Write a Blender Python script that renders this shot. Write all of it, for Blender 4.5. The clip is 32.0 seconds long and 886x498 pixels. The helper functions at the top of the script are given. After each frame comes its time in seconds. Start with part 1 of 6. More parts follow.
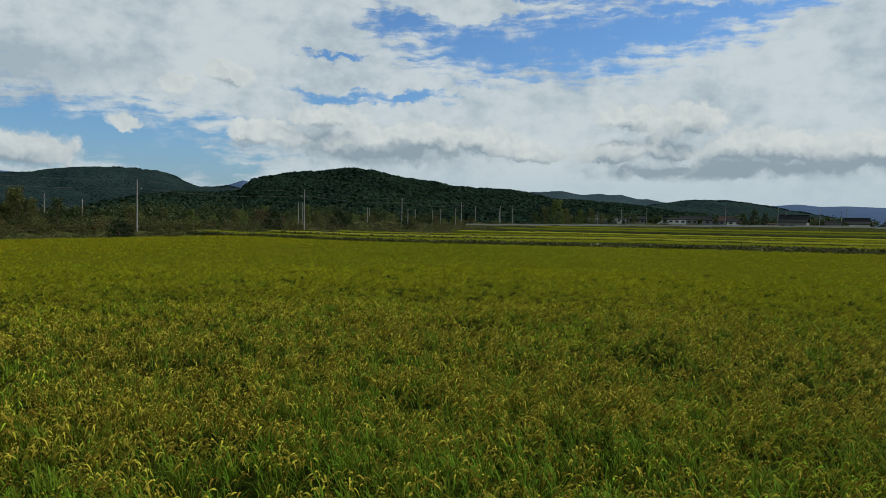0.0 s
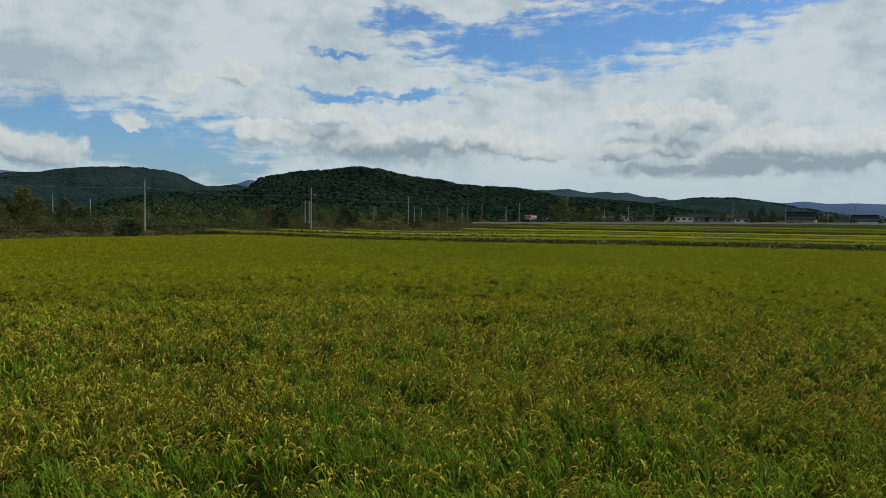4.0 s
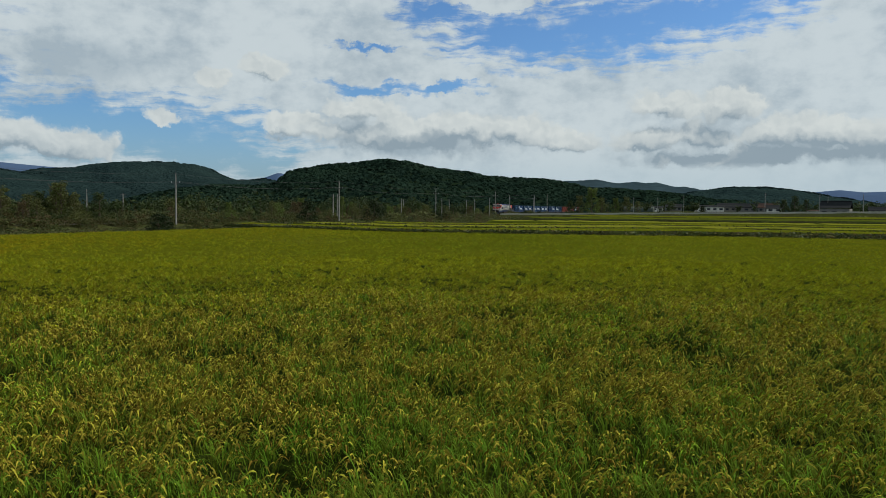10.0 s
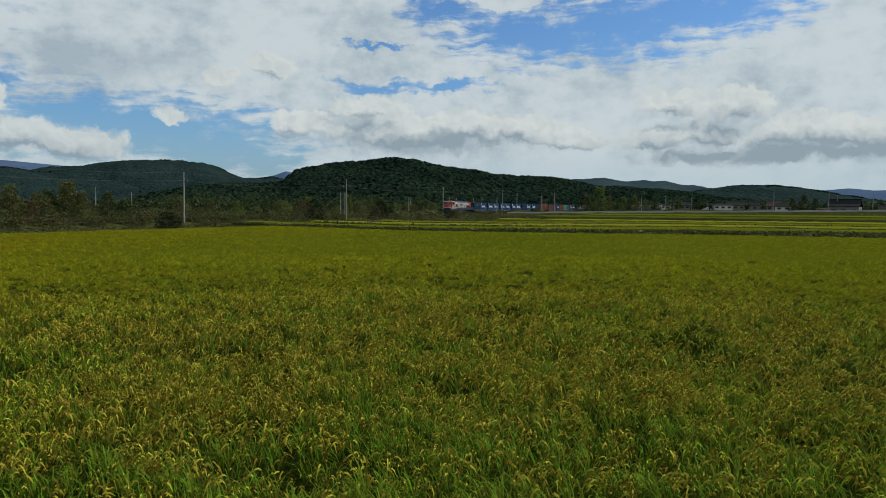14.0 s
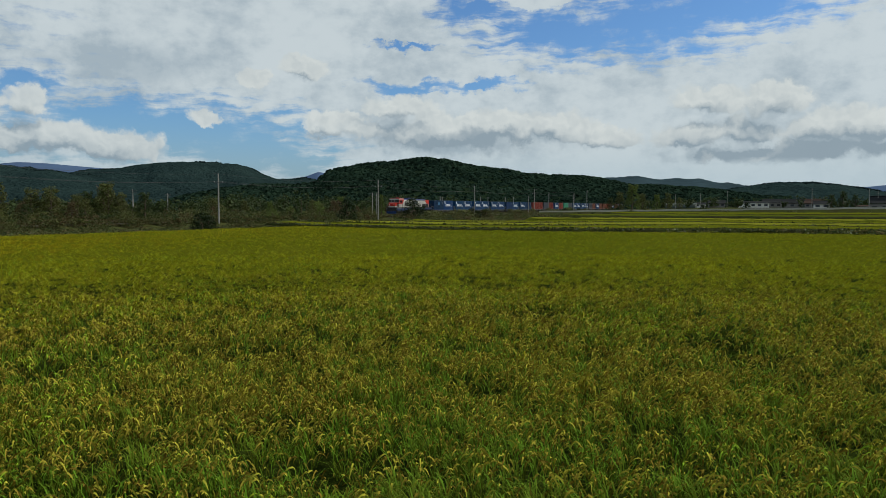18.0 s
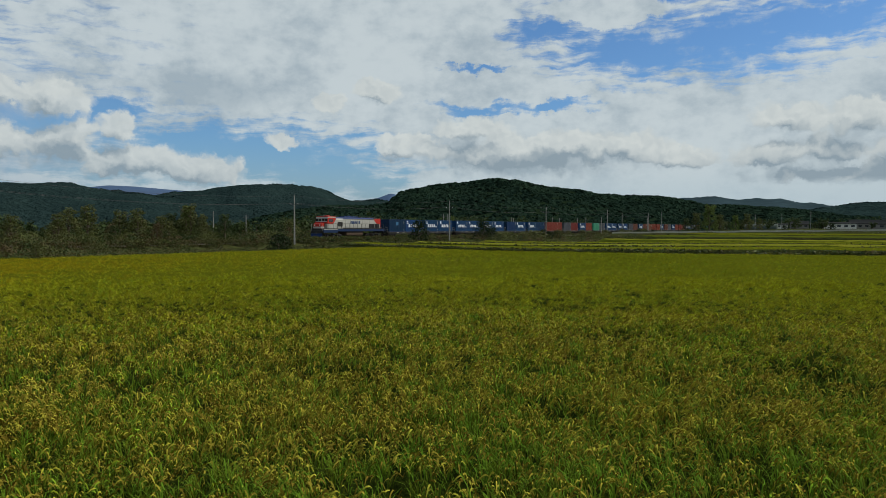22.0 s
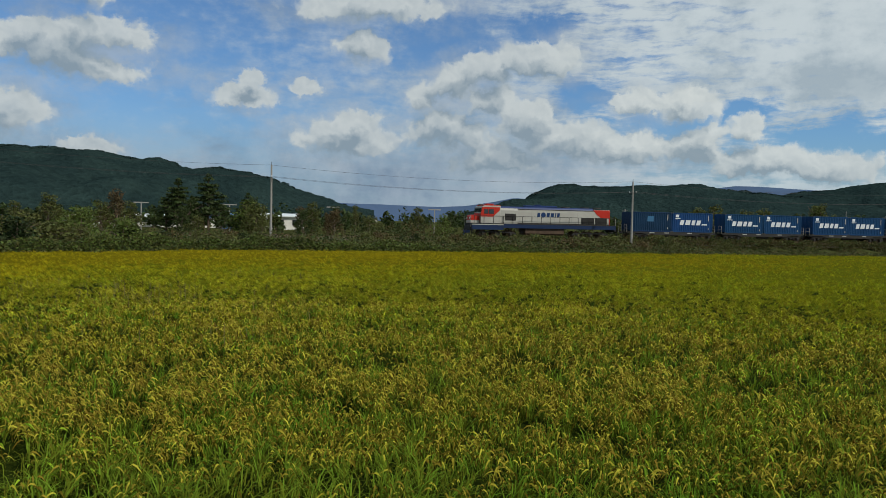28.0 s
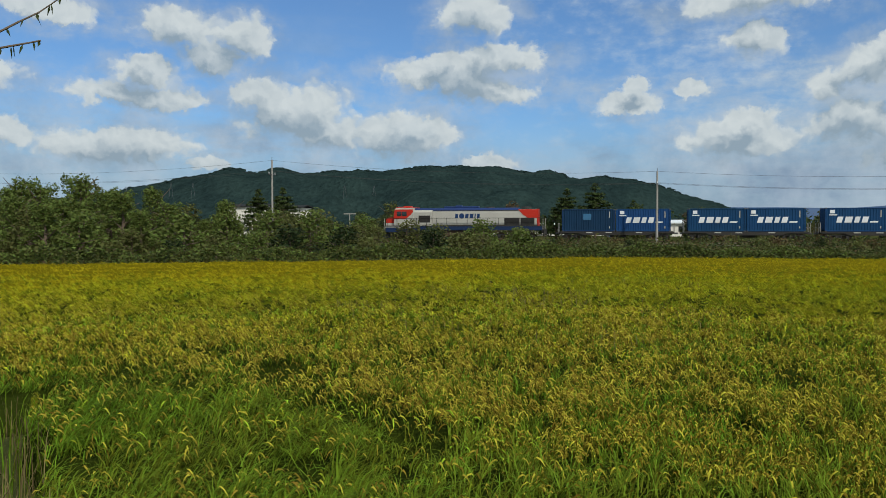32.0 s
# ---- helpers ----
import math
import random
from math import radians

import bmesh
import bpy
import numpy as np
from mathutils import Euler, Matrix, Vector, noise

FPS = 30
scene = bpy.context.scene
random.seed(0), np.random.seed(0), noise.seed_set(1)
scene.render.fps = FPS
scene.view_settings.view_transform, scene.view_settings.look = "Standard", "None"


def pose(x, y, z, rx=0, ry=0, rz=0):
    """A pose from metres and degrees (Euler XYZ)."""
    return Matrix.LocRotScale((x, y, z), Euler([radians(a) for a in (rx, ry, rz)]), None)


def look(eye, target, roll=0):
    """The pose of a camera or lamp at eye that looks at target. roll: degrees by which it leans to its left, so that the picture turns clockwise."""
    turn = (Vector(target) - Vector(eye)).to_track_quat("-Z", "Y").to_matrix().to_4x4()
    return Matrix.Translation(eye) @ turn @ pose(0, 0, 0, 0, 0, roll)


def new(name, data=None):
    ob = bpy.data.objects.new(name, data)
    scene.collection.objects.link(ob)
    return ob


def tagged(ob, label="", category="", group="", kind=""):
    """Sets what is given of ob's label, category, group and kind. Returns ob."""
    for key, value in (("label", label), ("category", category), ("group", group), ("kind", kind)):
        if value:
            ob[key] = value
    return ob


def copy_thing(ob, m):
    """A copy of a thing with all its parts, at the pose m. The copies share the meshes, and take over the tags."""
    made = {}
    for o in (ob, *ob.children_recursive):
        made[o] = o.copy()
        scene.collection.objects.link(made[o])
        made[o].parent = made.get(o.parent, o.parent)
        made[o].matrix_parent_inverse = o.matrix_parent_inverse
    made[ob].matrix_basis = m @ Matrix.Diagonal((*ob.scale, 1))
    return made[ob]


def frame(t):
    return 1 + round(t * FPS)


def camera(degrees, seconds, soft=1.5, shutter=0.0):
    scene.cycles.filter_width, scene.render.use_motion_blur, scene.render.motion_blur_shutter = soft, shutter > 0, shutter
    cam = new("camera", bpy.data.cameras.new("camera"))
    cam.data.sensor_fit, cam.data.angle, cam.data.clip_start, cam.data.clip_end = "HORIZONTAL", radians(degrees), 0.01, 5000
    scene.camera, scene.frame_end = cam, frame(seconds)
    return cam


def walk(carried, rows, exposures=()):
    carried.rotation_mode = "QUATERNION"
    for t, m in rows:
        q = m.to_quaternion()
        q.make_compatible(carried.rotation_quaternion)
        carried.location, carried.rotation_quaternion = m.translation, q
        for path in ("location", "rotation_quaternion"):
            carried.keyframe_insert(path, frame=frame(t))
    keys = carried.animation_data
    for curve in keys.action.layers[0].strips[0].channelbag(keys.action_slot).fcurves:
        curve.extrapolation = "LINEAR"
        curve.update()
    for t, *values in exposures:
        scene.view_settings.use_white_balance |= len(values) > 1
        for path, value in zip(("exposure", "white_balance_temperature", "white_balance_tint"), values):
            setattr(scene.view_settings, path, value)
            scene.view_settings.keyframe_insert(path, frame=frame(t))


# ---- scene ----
cam = camera(60.7, 32.0, soft=0.75)
# seconds, x, y, z, yaw, pitch, roll (degrees)
WAY = [
    (0, -0.014, 0.122, 3.411, 0.000, -2.248, 1.085),
    (0.5, -0.003, 0.119, 3.410, 0.025, -2.280, 1.224),
    (1, 0.004, 0.115, 3.408, -0.029, -2.302, 1.142),
    (1.5, 0.007, 0.110, 3.403, -0.086, -2.326, 1.105),
    (2, 0.007, 0.104, 3.400, -0.129, -2.297, 1.139),
    (2.5, 0.007, 0.097, 3.393, -0.116, -2.273, 1.079),
    (4.5, 0.014, 0.072, 3.357, 0.769, -2.473, 0.903),
    (5, 0.037, 0.049, 3.352, 0.974, -2.587, 0.936),
    (5.5, 0.028, 0.053, 3.352, 1.086, -2.604, 0.837),
    (6, 0.029, 0.044, 3.363, 1.163, -2.689, 0.902),
    (6.5, 0.027, 0.046, 3.366, 1.369, -2.732, 0.908),
    (7, 0.019, 0.045, 3.373, 1.701, -2.797, 0.898),
    (7.5, 0.009, 0.034, 3.375, 1.844, -2.962, 0.825),
    (8, 0.007, 0.034, 3.379, 2.148, -3.006, 0.595),
    (8.5, 0.025, 0.012, 3.383, 2.254, -3.004, 0.474),
    (9, 0.043, 0.009, 3.387, 2.469, -3.018, 0.486),
    (9.5, 0.040, 0.001, 3.388, 2.552, -3.014, 0.456),
    (10, 0.032, -0.002, 3.391, 2.598, -3.017, 0.451),
    (10.5, 0.031, 0.001, 3.394, 2.692, -3.022, 0.429),
    (11, 0.026, -0.012, 3.403, 2.719, -3.074, 0.449),
    (11.5, 0.033, -0.032, 3.407, 2.857, -3.060, 0.458),
    (12, 0.032, -0.045, 3.408, 2.856, -3.082, 0.472),
    (12.5, 0.039, -0.040, 3.410, 2.946, -3.098, 0.433),
    (13, 0.050, -0.052, 3.413, 3.031, -3.103, 0.471),
    (13.5, 0.062, -0.053, 3.411, 3.061, -3.156, 0.492),
    (14, 0.071, -0.038, 3.406, 3.157, -3.149, 0.448),
    (14.5, 0.082, -0.041, 3.409, 3.203, -3.149, 0.433),
    (16.5, 0.078, -0.048, 3.407, 3.425, -3.293, 0.319),
    (17, 0.068, -0.034, 3.410, 4.083, -3.315, 0.267),
    (17.5, 0.063, -0.024, 3.410, 4.890, -3.319, 0.124),
    (18, 0.066, -0.015, 3.405, 5.550, -3.197, 0.098),
    (18.5, 0.048, -0.040, 3.411, 6.259, -3.056, 0.023),
    (19, 0.028, -0.062, 3.424, 6.882, -2.870, 0.033),
    (19.5, 0.005, -0.064, 3.425, 7.162, -2.635, -0.026),
    (20, 0.020, -0.044, 3.417, 8.031, -2.464, 0.051),
    (20.5, 0.021, -0.035, 3.426, 8.722, -2.263, -0.052),
    (21, 0.012, -0.034, 3.424, 9.299, -1.919, 0.007),
    (21.5, 0.018, -0.059, 3.422, 9.965, -1.737, 0.066),
    (22, 0.009, -0.055, 3.411, 10.909, -1.614, 0.087),
    (22.5, -0.007, -0.036, 3.410, 11.576, -1.538, 0.257),
    (23, -0.008, -0.020, 3.408, 12.584, -1.473, 0.561),
    (23.5, -0.019, -0.013, 3.403, 13.732, -1.489, 0.894),
    (24, -0.056, -0.020, 3.405, 17.068, -1.558, 1.042),
    (24.5, -0.139, -0.024, 3.398, 21.439, -1.774, 1.037),
    (26.5, -0.020, 0.006, 3.407, 26.877, -1.656, 0.806),
    (27, -0.085, 0.046, 3.388, 27.201, -1.501, 0.921),
    (27.1, -0.084, 0.042, 3.388, 27.381, -1.540, 0.966),
    (27.2, -0.082, 0.038, 3.389, 29.001, -1.579, 1.010),
    (27.3, -0.080, 0.033, 3.390, 32.050, -1.618, 1.055),
    (27.4, -0.079, 0.029, 3.390, 35.832, -1.657, 1.100),
    (27.5, -0.077, 0.025, 3.391, 39.706, -1.696, 1.144),
    (27.6, -0.081, 0.020, 3.389, 43.176, -1.781, 1.158),
    (27.7, -0.085, 0.015, 3.386, 46.660, -1.866, 1.172),
    (27.8, -0.089, 0.010, 3.383, 50.167, -1.950, 1.187),
    (27.9, -0.094, 0.005, 3.381, 53.184, -2.035, 1.201),
    (28, -0.098, 0.000, 3.378, 55.740, -2.120, 1.215),
    (28.1, -0.099, 0.004, 3.380, 57.728, -2.105, 1.096),
    (28.2, -0.100, 0.009, 3.381, 59.305, -2.091, 0.977),
    (28.3, -0.101, 0.013, 3.383, 60.559, -2.077, 0.857),
    (28.4, -0.102, 0.017, 3.385, 61.653, -2.063, 0.738),
    (28.5, -0.103, 0.021, 3.386, 62.553, -2.049, 0.619),
    (29, -0.098, 0.036, 3.395, 65.068, -2.007, -0.254),
    (29.5, -0.092, 0.020, 3.394, 66.627, -1.925, -1.045),
    (30, -0.072, 0.013, 3.397, 69.133, -1.902, -1.189),
    (30.5, -0.076, -0.020, 3.407, 70.903, -1.928, -1.053),
    (31, -0.072, -0.049, 3.397, 75.992, -1.892, -0.823),
    (31.5, -0.060, -0.087, 3.402, 80.575, -1.861, -0.327),
    (32, -0.053, -0.119, 3.396, 84.308, -1.869, -0.084),
]


def held(x, y, z, yaw, pitch, roll):
    """The pose of the hand-held camera."""
    return pose(x, y, z, 0, 0, yaw) @ pose(0, 0, 0, 90 + pitch) @ pose(0, 0, 0, 0, 0, roll)


walk(cam, [(t, held(*r)) for t, *r in WAY], exposures=[(0, -0.08), (13, -0.08), (20, -0.11), (26.5, -0.19), (28, -0.12), (30, 0.01), (32, 0.09)])

# ---- plan: the track runs along ALONG at a distance from the bank where the camera stands ----
BEAR = radians(70.5)
ALONG = Vector((math.sin(radians(19.5)), math.cos(radians(19.5)), 0))
ACROSS = Vector((-math.sin(BEAR), math.cos(BEAR), 0))
TRACK_Q = 90.5
RAIL_Z = 1.42
POLE_Q = 85.0
RICE_Z = 0.85


def sq(s, q, z=0.0):
    v = ALONG * s + ACROSS * q
    return Vector((v.x, v.y, z))


def polar(bearing, r, z=0.0):
    a = radians(bearing)
    return Vector((-math.sin(a) * r, math.cos(a) * r, z))


def smooth(a, b, x):
    t = np.clip((x - a) / (b - a), 0, 1)
    return t * t * (3 - 2 * t)


def ground_z(x, y):
    """Height of the bare ground: flat paddies, fields that step up towards the village, the railway bank, the camera's bank."""
    x, y = np.asarray(x, float), np.asarray(y, float)
    q = x * ACROSS.x + y * ACROSS.y
    w = -0.305 * x + 0.953 * y
    z = 3.3 * smooth(95, 360, w) * smooth(-20, 110, x)
    s = x * ALONG.x + y * ALONG.y
    low = smooth(28, 62, s)
    bank = (1 - low) * (0.75 * smooth(63.5, 67, q) + 0.25 * smooth(80, 87, q)) + low * 1.05 * smooth(84.8, 86.2, q)
    z = np.maximum(z, bank * smooth(-700, -600, x) * (1 - smooth(420, 520, y)))
    r = np.hypot(x, y)
    return z + 1.75 * (1 - smooth(2.2, 5.2, r)) * (1 - smooth(-0.5, 3, -x * 0.2 + y * 0.1 - 3))


# ---- daylight ----
SUN_BEARING, SUN_HEIGHT = -70.0, 42.0
world = bpy.data.worlds.new("sky")
scene.world = world
world.use_nodes = True
wt = world.node_tree
wt.nodes.clear()


def wmath(op, a, b=None, c=None, clamp=False):
    n = wt.nodes.new("ShaderNodeMath")
    n.operation, n.use_clamp = op, clamp
    for i, v in enumerate((a, b, c)):
        if v is None:
            continue
        if isinstance(v, (int, float)):
            n.inputs[i].default_value = v
        else:
            wt.links.new(v, n.inputs[i])
    return n.outputs[0]


def wvec(op, a, b=None, c=None):
    n = wt.nodes.new("ShaderNodeVectorMath")
    n.operation = op
    for i, v in enumerate((a, b, c)):
        if v is None:
            continue
        if isinstance(v, (tuple, list)):
            n.inputs[i].default_value = v
        else:
            wt.links.new(v, n.inputs[i])
    return n.outputs["Value"] if op in ("LENGTH", "DOT_PRODUCT", "DISTANCE") else n.outputs["Vector"]


def wnoise(vec, scale, detail, rough=0.55, lac=2.0):
    n = wt.nodes.new("ShaderNodeTexNoise")
    wt.links.new(vec, n.inputs["Vector"])
    n.inputs["Scale"].default_value, n.inputs["Detail"].default_value = scale, detail
    n.inputs["Roughness"].default_value, n.inputs["Lacunarity"].default_value = rough, lac
    return n


def wmix(fac, a, b):
    n = wt.nodes.new("ShaderNodeMix")
    n.data_type = "RGBA"
    for i, v in ((0, fac), (6, a), (7, b)):
        if isinstance(v, (int, float)):
            n.inputs[i].default_value = v
        elif isinstance(v, tuple):
            n.inputs[i].default_value = v
        else:
            wt.links.new(v, n.inputs[i])
    return n.outputs[2]


def wstep(v, a, b):
    n = wt.nodes.new("ShaderNodeMapRange")
    n.interpolation_type = "SMOOTHSTEP"
    wt.links.new(v, n.inputs["Value"])
    n.inputs["From Min"].default_value, n.inputs["From Max"].default_value = a, b
    return n.outputs[0]


sky = wt.nodes.new("ShaderNodeTexSky")
sky.sky_type, sky.sun_disc = "NISHITA", False
sky.sun_elevation, sky.sun_rotation = radians(SUN_HEIGHT), radians(-SUN_BEARING)
sky.air_density, sky.dust_density, sky.ozone_density = 1.0, 0.6, 2.0
way = wt.nodes.new("ShaderNodeTexCoord").outputs["Generated"]
parts = wt.nodes.new("ShaderNodeSeparateXYZ")
wt.links.new(way, parts.inputs[0])
bearing = wmath("MULTIPLY", wmath("ARCTAN2", wmath("MULTIPLY", parts.outputs[0], -1.0), parts.outputs[1]), 57.2958)
height = wmath("MULTIPLY", wmath("ARCSINE", parts.outputs[2]), 57.2958)
both = wt.nodes.new("ShaderNodeCombineXYZ")
wt.links.new(bearing, both.inputs[0])
wt.links.new(height, both.inputs[1])
dome = both.outputs[0]

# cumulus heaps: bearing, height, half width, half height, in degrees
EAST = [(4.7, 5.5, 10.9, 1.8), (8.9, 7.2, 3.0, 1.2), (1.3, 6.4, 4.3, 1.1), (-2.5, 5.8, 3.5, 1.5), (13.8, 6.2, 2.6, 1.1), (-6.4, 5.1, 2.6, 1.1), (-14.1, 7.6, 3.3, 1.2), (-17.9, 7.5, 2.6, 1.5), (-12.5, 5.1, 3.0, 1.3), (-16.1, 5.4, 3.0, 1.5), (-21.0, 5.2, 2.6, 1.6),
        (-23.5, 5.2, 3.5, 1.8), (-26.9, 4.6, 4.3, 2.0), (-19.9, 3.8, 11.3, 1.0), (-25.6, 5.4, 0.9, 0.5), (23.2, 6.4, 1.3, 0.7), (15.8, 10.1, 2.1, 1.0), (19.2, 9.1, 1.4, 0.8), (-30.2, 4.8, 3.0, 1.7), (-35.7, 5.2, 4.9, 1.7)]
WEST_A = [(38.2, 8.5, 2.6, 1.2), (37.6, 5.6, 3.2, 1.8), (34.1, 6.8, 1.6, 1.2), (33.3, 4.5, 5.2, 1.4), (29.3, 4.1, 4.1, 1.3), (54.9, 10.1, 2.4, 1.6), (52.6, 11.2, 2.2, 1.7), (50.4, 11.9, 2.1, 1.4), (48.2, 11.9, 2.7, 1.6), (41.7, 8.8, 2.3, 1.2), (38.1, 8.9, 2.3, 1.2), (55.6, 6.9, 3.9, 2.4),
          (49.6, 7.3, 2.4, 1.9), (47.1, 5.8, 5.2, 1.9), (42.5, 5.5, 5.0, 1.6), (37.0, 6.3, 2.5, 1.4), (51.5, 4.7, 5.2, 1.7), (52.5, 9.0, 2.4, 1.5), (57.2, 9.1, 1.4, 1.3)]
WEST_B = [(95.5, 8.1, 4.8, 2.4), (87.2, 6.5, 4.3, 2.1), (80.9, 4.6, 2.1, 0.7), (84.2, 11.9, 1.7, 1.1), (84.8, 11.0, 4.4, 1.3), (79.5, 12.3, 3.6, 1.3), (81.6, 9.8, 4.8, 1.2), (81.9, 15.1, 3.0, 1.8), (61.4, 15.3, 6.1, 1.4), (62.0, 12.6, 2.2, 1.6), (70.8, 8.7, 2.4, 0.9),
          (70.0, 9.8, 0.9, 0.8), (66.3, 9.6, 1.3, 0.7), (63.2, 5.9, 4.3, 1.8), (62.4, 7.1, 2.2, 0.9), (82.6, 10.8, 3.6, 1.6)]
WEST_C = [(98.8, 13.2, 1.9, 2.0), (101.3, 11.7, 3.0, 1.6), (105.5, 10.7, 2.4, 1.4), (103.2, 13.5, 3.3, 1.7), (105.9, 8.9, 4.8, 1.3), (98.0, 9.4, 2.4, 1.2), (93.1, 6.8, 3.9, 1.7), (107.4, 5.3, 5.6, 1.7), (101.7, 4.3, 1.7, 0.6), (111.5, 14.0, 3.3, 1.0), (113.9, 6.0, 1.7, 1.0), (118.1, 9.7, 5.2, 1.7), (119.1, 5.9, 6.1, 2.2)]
BILLOW = wnoise(wvec("MULTIPLY", dome, (0.75, 1.0, 1.0)), 0.40, 4, 0.52).outputs["Color"]
CURL = wnoise(dome, 1.1, 7, 0.62).outputs["Color"]


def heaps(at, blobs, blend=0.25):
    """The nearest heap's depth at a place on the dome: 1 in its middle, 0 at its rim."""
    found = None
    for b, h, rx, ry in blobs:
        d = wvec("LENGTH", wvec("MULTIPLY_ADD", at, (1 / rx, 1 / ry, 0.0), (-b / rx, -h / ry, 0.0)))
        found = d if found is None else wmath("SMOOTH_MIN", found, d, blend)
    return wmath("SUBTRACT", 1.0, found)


def warped(place, wide, tight):
    a = wvec("MULTIPLY_ADD", wvec("SUBTRACT", BILLOW, (0.5, 0.5, 0.5)), (wide, wide * 0.75, 0.0), place)
    return wvec("MULTIPLY_ADD", wvec("SUBTRACT", CURL, (0.5, 0.5, 0.5)), (tight, tight, 0.0), a)


def puffs(at):
    """Cauliflower swellings at two sizes, about -0.3 to 0.4."""
    total = None
    for scale, gain in ((0.62, 0.60), (1.5, 0.34)):
        n = wt.nodes.new("ShaderNodeTexVoronoi")
        n.voronoi_dimensions, n.feature = "2D", "SMOOTH_F1"
        n.inputs["Scale"].default_value, n.inputs["Smoothness"].default_value = scale, 0.45
        wt.links.new(at, n.inputs["Vector"])
        v = wmath("MULTIPLY", n.outputs["Distance"], -gain)
        total = v if total is None else wmath("ADD", total, v)
    return wmath("ADD", total, 0.36)


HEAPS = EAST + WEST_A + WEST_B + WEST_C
AT = warped(dome, 2.4, 1.3)
SUNWARD = wvec("ADD", AT, (-0.55, 1.25, 0.0))
lumps = puffs(AT)
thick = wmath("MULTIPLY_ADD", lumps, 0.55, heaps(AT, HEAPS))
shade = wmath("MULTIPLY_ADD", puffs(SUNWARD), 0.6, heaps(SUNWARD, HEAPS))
bulge = wmath("SUBTRACT", lumps, puffs(wvec("ADD", AT, (-0.18, 0.32, 0.0))))
# crisp where it faces the sky above, fading out below
soft = wmath("MULTIPLY_ADD", wstep(wmath("SUBTRACT", shade, thick), -0.3, 0.6), 0.75, 0.34)
heap = wstep(wmath("DIVIDE", wmath("ADD", thick, 0.10), soft, clamp=True), 0.0, 1.0)
# the eastern heaps share one flat base
level = wmath("ADD", height, wmath("MULTIPLY_ADD", wnoise(wvec("MULTIPLY", dome, (0.22, 1.0, 0.0)), 0.9, 4, 0.55).outputs["Fac"], 1.6, -0.8))
heap = wmath("MULTIPLY", heap, wmath("MAXIMUM", wstep(level, 2.7, 3.5), wstep(bearing, 15.0, 21.0)))
# lit where little cloud stands between it and the sun, grey towards the base
lit = wmath("SUBTRACT", 0.90, wmath("MULTIPLY", wstep(shade, -0.10, 0.85), 0.88))
lit = wmath("MULTIPLY_ADD", bulge, 0.42, lit)
eastern = wstep(bearing, 21.0, 15.0)
lit = wmath("SUBTRACT", lit, wmath("MULTIPLY", wstep(height, 6.0, 3.4), wmath("MULTIPLY_ADD", eastern, 0.16, 0.26)))
lit = wmath("ADD", lit, wmath("MULTIPLY", wmath("SUBTRACT", wnoise(dome, 0.35, 5, 0.55).outputs["Fac"], 0.5), 0.45), clamp=True)

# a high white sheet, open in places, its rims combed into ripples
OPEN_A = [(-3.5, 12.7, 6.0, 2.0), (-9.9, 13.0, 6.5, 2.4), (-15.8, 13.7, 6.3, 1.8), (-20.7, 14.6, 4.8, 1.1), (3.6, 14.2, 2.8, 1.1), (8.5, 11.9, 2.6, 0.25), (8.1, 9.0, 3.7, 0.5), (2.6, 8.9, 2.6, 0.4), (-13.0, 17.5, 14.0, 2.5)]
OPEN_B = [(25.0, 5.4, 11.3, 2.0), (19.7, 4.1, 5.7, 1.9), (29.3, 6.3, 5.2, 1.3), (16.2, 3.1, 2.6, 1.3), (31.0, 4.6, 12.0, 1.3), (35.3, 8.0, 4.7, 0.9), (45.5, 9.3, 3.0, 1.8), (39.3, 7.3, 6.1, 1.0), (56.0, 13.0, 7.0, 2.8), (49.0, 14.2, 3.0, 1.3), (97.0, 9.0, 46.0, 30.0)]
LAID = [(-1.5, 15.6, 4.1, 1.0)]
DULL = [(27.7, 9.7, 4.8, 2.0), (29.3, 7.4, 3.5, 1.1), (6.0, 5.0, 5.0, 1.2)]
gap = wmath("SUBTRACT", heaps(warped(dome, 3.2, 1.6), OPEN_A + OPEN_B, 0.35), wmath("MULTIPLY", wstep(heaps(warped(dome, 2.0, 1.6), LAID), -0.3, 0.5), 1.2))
gap = wmath("MAXIMUM", gap, -1.0)
comb = wnoise(wvec("MULTIPLY", warped(dome, 1.5, 0.3), (0.35, 2.3, 0.0)), 0.85, 3, 0.6).outputs["Fac"]
tuft = wnoise(wvec("MULTIPLY", dome, (0.8, 1.2, 0.0)), 0.7, 7, 0.6).outputs["Fac"]
near_rim = wmath("MULTIPLY", wmath("MULTIPLY", wstep(gap, -0.75, -0.1), wstep(gap, 0.85, 0.1)), wmath("MULTIPLY_ADD", wstep(bearing, 40.0, 56.0), -0.8, 1.0))
veil = wmath("MULTIPLY_ADD", gap, -1.25, 0.22)
veil = wmath("ADD", veil, wmath("MULTIPLY", near_rim, wmath("MULTIPLY_ADD", comb, 3.4, -1.7)))
veil = wmath("ADD", veil, wmath("MULTIPLY_ADD", tuft, 1.5, -0.75))
veil = wmath("MULTIPLY", wstep(veil, -0.55, 0.75), 0.96)

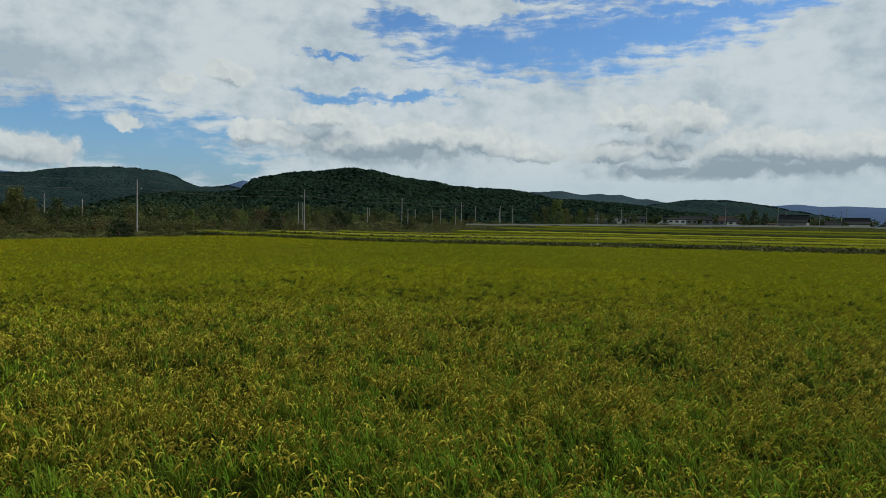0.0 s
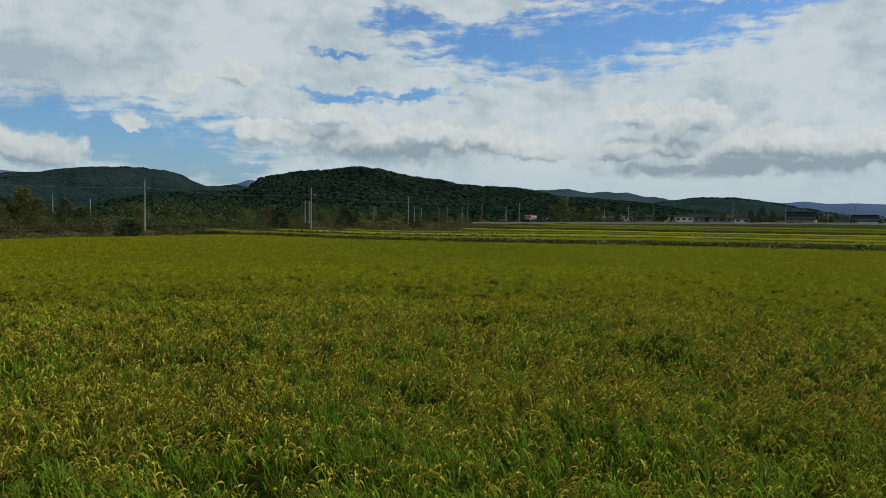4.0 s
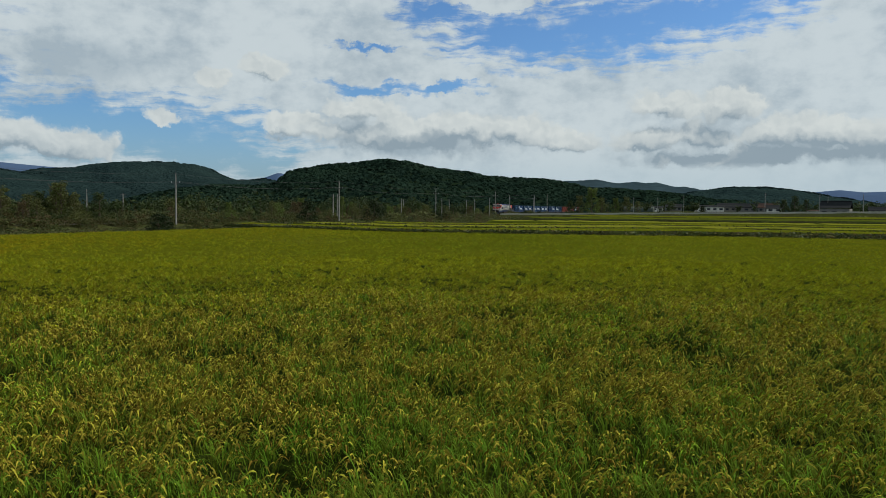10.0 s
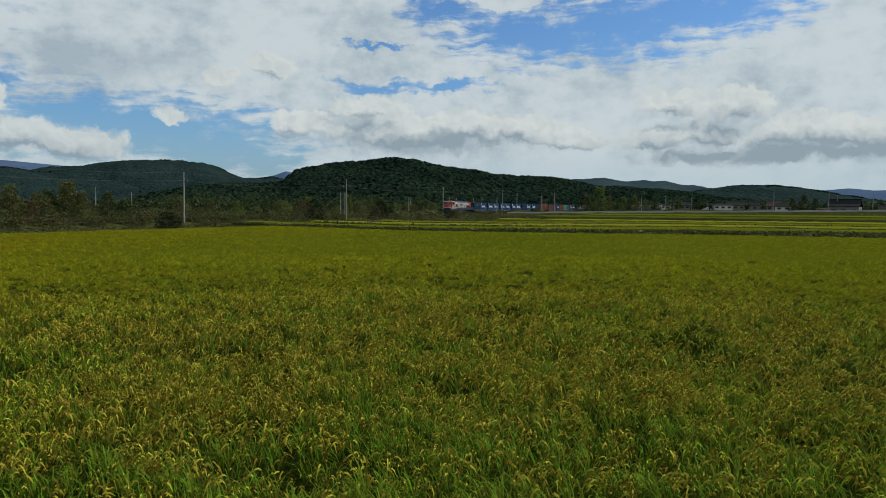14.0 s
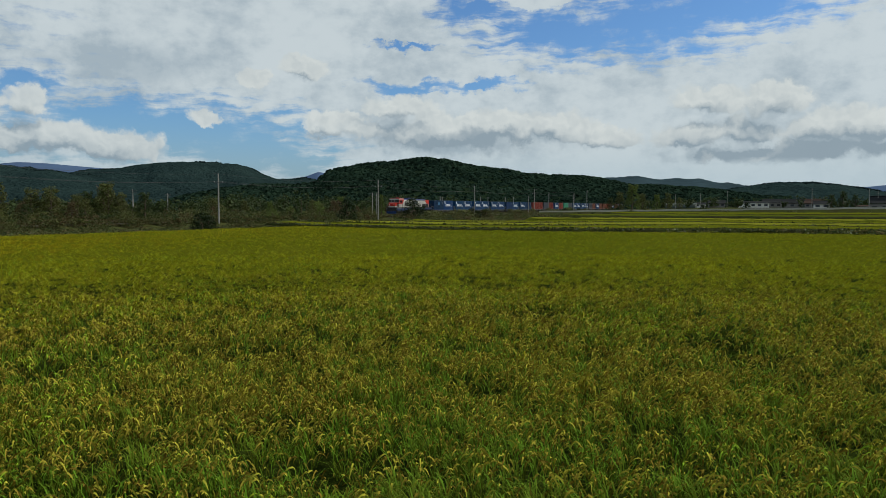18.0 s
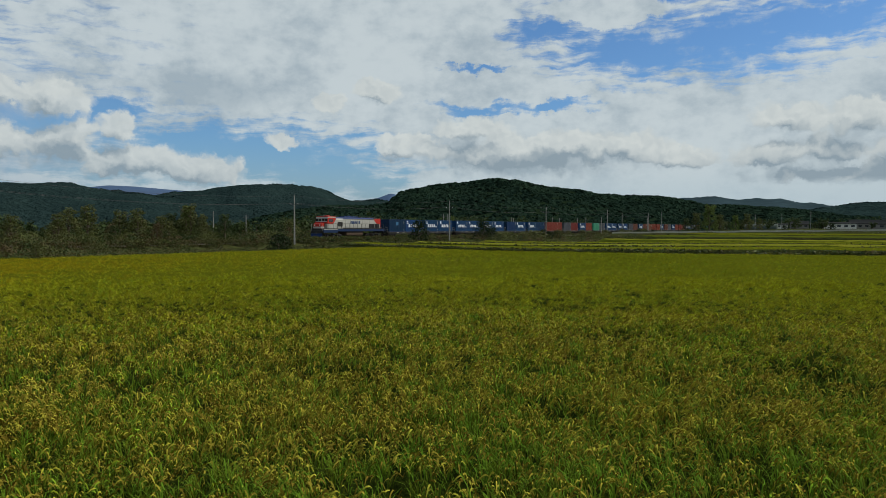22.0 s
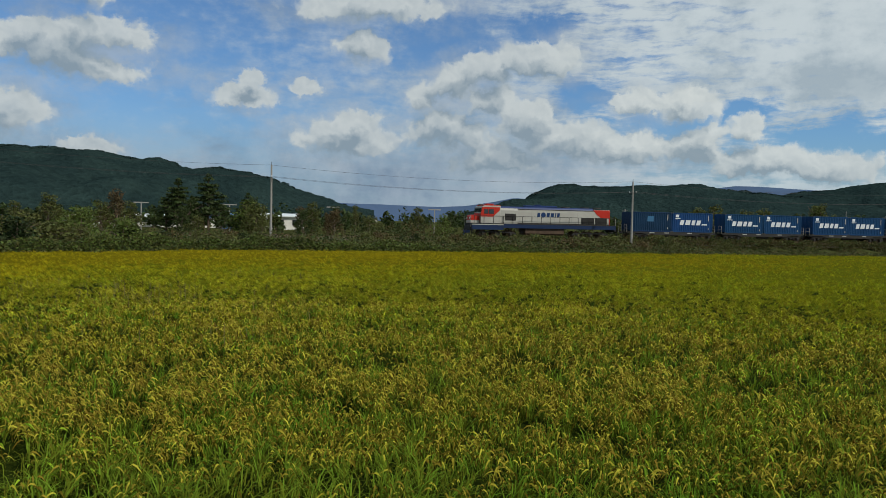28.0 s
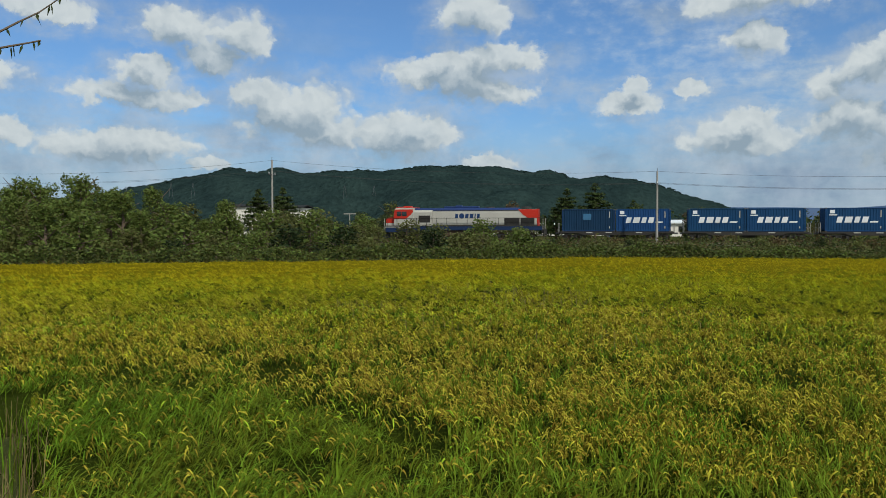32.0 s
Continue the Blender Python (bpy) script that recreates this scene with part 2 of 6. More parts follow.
blue_tint = wt.nodes.new("ShaderNodeMix")
blue_tint.data_type, blue_tint.blend_type = "RGBA", "MULTIPLY"
blue_tint.inputs[0].default_value = 1.0
blue_tint.inputs[7].default_value = (0.56, 0.84, 1.13, 1)
wt.links.new(sky.outputs[0], blue_tint.inputs[6])
haze = wstep(height, 7.0, -0.5)
base = wmix(wmath("MULTIPLY", haze, 0.55), blue_tint.outputs[2], (2.9, 3.75, 4.75, 1))
grain = wstep(wnoise(dome, 0.16, 6, 0.62).outputs["Fac"], 0.33, 0.62)
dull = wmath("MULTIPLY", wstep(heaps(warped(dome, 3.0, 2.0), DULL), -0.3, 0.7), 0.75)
fleece = wmath("SUBTRACT", wstep(wmath("MULTIPLY_ADD", tuft, 0.6, wmath("MULTIPLY", wnoise(dome, 0.13, 4, 0.5).outputs["Fac"], 0.8)), 0.42, 0.82), dull, clamp=True)
veil_colour = wmix(fleece, (3.9, 4.75, 5.3, 1), (6.05, 6.8, 7.05, 1))
veil_colour = wmix(wmath("MULTIPLY", wstep(height, 5.5, 1.5), 0.7), veil_colour, (4.7, 5.85, 6.5, 1))
high = wmix(veil, base, veil_colour)
lit = wmath("MAXIMUM", lit, 0.13)
heap_colour = wmix(lit, (2.2, 3.05, 3.75, 1), (6.7, 7.2, 7.1, 1))
# thin low scud between the heaps of the west
scud = wstep(wnoise(wvec("MULTIPLY", dome, (0.55, 1.5, 0.0)), 0.16, 7, 0.62).outputs["Fac"], 0.46, 0.72)
low_band = wmath("MULTIPLY", wstep(height, 9.0, 2.5), wstep(bearing, 27.0, 46.0))
scud = wmath("MULTIPLY", wmath("ADD", wmath("MULTIPLY", scud, 0.7), wmath("MULTIPLY", low_band, 0.6), clamp=True), wmath("MULTIPLY", wstep(height, 19.0, 3.0), wstep(bearing, 30.0, 56.0)))
high = wmix(scud, high, wmix(grain, (2.15, 3.05, 4.15, 1), (3.9, 4.75, 5.6, 1)))
# a thin grey skirt round those heaps
skirt = wmath("MULTIPLY", wstep(thick, -0.9, 0.1), wmath("MULTIPLY", wstep(wnoise(wvec("MULTIPLY", dome, (0.7, 1.3, 0.0)), 0.30, 7, 0.6).outputs["Fac"], 0.36, 0.62), 0.60))
high = wmix(wmath("MULTIPLY", skirt, wstep(bearing, 30.0, 50.0)), high, wmix(grain, (2.9, 3.75, 4.75, 1), (4.9, 5.55, 6.1, 1)))
colour = wmix(wmath("MULTIPLY", heap, 0.95), high, heap_colour)
colour = wmix(wmath("MULTIPLY", wstep(bearing, 36.0, 54.0), 0.17), colour, (1.4, 2.2, 3.3, 1))
bg = wt.nodes.new("ShaderNodeBackground")
wt.links.new(colour, bg.inputs["Color"])
bg.inputs["Strength"].default_value = 0.1
out = wt.nodes.new("ShaderNodeOutputWorld")
wt.links.new(bg.outputs[0], out.inputs["Surface"])

sun_data = bpy.data.lights.new("sun", "SUN")
sun_data.energy, sun_data.angle, sun_data.color = 3.3, radians(1.5), (1.0, 0.95, 0.86)
sun = new("sun", sun_data)
sun.matrix_world = look(polar(SUN_BEARING, 100 * math.cos(radians(SUN_HEIGHT)), 100 * math.sin(radians(SUN_HEIGHT))), (0, 0, 0))


# ---- materials ----
def material(name, colour, rough=0.6, metal=0.0, vary=0.25, scale=4.0, fine=60.0, bump=0.2, translucent=0.0, islands=0.0, tint=None, spec=0.3, objects=0.0, bump_size=0.02):
    """A base colour broken up at two scales, with fine relief; islands: difference from piece to piece within one mesh; objects: from object to object."""
    m = bpy.data.materials.new(name)
    m.use_nodes = True
    nt = m.node_tree
    bsdf = nt.nodes["Principled BSDF"]
    bsdf.inputs["Roughness"].default_value = rough
    bsdf.inputs["Metallic"].default_value = metal
    bsdf.inputs["Specular IOR Level"].default_value = spec
    tc = nt.nodes.new("ShaderNodeTexCoord")
    big, small = nt.nodes.new("ShaderNodeTexNoise"), nt.nodes.new("ShaderNodeTexNoise")
    for n, s, d in ((big, scale, 5), (small, fine, 3)):
        n.inputs["Scale"].default_value, n.inputs["Detail"].default_value = s, d
        nt.links.new(tc.outputs["Object"], n.inputs["Vector"])
    tint = tint or tuple(c * 0.55 for c in colour)
    ramp = nt.nodes.new("ShaderNodeMapRange")
    ramp.inputs["From Min"].default_value, ramp.inputs["From Max"].default_value = 0.35, 0.65
    ramp.inputs["To Min"].default_value, ramp.inputs["To Max"].default_value = 0.0, vary * 2
    nt.links.new(big.outputs["Fac"], ramp.inputs["Value"])
    mix = nt.nodes.new("ShaderNodeMix")
    mix.data_type = "RGBA"
    mix.inputs[6].default_value, mix.inputs[7].default_value = (*colour, 1), (*tint, 1)
    nt.links.new(ramp.outputs[0], mix.inputs[0])
    hsv = nt.nodes.new("ShaderNodeHueSaturation")
    nt.links.new(mix.outputs[2], hsv.inputs["Color"])
    val = nt.nodes.new("ShaderNodeMapRange")
    val.inputs["To Min"].default_value, val.inputs["To Max"].default_value = 1 - vary, 1 + vary
    nt.links.new(small.outputs["Fac"], val.inputs["Value"])
    last = val.outputs[0]
    for amount, kind in ((islands, "island"), (objects, "object")):
        if not amount:
            continue
        if kind == "island":
            src = nt.nodes.new("ShaderNodeNewGeometry").outputs["Random Per Island"]
        else:
            src = nt.nodes.new("ShaderNodeObjectInfo").outputs["Random"]
        r2 = nt.nodes.new("ShaderNodeMapRange")
        r2.inputs["To Min"].default_value, r2.inputs["To Max"].default_value = 1 - amount, 1 + amount
        nt.links.new(src, r2.inputs["Value"])
        mul = nt.nodes.new("ShaderNodeMath")
        mul.operation = "MULTIPLY"
        nt.links.new(last, mul.inputs[0])
        nt.links.new(r2.outputs[0], mul.inputs[1])
        last = mul.outputs[0]
        hue = nt.nodes.new("ShaderNodeMapRange")
        hue.inputs["To Min"].default_value, hue.inputs["To Max"].default_value = 0.5 - 0.05 * amount, 0.5 + 0.05 * amount
        nt.links.new(src, hue.inputs["Value"])
        nt.links.new(hue.outputs[0], hsv.inputs["Hue"])
    nt.links.new(last, hsv.inputs["Value"])
    nt.links.new(hsv.outputs[0], bsdf.inputs["Base Color"])
    if bump:
        b = nt.nodes.new("ShaderNodeBump")
        b.inputs["Strength"].default_value, b.inputs["Distance"].default_value = bump, bump_size
        nt.links.new(small.outputs["Fac"], b.inputs["Height"])
        nt.links.new(b.outputs[0], bsdf.inputs["Normal"])
    if translucent:
        tr = nt.nodes.new("ShaderNodeBsdfTranslucent")
        nt.links.new(hsv.outputs[0], tr.inputs["Color"])
        ms = nt.nodes.new("ShaderNodeMixShader")
        ms.inputs[0].default_value = translucent
        nt.links.new(bsdf.outputs[0], ms.inputs[1])
        nt.links.new(tr.outputs[0], ms.inputs[2])
        nt.links.new(ms.outputs[0], nt.nodes["Material Output"].inputs["Surface"])
    return m


RICE_LEAF = material("rice_leaf", (0.092, 0.155, 0.010), 0.8, spec=0.03, vary=0.25, scale=0.25, fine=9, bump=0, translucent=0.2, islands=0.6, tint=(0.14, 0.148, 0.014))
RICE_EAR = material("rice_ear", (0.29, 0.235, 0.030), 0.9, spec=0.02, vary=0.25, scale=0.12, fine=40, bump=0, translucent=0.1, islands=0.5, tint=(0.23, 0.20, 0.016))
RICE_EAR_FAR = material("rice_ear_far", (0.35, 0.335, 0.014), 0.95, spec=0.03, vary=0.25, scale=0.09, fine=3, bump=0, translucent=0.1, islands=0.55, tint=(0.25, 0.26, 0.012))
RICE_EAR_GOLD = material("rice_ear_golden", (0.41, 0.325, 0.010), 0.95, spec=0.03, vary=0.2, scale=0.09, fine=3, bump=0, translucent=0.1, islands=0.28, tint=(0.30, 0.25, 0.010))
RICE_EAR_GREEN = material("rice_ear_green", (0.22, 0.28, 0.018), 0.95, spec=0.03, vary=0.25, scale=0.09, fine=3, bump=0, translucent=0.1, islands=0.7, tint=(0.16, 0.22, 0.014))
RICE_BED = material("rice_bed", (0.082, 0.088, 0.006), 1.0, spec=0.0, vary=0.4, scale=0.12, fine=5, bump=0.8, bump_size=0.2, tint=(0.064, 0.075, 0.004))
# near bed: the shade between the plants is put into this darker colour
RICE_BED_SHADED = material("rice_bed_shaded", (0.020, 0.029, 0.004), 1.0, spec=0.0, vary=0.35, scale=0.5, fine=9, bump=0.8, bump_size=0.1, tint=(0.014, 0.022, 0.004))
GRASS = material("field_grass", (0.042, 0.052, 0.016), 0.9, spec=0.0, vary=0.35, scale=0.06, fine=3, bump=0.6, bump_size=0.1, tint=(0.055, 0.052, 0.02))
# hill sheet darkened, crowns lightened to offset the shade they cast on themselves
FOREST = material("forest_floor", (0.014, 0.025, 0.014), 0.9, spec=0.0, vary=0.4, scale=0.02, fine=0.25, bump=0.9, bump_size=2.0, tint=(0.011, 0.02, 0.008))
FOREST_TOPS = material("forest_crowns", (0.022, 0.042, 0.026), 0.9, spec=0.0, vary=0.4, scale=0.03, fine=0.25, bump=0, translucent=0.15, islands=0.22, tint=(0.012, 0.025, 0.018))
# far slopes and mountains: distance haze is mixed into the base colours
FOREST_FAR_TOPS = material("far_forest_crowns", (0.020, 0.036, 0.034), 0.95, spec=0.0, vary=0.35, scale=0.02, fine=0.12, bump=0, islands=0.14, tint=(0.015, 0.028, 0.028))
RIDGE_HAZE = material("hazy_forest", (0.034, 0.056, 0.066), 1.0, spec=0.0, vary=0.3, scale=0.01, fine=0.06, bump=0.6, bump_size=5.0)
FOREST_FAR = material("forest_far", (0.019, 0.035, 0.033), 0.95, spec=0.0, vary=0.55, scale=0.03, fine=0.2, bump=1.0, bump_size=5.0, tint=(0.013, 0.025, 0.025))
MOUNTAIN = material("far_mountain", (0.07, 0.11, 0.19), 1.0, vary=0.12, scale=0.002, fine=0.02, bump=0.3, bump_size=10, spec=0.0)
LEAF = material("bush_leaf", (0.094, 0.104, 0.030), 0.6, spec=0.1, vary=0.3, scale=0.3, fine=4, bump=0, translucent=0.3, islands=0.45, tint=(0.066, 0.064, 0.025))
LEAF_DARK = material("dark_leaf", (0.045, 0.064, 0.020), 0.6, spec=0.1, vary=0.3, scale=0.3, fine=4, bump=0, translucent=0.25, islands=0.4)
LEAF_DEEP = material("deep_green_leaf", (0.022, 0.036, 0.012), 0.6, spec=0.08, vary=0.3, scale=0.3, fine=4, bump=0, translucent=0.2, islands=0.4)
LEAF_GREEN = material("fresh_leaf", (0.110, 0.146, 0.034), 0.6, spec=0.1, vary=0.3, scale=0.3, fine=4, bump=0, translucent=0.35, islands=0.4)
LEAF_RUST = material("rust_leaf", (0.095, 0.068, 0.034), 0.7, spec=0.1, vary=0.3, scale=0.3, fine=4, bump=0, translucent=0.3, islands=0.4, tint=(0.09, 0.07, 0.025))
BARK = material("bark", (0.12, 0.09, 0.065), 0.9, vary=0.35, scale=2, fine=25, bump=0.6)
DRY = material("dry_grass", (0.15, 0.12, 0.05), 0.85, spec=0.05, vary=0.3, scale=0.4, fine=8, bump=0, translucent=0.25, islands=0.35, tint=(0.11, 0.10, 0.04))
CONCRETE = material("pole_concrete", (0.27, 0.26, 0.24), 0.85, vary=0.15, scale=0.8, fine=30, bump=0.2)
STEEL = material("dark_steel", (0.10, 0.10, 0.10), 0.55, 0.6, vary=0.3, scale=3, fine=40, bump=0.1)
WIRE = material("wire", (0.05, 0.05, 0.05), 0.5, 0.3, vary=0.1, bump=0)
BALLAST = material("ballast", (0.15, 0.13, 0.10), 0.95, vary=0.35, scale=0.3, fine=14, bump=1.0, bump_size=0.05)


# ---- mesh helpers ----
def mesh_object(name, bm, mat, parent=None, label="", smooth_shade=False):
    me = bpy.data.meshes.new(name)
    bm.to_mesh(me)
    bm.free()
    if smooth_shade:
        me.polygons.foreach_set("use_smooth", [True] * len(me.polygons))
    for m in mat if isinstance(mat, (list, tuple)) else [mat]:
        me.materials.append(m)
    ob = new(name, me)
    if parent is not None:
        ob.parent = parent
    if label:
        ob["label"] = label
    return ob


def part(name, bm, mat, parent, label="", smooth_shade=False):
    """One mesh under a thing or under a part."""
    return mesh_object(name, bm, mat, parent, label, smooth_shade)


def from_arrays(name, verts, faces, mat, parent=None, smooth_shade=False, index=None):
    """A mesh from arrays: verts (n, 3); faces: rows of equal length (k corners)."""
    me = bpy.data.meshes.new(name)
    verts, faces = np.asarray(verts, np.float32), np.asarray(faces, np.int32)
    k = faces.shape[1]
    me.vertices.add(len(verts))
    me.vertices.foreach_set("co", verts.ravel())
    me.loops.add(faces.size)
    me.loops.foreach_set("vertex_index", faces.ravel())
    me.polygons.add(len(faces))
    me.polygons.foreach_set("loop_start", np.arange(0, faces.size, k, dtype=np.int32))
    me.polygons.foreach_set("loop_total", np.full(len(faces), k, np.int32))
    if smooth_shade:
        me.polygons.foreach_set("use_smooth", np.ones(len(faces), bool))
    for m in mat if isinstance(mat, (list, tuple)) else [mat]:
        me.materials.append(m)
    if index is not None:
        me.polygons.foreach_set("material_index", np.asarray(index, np.int32))
    me.update(calc_edges=True)
    ob = new(name, me)
    if parent is not None:
        ob.parent = parent
    return ob


def box(bm, lo, hi, bevel=0.0, m=None):
    """A box between two corners, its edges bevelled."""
    lo, hi = Vector(lo), Vector(hi)
    r = bmesh.ops.create_cube(bm, size=1.0)
    vs = r["verts"]
    for v in vs:
        v.co = Vector(((v.co.x + 0.5) * (hi.x - lo.x) + lo.x, (v.co.y + 0.5) * (hi.y - lo.y) + lo.y, (v.co.z + 0.5) * (hi.z - lo.z) + lo.z))
    if m is not None:
        bmesh.ops.transform(bm, matrix=m, verts=vs)
    if bevel:
        es = list({e for v in vs for e in v.link_edges})
        bmesh.ops.bevel(bm, geom=es, offset=bevel, segments=1, affect="EDGES")
    return bm


def rod(bm, a, b, ra, rb=None, n=8, caps=True):
    """A tapered round bar from a to b."""
    a, b = Vector(a), Vector(b)
    rb = ra if rb is None else rb
    d = b - a
    q = d.to_track_quat("Z", "Y").to_matrix().to_4x4()
    r = bmesh.ops.create_cone(bm, cap_ends=caps, segments=n, radius1=ra, radius2=max(rb, 1e-4), depth=d.length)
    bmesh.ops.transform(bm, matrix=Matrix.Translation((a + b) / 2) @ q, verts=r["verts"])
    return bm


def slab(bm, outline, lo, hi, axis="y"):
    """A flat outline drawn out between lo and hi along an axis."""
    def at(u, v, w):
        return {"y": (u, w, v), "x": (w, u, v), "z": (u, v, w)}[axis]
    a = [bm.verts.new(at(u, v, lo)) for u, v in outline]
    b = [bm.verts.new(at(u, v, hi)) for u, v in outline]
    n = len(outline)
    bm.faces.new(a)
    bm.faces.new(b[::-1])
    for i in range(n):
        bm.faces.new((a[i], b[i], b[(i + 1) % n], a[(i + 1) % n]))
    bmesh.ops.recalc_face_normals(bm, faces=bm.faces)
    return bm


def empty(name, m=None, **tags):
    ob = new(name)
    if m is not None:
        ob.matrix_basis = m
    return tagged(ob, **tags)


# ---- ground sheet, to the horizon ----
def build_ground():
    radii = np.concatenate([np.linspace(0, 60, 61), np.linspace(61, 130, 70), np.geomspace(132, 4700, 90)])
    ang = np.radians(np.arange(0, 360, 2.5))
    rr, aa = np.meshgrid(radii, ang, indexing="ij")
    x, y = -np.sin(aa) * rr, np.cos(aa) * rr
    z = ground_z(x, y)
    v = np.stack([x, y, z], -1).reshape(-1, 3)
    n, k = rr.shape
    i, j = np.meshgrid(np.arange(n - 1), np.arange(k), indexing="ij")
    a, b = i * k + j, i * k + (j + 1) % k
    f = np.stack([a, b, b + k, a + k], -1).reshape(-1, 4)[:, ::-1]
    tagged(from_arrays("ground", v, f, GRASS, smooth_shade=True), "flat farmland of paddies and grassy banks", "ground", kind="structure")


build_ground()


# ---- hills: each a ridge, its crest line fitted to the camera's view, wooded ----
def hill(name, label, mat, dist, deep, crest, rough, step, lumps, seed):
    """A wooded ridge: crest holds (bearing, height in metres) of a few knees that fit the skyline to the camera's view,
    at a distance from the field.
    """
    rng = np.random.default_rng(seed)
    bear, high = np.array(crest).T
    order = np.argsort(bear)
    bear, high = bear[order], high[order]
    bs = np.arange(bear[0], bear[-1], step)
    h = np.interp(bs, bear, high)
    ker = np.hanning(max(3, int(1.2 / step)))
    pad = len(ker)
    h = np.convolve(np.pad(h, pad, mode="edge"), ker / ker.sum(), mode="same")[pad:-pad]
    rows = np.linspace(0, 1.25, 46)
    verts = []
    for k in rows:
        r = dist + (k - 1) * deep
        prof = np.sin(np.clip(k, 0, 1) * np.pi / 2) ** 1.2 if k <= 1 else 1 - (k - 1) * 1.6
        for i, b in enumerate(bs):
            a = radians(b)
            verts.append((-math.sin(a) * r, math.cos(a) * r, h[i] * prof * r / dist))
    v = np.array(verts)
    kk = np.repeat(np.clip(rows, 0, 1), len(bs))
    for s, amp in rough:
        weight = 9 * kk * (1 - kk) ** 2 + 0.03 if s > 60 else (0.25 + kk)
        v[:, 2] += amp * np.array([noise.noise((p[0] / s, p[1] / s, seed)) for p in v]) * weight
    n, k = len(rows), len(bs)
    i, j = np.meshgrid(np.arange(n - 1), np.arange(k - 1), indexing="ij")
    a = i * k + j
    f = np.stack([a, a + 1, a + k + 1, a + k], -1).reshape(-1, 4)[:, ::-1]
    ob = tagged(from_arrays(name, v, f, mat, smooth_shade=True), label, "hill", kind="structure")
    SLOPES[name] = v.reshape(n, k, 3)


SLOPES = {}


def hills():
    # skyline bearings and elevations from the camera, turned into heights at an assumed distance
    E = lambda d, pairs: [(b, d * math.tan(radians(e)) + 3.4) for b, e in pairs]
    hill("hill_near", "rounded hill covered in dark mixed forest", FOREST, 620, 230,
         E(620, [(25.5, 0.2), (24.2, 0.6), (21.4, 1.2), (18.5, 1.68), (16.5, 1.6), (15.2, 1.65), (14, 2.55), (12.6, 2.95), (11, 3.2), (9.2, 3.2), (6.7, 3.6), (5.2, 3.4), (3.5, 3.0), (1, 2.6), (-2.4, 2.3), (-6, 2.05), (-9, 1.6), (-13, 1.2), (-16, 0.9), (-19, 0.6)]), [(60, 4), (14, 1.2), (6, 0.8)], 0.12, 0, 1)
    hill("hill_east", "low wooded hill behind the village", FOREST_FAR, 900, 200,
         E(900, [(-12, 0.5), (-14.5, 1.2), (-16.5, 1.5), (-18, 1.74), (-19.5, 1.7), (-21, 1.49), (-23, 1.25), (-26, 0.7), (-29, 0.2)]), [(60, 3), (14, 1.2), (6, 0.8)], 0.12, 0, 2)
    hill("ridge_far", "long forested ridge tinted with blue haze", RIDGE_HAZE, 1900, 500,
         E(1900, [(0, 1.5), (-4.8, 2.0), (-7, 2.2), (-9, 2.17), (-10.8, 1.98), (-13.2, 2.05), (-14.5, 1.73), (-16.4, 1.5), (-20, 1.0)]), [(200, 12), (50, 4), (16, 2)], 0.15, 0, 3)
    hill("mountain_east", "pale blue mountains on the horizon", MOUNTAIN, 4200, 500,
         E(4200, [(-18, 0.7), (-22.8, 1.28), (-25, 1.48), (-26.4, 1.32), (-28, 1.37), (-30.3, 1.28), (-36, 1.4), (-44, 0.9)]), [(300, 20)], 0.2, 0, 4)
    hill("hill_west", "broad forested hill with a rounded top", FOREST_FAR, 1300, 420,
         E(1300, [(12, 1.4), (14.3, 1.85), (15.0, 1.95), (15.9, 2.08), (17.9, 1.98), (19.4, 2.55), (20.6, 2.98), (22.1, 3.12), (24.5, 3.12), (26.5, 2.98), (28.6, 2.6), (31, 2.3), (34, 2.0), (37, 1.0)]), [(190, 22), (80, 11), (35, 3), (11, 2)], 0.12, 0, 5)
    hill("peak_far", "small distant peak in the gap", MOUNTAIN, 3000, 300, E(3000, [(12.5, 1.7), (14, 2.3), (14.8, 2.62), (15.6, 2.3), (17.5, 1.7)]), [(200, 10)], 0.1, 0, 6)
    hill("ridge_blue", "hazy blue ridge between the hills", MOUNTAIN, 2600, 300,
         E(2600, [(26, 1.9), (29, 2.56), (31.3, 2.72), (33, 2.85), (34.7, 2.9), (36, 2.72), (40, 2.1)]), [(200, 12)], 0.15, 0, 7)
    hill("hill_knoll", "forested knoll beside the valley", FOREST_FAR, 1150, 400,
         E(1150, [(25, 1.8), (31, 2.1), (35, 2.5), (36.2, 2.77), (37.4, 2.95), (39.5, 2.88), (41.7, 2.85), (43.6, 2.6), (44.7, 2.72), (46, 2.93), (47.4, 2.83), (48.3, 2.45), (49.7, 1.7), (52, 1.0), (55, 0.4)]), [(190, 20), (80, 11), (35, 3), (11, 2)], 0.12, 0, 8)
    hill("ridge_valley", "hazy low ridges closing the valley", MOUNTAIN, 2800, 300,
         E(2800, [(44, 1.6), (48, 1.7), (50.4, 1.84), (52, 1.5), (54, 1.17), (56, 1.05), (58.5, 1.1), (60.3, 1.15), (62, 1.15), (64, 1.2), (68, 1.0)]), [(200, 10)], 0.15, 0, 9)
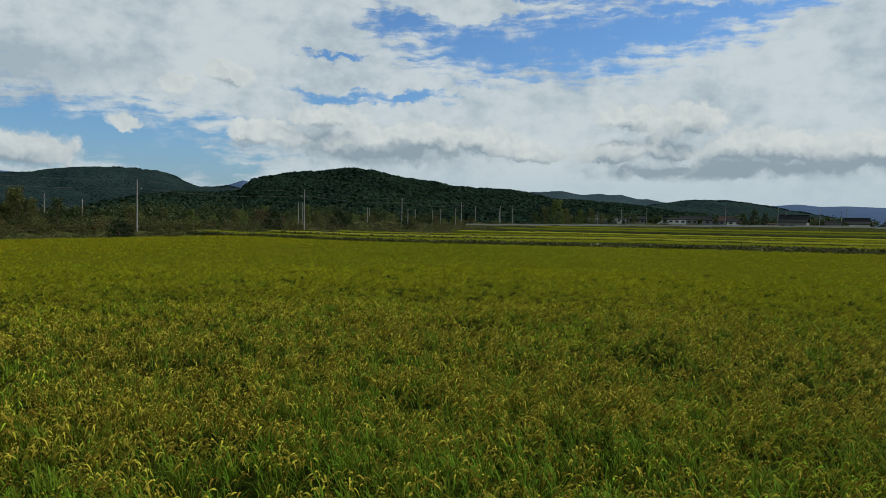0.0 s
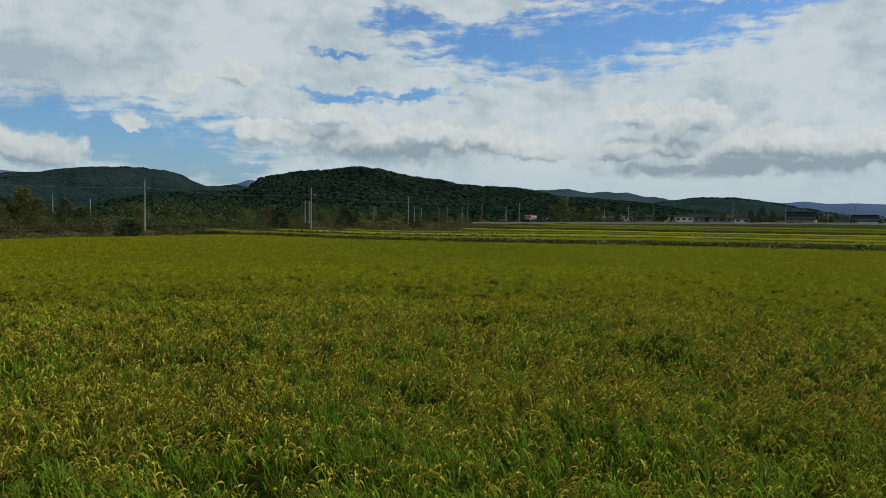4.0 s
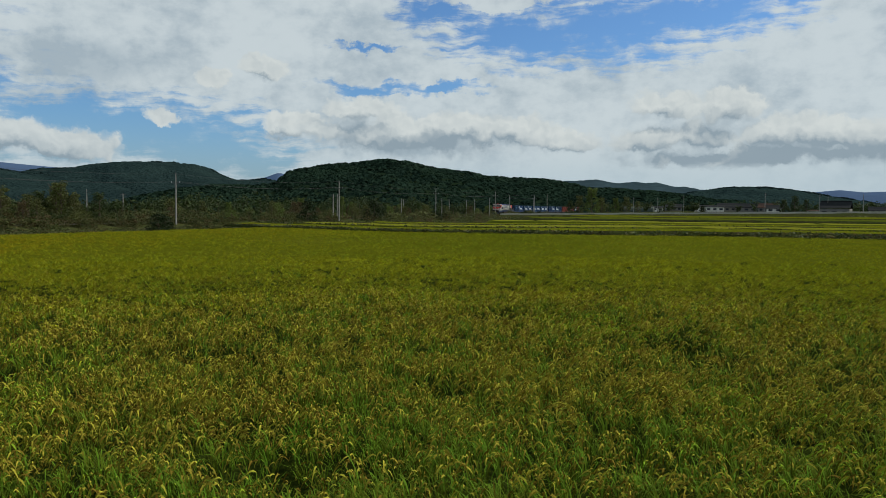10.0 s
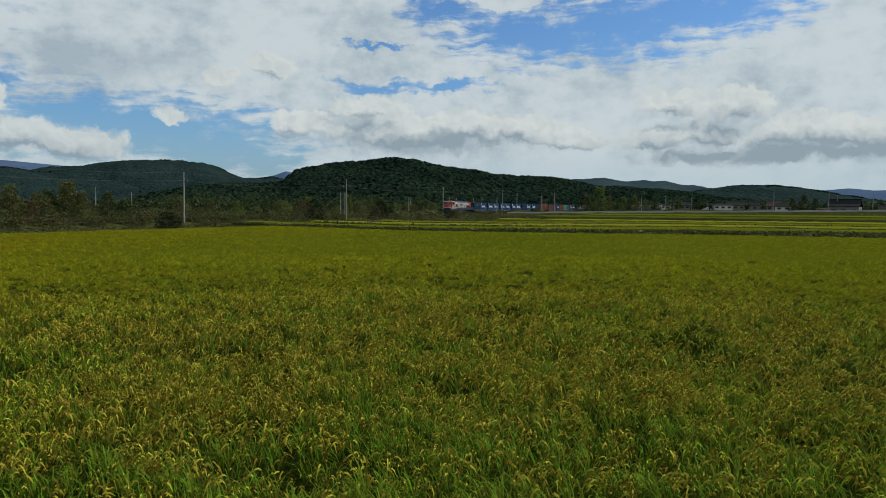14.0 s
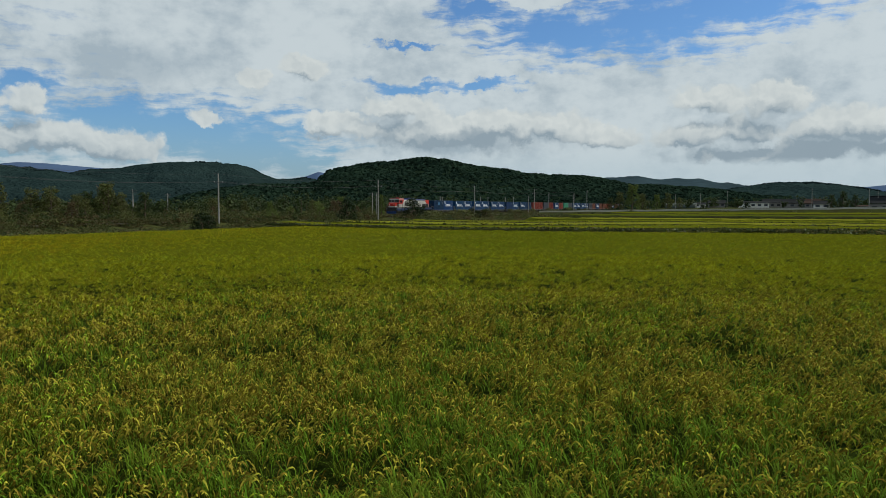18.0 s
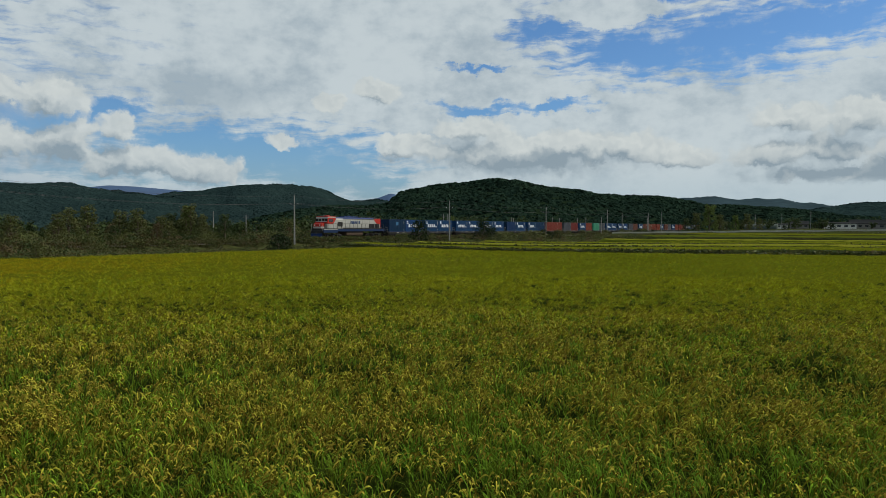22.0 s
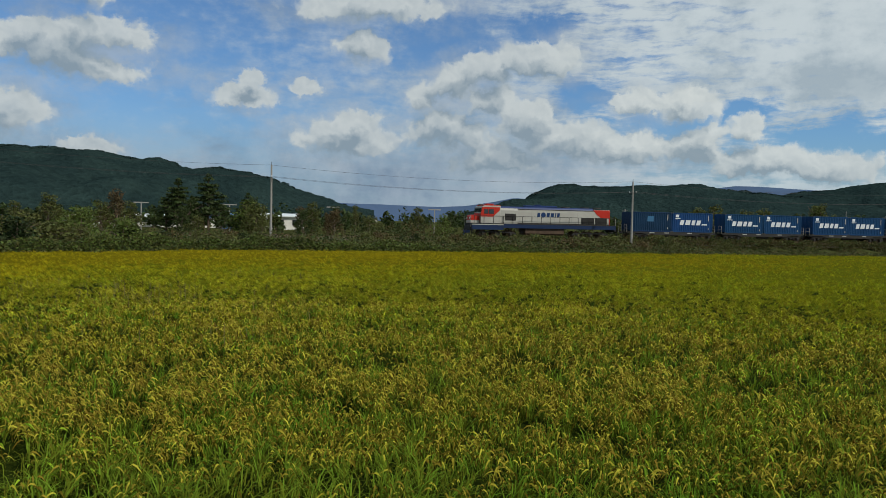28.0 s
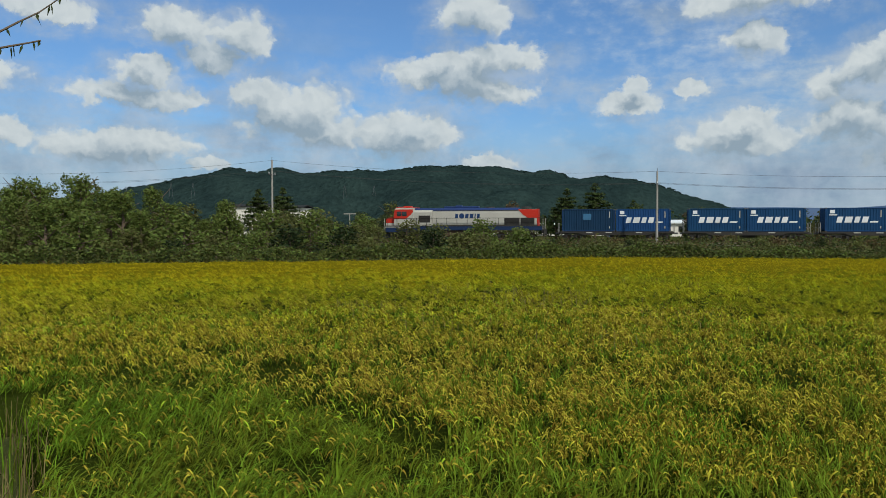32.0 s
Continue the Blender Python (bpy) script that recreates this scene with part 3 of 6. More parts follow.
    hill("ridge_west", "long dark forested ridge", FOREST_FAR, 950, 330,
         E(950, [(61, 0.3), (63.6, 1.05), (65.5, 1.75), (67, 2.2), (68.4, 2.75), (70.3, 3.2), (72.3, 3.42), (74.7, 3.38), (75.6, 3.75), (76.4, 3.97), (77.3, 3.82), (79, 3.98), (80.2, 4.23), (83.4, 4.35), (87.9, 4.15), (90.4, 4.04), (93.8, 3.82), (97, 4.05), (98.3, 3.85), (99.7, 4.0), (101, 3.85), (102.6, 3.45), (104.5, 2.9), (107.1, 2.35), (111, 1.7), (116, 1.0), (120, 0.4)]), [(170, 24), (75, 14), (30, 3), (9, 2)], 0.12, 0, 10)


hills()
# ---- rice: the field before the camera ----
HOLLOWS = [(-1.9, 7.4, 0.42), (0.9, 19.3, 0.9), (4.0, 15.8, 0.7), (-2.75, 8.9, 0.35), (-0.5, 11.4, 0.45), (-4.7, 13.7, 0.6), (-1.2, 7.9, 0.3), (-11.3, -0.4, 0.55), (-12.4, -1.2, 0.6),
           (-9.5, 0.7, 0.4), (-8.7, 0.1, 0.5), (-10.2, 0.2, 0.5), (1.6, 9.0, 0.3), (-6.4, 7.1, 0.3), (2.6, 12.4, 0.35), (-14.5, -1.6, 0.7), (-3.4, 11.0, 0.3), (5.8, 11.6, 0.4)]


_r = np.random.default_rng(41)
for _i in range(70):
    _b, _d = math.radians(_r.uniform(-30, 112)), _r.uniform(7.5, 34)
    HOLLOWS.append((-math.sin(_b) * _d, math.cos(_b) * _d, _r.uniform(0.16, 0.30) * (1 + _d / 22)))


def far_edge(x):
    """Where the main paddy ends at the bund of the higher fields."""
    return np.interp(x, [-60, -29, -10, 7, 25, 40, 120, 300], [132, 101, 87, 82, 80.5, 75, 58, 30]) + 0.35 * np.sin(np.asarray(x) * 0.21)


def in_field(x, y):
    """The main paddy: up to the railway's verge, and to the first step of the higher fields."""
    s, q = x * ALONG.x + y * ALONG.y, x * ACROSS.x + y * ACROSS.y
    edge = np.where(s > -5, 62.0 + 1.2 * np.sin(s * 0.05), 59.5 + 0.49 * (s + 5))
    ok = (q < edge) & (y < far_edge(x))
    verge = (np.degrees(np.arctan2(-x, y)) > 113.3 + 0.6 * np.sin(np.hypot(x, y) * 1.7)) & (np.hypot(x, y) < 14)
    return ok & ~verge


def sag(x, y):
    """How far the canopy lies down: 1 in a hollow."""
    d = np.zeros_like(x)
    for hx, hy, r in HOLLOWS:
        d = np.maximum(d, 1 - smooth(0.45 * r, 1.3 * r, np.hypot((x - hx) * 0.6, y - hy)))
    return d


def field_noise(x, y, size, seed):
    rng = np.random.default_rng(seed)
    v = np.zeros_like(x)
    for k in range(5):
        a, ph, f = rng.uniform(0, 6.28), rng.uniform(0, 6.28), rng.uniform(0.6, 2.2) * 6.28 / size
        v += np.sin((x * math.cos(a) + y * math.sin(a)) * f + ph + 1.5 * np.sin((x * math.sin(a) - y * math.cos(a)) * f * 0.7 + ph * 2))
    return v / 5


def scatter(r0, r1, density, rng, b0=-34.0, b1=118.0, clump=0):
    """Places in a sector of the field; clump: so many to one hill of rice, and the way out from its middle."""
    n = int(radians(b1 - b0) / 2 * (r1 * r1 - r0 * r0) * density)
    k = max(1, clump)
    m = max(1, n // k)
    r = np.sqrt(rng.uniform(r0 * r0, r1 * r1, m))
    b = np.radians(rng.uniform(b0, b1, m))
    x, y = np.repeat(-np.sin(b) * r, k), np.repeat(np.cos(b) * r, k)
    a = rng.uniform(0, 6.283, len(x))
    d = 0.085 * np.sqrt(rng.random(len(x))) * (clump > 0)
    x, y = x + np.cos(a) * d, y + np.sin(a) * d
    ok = in_field(x, y)
    lift = np.repeat(rng.normal(0, 0.06 if r1 < 14 else 0.035, m), k)
    return x[ok], y[ok], a[ok], lift[ok] * (clump > 0)


def ribbons(base, head, length, rise, droop, width, segs, tilt=None, taper=True, power=1.6):
    """Arched strips: from base, out along head, rising and then drooping. Returns verts and quads."""
    n = len(base)
    u = np.linspace(0, 1, segs + 1)
    out = np.stack([np.cos(head), np.sin(head), 0 * head], -1)
    side = np.stack([-np.sin(head), np.cos(head), 0 * head], -1)
    pts = base[:, None] + out[:, None] * (length[:, None] * u ** 1.25)[..., None]
    pts[..., 2] += rise[:, None] * np.sin(u * np.pi * 0.5) ** 0.8 - droop[:, None] * u ** (power + 0.6)
    w = (1 - 0.85 * u ** 2) if taper else np.sin(np.clip(u * 0.9 + 0.08, 0, 1) * np.pi) ** 0.6
    half = width[:, None] * w * 0.5
    if tilt is not None:
        up = np.stack([0 * head, 0 * head, 1 + 0 * head], -1) * 0.8 + out * 0.4
        side = side * np.cos(tilt)[:, None] + up * np.sin(tilt)[:, None]
    a, b = pts - side[:, None] * half[..., None], pts + side[:, None] * half[..., None]
    v = np.stack([a, b], 2).reshape(n, -1, 3)
    k = v.shape[1]
    i = np.arange(segs)
    q = np.stack([2 * i, 2 * i + 1, 2 * i + 3, 2 * i + 2], -1)
    f = (np.arange(n)[:, None, None] * k + q[None]).reshape(-1, 4)
    return v.reshape(-1, 3), f


def gather(pieces):
    vs, fs, n = [], [], 0
    for v, f in pieces:
        vs.append(v)
        fs.append(f + n)
        n += len(v)
    return np.concatenate(vs), np.concatenate(fs)


def canopy(x, y):
    return RICE_Z + 0.06 * field_noise(x, y, 6.0, 3) + 0.06 * field_noise(x, y, 1.7, 4) + 0.05 * field_noise(x, y, 0.6, 5)


def golden(x, y):
    """The riper part along the vine hedge and the railway: 0 to 1."""
    s, q = x * ALONG.x + y * ALONG.y, x * ACROSS.x + y * ACROSS.y
    edge = np.where(s > -5, 62.0, 59.5 + 0.49 * (s + 5))
    return smooth(30.0, 8.0, edge - q + 4 * field_noise(x, y, 14, 18)) * (1 - 0.8 * smooth(15, 55, s))


def greener(x, y):
    """Patches that ripen late: across the far middle of the paddy, and drifts elsewhere. 0 to 1."""
    patch = 1 - smooth(0.5, 1.3, np.hypot((x - 4) / 17, (y - 62) / 20) + 0.3 * field_noise(x, y, 9, 51))
    drift = smooth(0.15, 0.6, field_noise(x, y, 15, 52) + 0.4 * field_noise(x, y, 4, 53))
    return np.maximum(patch, 0.7 * drift)


def rice_zone(r0, r1, ears, leaves, size, ear_segs, leaf_segs, seed, clump=0, fat=1.0, ear=1.0):
    rng = np.random.default_rng(seed)
    lean = 2.2
    # leaves
    x, y, away, lift = scatter(r0, r1, leaves, rng, clump=clump)
    keep = rng.random(len(x)) < 1 - 0.4 * sag(x, y) * (1 - smooth(11, 15, np.hypot(x, y)))
    x, y, away, lift = x[keep], y[keep], away[keep], lift[keep]
    low = sag(x, y)
    lush = lushness(x, y)
    n = len(x)
    top = canopy(x, y) * (1 - 0.5 * low) + 0.05 * lush
    length = rng.uniform(0.12, 0.30, n) * size * (1 + 0.9 * lush)
    rise = rng.uniform(0.16, 0.40, n) * size ** 0.5
    droop = rng.uniform(0.0, 0.26, n) * size ** 0.5 * (1 + 0.8 * lush)
    head = rng.uniform(0, 6.283, n)
    swirl = lean + 1.2 * field_noise(x, y, 7.0, 8)
    head = np.where(rng.random(n) < 0.5 + 0.35 * lush, swirl + rng.normal(0, 0.6, n), away if clump else head)
    base = np.stack([x, y, top - rise - 0.05 + lift + rng.normal(0, 0.045, n)], -1)
    v, f = ribbons(base, head, length, rise, droop, rng.uniform(0.010, 0.016, n) * size, leaf_segs)
    tagged(from_arrays("rice_leaves", v, f, RICE_LEAF), "dense green rice leaves turning yellow", "rice", kind="stuff")
    # ears
    x, y, away, lift = scatter(r0, r1, ears, rng, clump=clump)
    low = sag(x, y)
    r = np.hypot(x, y)
    ripe = 0.50 + 0.50 * smooth(6.5, 10.0, r + 1.8 * field_noise(x, y, 4.5, 9) + 1.0)
    ripe = ripe * (1 - 0.8 * lushness(x, y))
    ripe = ripe * (0.80 + 0.3 * field_noise(x, y, 11.0, 10))
    keep = rng.random(len(x)) < ripe * (1 - 0.75 * low)
    x, y, away, lift = x[keep], y[keep], away[keep], lift[keep]
    n = len(x)
    top = canopy(x, y)
    head = np.where(rng.random(n) < 0.6, lean + 1.2 * field_noise(x, y, 7.0, 8) + rng.normal(0, 0.7, n), away if clump else rng.uniform(0, 6.283, n))
    size = size * ear
    length = rng.uniform(0.08, 0.16, n) * size
    rise, droop = rng.uniform(0.03, 0.07, n) * size, rng.uniform(0.08, 0.20, n) * size
    wide = rng.uniform(0.012, 0.018, n) * size * fat / ear ** 0.6
    base = np.stack([x, y, top - 0.04 + lift + rng.normal(0, 0.05, n)], -1)
    v, f = ribbons(base, head, length, rise, droop, wide, ear_segs, tilt=rng.uniform(0, 3.14, n), taper=False)
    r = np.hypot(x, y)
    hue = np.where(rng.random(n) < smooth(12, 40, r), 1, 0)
    hue = np.where(rng.random(n) < 0.5 * greener(x, y), 3, hue)
    hue = np.where(rng.random(n) < golden(x, y), 2, hue)
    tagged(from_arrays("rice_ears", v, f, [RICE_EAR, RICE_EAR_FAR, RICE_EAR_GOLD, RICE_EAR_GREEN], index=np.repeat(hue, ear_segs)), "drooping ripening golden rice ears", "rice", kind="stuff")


def lushness(x, y):
    """Where the rice stays green and long-leaved: towards the bank by the camera."""
    r, b = np.hypot(x, y), np.degrees(np.arctan2(-x, y))
    wild = field_noise(x, y, 5, 12)
    reach = np.interp(b, [-40, 40, 60, 84, 106, 115], [6.4, 6.6, 7.8, 9.0, 15.0, 16.0])
    return 1 - smooth(reach - 1.3, reach + 1.2, r + 1.1 * wild + 0.8 * field_noise(x, y, 2.2, 13))


RICE_GOLD = material("golden_rice_bed", (0.115, 0.096, 0.005), 1.0, spec=0.0, vary=0.25, scale=0.12, fine=5, bump=0.8, bump_size=0.15, tint=(0.09, 0.082, 0.005))


def rice_beds():
    radii = np.concatenate([np.linspace(3.6, 30, 90), np.linspace(30.8, 135, 150)])
    ang = np.radians(np.arange(-45, 128, 0.4))
    rr, aa = np.meshgrid(radii, ang, indexing="ij")
    x, y = -np.sin(aa) * rr, np.cos(aa) * rr
    top = canopy(x, y)
    z = top - 0.34 + 0.24 * smooth(12, 48, rr) + 0.05 * np.array([noise.noise((p, q, 2)) for p, q in zip((x * 1.7).ravel(), (y * 1.7).ravel())]).reshape(x.shape)
    z -= 0.30 * sag(x, y)
    ok = in_field(x, y)
    z = np.where(ok, z, 0.02)
    n, k = rr.shape
    i, j = np.meshgrid(np.arange(n - 1), np.arange(k - 1), indexing="ij")
    a = (i * k + j)
    keep = (ok[:-1, :-1] | ok[1:, :-1] | ok[:-1, 1:] | ok[1:, 1:])
    f = np.stack([a, a + 1, a + k + 1, a + k], -1)[keep][:, ::-1]
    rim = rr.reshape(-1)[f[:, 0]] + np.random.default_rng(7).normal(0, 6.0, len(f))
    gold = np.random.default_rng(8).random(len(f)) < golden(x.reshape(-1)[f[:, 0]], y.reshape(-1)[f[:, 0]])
    # the shade-darkened colour out to about 27 m, the plain bed beyond
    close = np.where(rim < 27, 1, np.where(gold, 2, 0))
    tagged(from_arrays("rice_stand", np.stack([x, y, z], -1).reshape(-1, 3), f, [RICE_BED, RICE_BED_SHADED, RICE_GOLD], smooth_shade=True, index=close), "dense lower growth of the rice field", "rice", kind="stuff")


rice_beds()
rice_zone(5.5, 13.0, 360, 290, 1.0, 3, 3, 11, 14, 1.5, 0.75)
rice_zone(13.0, 24.0, 200, 110, 1.1, 2, 2, 12, 12, 1.7, 0.75)
rice_zone(24.0, 42.0, 100, 24, 1.4, 1, 1, 13, 8, 1.7, 0.75)
rice_zone(42.0, 135.0, 26, 5, 1.9, 1, 1, 14, 0, 1.5, 0.7)


# ---- higher fields towards the village: terraces of rice, each behind a grassy bund ----
RICE_FAR = material("ripening_rice", (0.098, 0.106, 0.007), 1.0, spec=0.0, vary=0.4, scale=0.05, fine=2, bump=0.9, bump_size=0.2, tint=(0.060, 0.070, 0.006))
RICE_FAR2 = material("green_rice", (0.072, 0.084, 0.008), 1.0, spec=0.0, vary=0.4, scale=0.05, fine=2, bump=0.9, bump_size=0.2, tint=(0.045, 0.056, 0.007))
RICE_PALE = material("pale_ripe_rice", (0.150, 0.150, 0.016), 1.0, spec=0.0, vary=0.3, scale=0.05, fine=2, bump=0.9, bump_size=0.2, tint=(0.11, 0.12, 0.012))
BUND = material("bund_grass", (0.044, 0.056, 0.014), 1.0, spec=0.0, vary=0.45, scale=0.25, fine=2.5, bump=0.9, bump_size=0.2, tint=(0.040, 0.038, 0.016))


def terrace(v0, v1, face, top, mat, face_mat, seed, reach):
    """A stand of rice between v0 and v1 beyond the main paddy's far edge, its face reaching down to a height."""
    x0 = -60.0
    for _ in range(4):
        y = far_edge(x0) + (v0 + v1) / 2
        x0 = (0.334 * y - reach) / 0.943
    xs = np.linspace(x0, 300, 240)
    vs = np.concatenate([[0, 0.25, 0.6], np.linspace(1.2, v1 - v0 - 0.3, 12), [v1 - v0]]) + v0
    xx, vv = np.meshgrid(xs, vs, indexing="ij")
    y = far_edge(xx) + vv + 0.3 * np.sin(xx * 0.07 + seed)
    rng = np.random.default_rng(seed)
    z = top + rng.normal(0, 0.035, xx.shape) + 0.04 * field_noise(xx, y, 9, seed) + 0.3 * smooth(40, 200, xx) - 0.27 * (1 - smooth(-8, 25, xx)) * (v0 < 30)
    z[:, 0], z[:, -1] = face, face - 0.3
    z[:, 1] = top * 0.6 + face * 0.4
    z[0], z[-1] = face, face
    n, k = xx.shape
    i, j = np.meshgrid(np.arange(n - 1), np.arange(k - 1), indexing="ij")
    a = i * k + j
    f = np.stack([a, a + 1, a + k + 1, a + k], -1).reshape(-1, 4)[:, ::-1]
    front = (j.ravel() < 2) | (i.ravel() == 0)
    tagged(from_arrays("rice_field", np.stack([xx, y, z], -1).reshape(-1, 3), f, [mat, face_mat], index=front), "strip of yellow-green rice behind a grassy bund", "rice field", kind="stuff")
    return x0


for k, (v0, v1, face, top, mat, face_mat) in enumerate([(1.6, 13.5, 0.0, 1.22, RICE_FAR, BUND), (14.2, 26.0, 0.7, 1.34, RICE_PALE, RICE_FAR2), (26.8, 39.0, 0.8, 1.42, RICE_FAR, BUND), (39.6, 52.0, 1.0, 1.55, RICE_PALE, RICE_FAR2),
                                                        (54.0, 84.0, 0.6, 1.92, RICE_FAR2, BUND), (86.0, 132.0, 0.6, 2.05, RICE_FAR, BUND)]):
    terrace(v0, v1, face, top, mat, face_mat, 30 + k, (76.0, 68.0, 60.0, 42.0, 42.0, 42.0)[k])


def terrace_ears():
    """Single ears over the nearest terraces."""
    rng = np.random.default_rng(47)
    n = 42000
    x, v = rng.uniform(-42, 75, n), rng.uniform(2.3, 38.5, n)
    y = far_edge(x) + v
    ok = (x > (0.334 * y - np.where(v < 14, 75.0, np.where(v < 26.4, 67.0, 59.0))) / 0.943) & ((v < 13.2) | (v > 14.8)) & ((v < 25.5) | (v > 27.4))
    x, y, v = x[ok], y[ok], v[ok]
    n = len(x)
    top = np.where(v < 14, 1.22, np.where(v < 26.4, 1.34, 1.42)) + 0.3 * smooth(40, 200, x) - 0.27 * (1 - smooth(-8, 25, x))
    base = np.stack([x, y, top + rng.uniform(-0.03, 0.06, n)], -1)
    vs, f = ribbons(base, rng.uniform(0, 6.283, n), rng.uniform(0.1, 0.25, n), rng.uniform(0.04, 0.12, n), rng.uniform(0.08, 0.25, n), rng.uniform(0.02, 0.045, n), 1, tilt=rng.uniform(0, 3.14, n), taper=False)
    tagged(from_arrays("rice_ears", vs, f, [RICE_EAR_FAR, RICE_EAR_GREEN, RICE_EAR_GOLD], index=rng.choice(3, n, p=[0.55, 0.25, 0.2])), "ripening ears on the higher rice fields", "rice", kind="stuff")


terrace_ears()


# ---- weeds on the main bund, and stalks of wild grass standing in the rice ----
def bund_weeds():
    rng = np.random.default_rng(61)
    pieces = []
    for v, x0, x1, n, high, z0 in [(0.9, -48, 110, 16000, 0.75, 0.35), (1.9, -44, 110, 3500, 0.35, 0.95), (14.0, -40, 130, 1800, 0.25, 1.1), (26.4, -36, 140, 3000, 0.35, 1.1), (53.0, -25, 170, 5000, 0.7, 0.9), (85.0, 0, 200, 3500, 0.8, 1.3)]:
        x = rng.uniform(x0, x1, n)
        x = x[(np.sin(x * 0.17 + v) + np.sin(x * 0.41 + 2 * v) > -1.1) | (rng.random(n) < 0.35)]
        n, u = len(x), x
        y = far_edge(x) + v + rng.normal(0, 0.45, n)
        h = high * (0.25 + 0.75 * smooth(-8, 25, u)) * (0.75 + 0.25 * np.sin(u * 0.31) * np.sin(u * 0.13 + 1))
        c = np.stack([x, y, z0 + h * rng.random(n)], -1)
        a = rng.normal(size=(n, 3)) * (1, 1, 0.7)
        a /= np.linalg.norm(a, axis=1)[:, None]
        b = np.cross(a, rng.normal(size=(n, 3)))
        b /= np.linalg.norm(b, axis=1)[:, None]
        k = rng.uniform(0.10, 0.28, n)[:, None]
        pieces.append((np.stack([c - a * k, c - b * k * 0.5, c + a * k, c + b * k * 0.5], 1).reshape(-1, 3), np.arange(n * 4).reshape(n, 4)))
    v, f = gather(pieces)
    tagged(from_arrays("bund_weeds", v, f, [LEAF, LEAF_DARK, DRY], index=rng.choice(3, len(f), p=[0.55, 0.33, 0.12])), "dark weeds on the bunds between the paddies", "weeds", kind="stuff")
    xs, ys = [], []
    for cx, cy, r, n in [(-25.1, 5.5, 1.2, 60), (-27.7, 6.8, 1.6, 90), (-30.5, 3.5, 1.5, 60), (-24, -0.5, 1.2, 60), (-14, 60, 4, 160), (-5, 66, 4, 160), (-16.5, 5.5, 0.8, 30), (-21, 9, 1.0, 30), (-33, 12, 1.5, 60), (-20, 2.5, 0.9, 40)]:
        xs.append(cx + rng.normal(0, r, n))
        ys.append(cy + rng.normal(0, r, n))
    x, y = np.concatenate(xs), np.concatenate(ys)
    n = len(x)
    base = np.stack([x, y, np.full(n, 0.6)], -1)
    v, f = ribbons(base, rng.uniform(0, 6.28, n), rng.uniform(0.03, 0.2, n), rng.uniform(0.25, 0.48, n), rng.uniform(0, 0.15, n), rng.uniform(0.012, 0.022, n), 3)
    tagged(from_arrays("wild_grass", v, f, DRY), "brownish wild grass standing above the rice", "grass", kind="stuff")


bund_weeds()


# ---- railway: bed, sleepers, rails ----
SLEEPER = material("sleeper_concrete", (0.34, 0.32, 0.29), 0.9, vary=0.2, scale=1, fine=20, objects=0.2)
RAIL = material("rail_steel", (0.20, 0.14, 0.10), 0.5, 0.7, vary=0.3, scale=1, fine=20)


def railway():
    s0, s1 = -420.0, 1000.0
    bm = bmesh.new()
    prof = [(-4.4, -0.55), (-2.1, -0.26), (-1.6, -0.20), (1.6, -0.20), (2.1, -0.26), (4.4, -0.55)]
    cols = []
    for s in np.arange(s0, s1 + 1, 10):
        cols.append([bm.verts.new(sq(s, TRACK_Q + q, RAIL_Z + z + 0.02 * math.sin(s))) for q, z in prof])
    for a, b in zip(cols, cols[1:]):
        for i in range(len(prof) - 1):
            bm.faces.new((a[i], a[i + 1], b[i + 1], b[i]))
    bmesh.ops.recalc_face_normals(bm, faces=bm.faces)
    bed = tagged(mesh_object("track_bed", bm, BALLAST), "grey-brown ballast bed of the railway", "railway", kind="structure")
    for q in (-0.72, 0.72):
        bm = bmesh.new()
        turn = pose(0, 0, 0, 0, 0, math.degrees(math.atan2(ALONG.y, ALONG.x)))
        slab(bm, [(-0.065, -0.15), (0.065, -0.15), (0.065, -0.13), (0.012, -0.11), (0.012, -0.04), (0.035, -0.03), (0.035, 0), (-0.035, 0), (-0.035, -0.03), (-0.012, -0.04), (-0.012, -0.11), (-0.065, -0.13)], s0, s1, "x")
        bmesh.ops.transform(bm, matrix=Matrix.Translation(sq(0, TRACK_Q + q, RAIL_Z)) @ turn, verts=bm.verts)
        part("rail", bm, RAIL, bed)
    return bed


BED = railway()


# ---- train ----
RUN = [(0, 437.0), (3, 387.0), (6, 338.0), (9, 290.3), (13, 233.5), (16, 191.3), (19, 149.9), (21, 122.1), (23, 94.5), (24.5, 74.6), (26.5, 47.2), (28, 26.7), (29, 13.2), (30.5, -7.8), (32, -29.7)]


def train_s(t):
    """Where the nose of the locomotive is along the track."""
    return float(np.interp(t, [a for a, b in RUN], [b for a, b in RUN]))


HEADING = math.degrees(math.atan2(-ALONG.y, -ALONG.x))
TIMES = [t for t, s in RUN]
MOVING = []


def ride(ob, behind, z=0.0, y=0.0):
    """Let a thing move with the train, its middle so far behind the nose."""
    MOVING.append((ob, behind, z, y))


PAINT = dict(rough=0.45, vary=0.12, scale=0.6, fine=25, bump=0.05, spec=0.2)
SILL_BLUE = material("grimy_blue_paint", (0.010, 0.024, 0.066), **PAINT)
RED = material("red_paint", (0.40, 0.024, 0.013), **PAINT)
WHITE = material("cream_paint", (0.36, 0.355, 0.32), **PAINT)
BLUE = material("blue_paint", (0.012, 0.030, 0.11), **PAINT)
NAVY = material("navy_shape", (0.008, 0.032, 0.10), **PAINT)
DARK = material("grimy_black", (0.025, 0.024, 0.022), 0.7, vary=0.3, scale=1, fine=20)
RUSTY = material("rusty_steel", (0.09, 0.06, 0.04), 0.8, 0.2, vary=0.4, scale=2, fine=20)
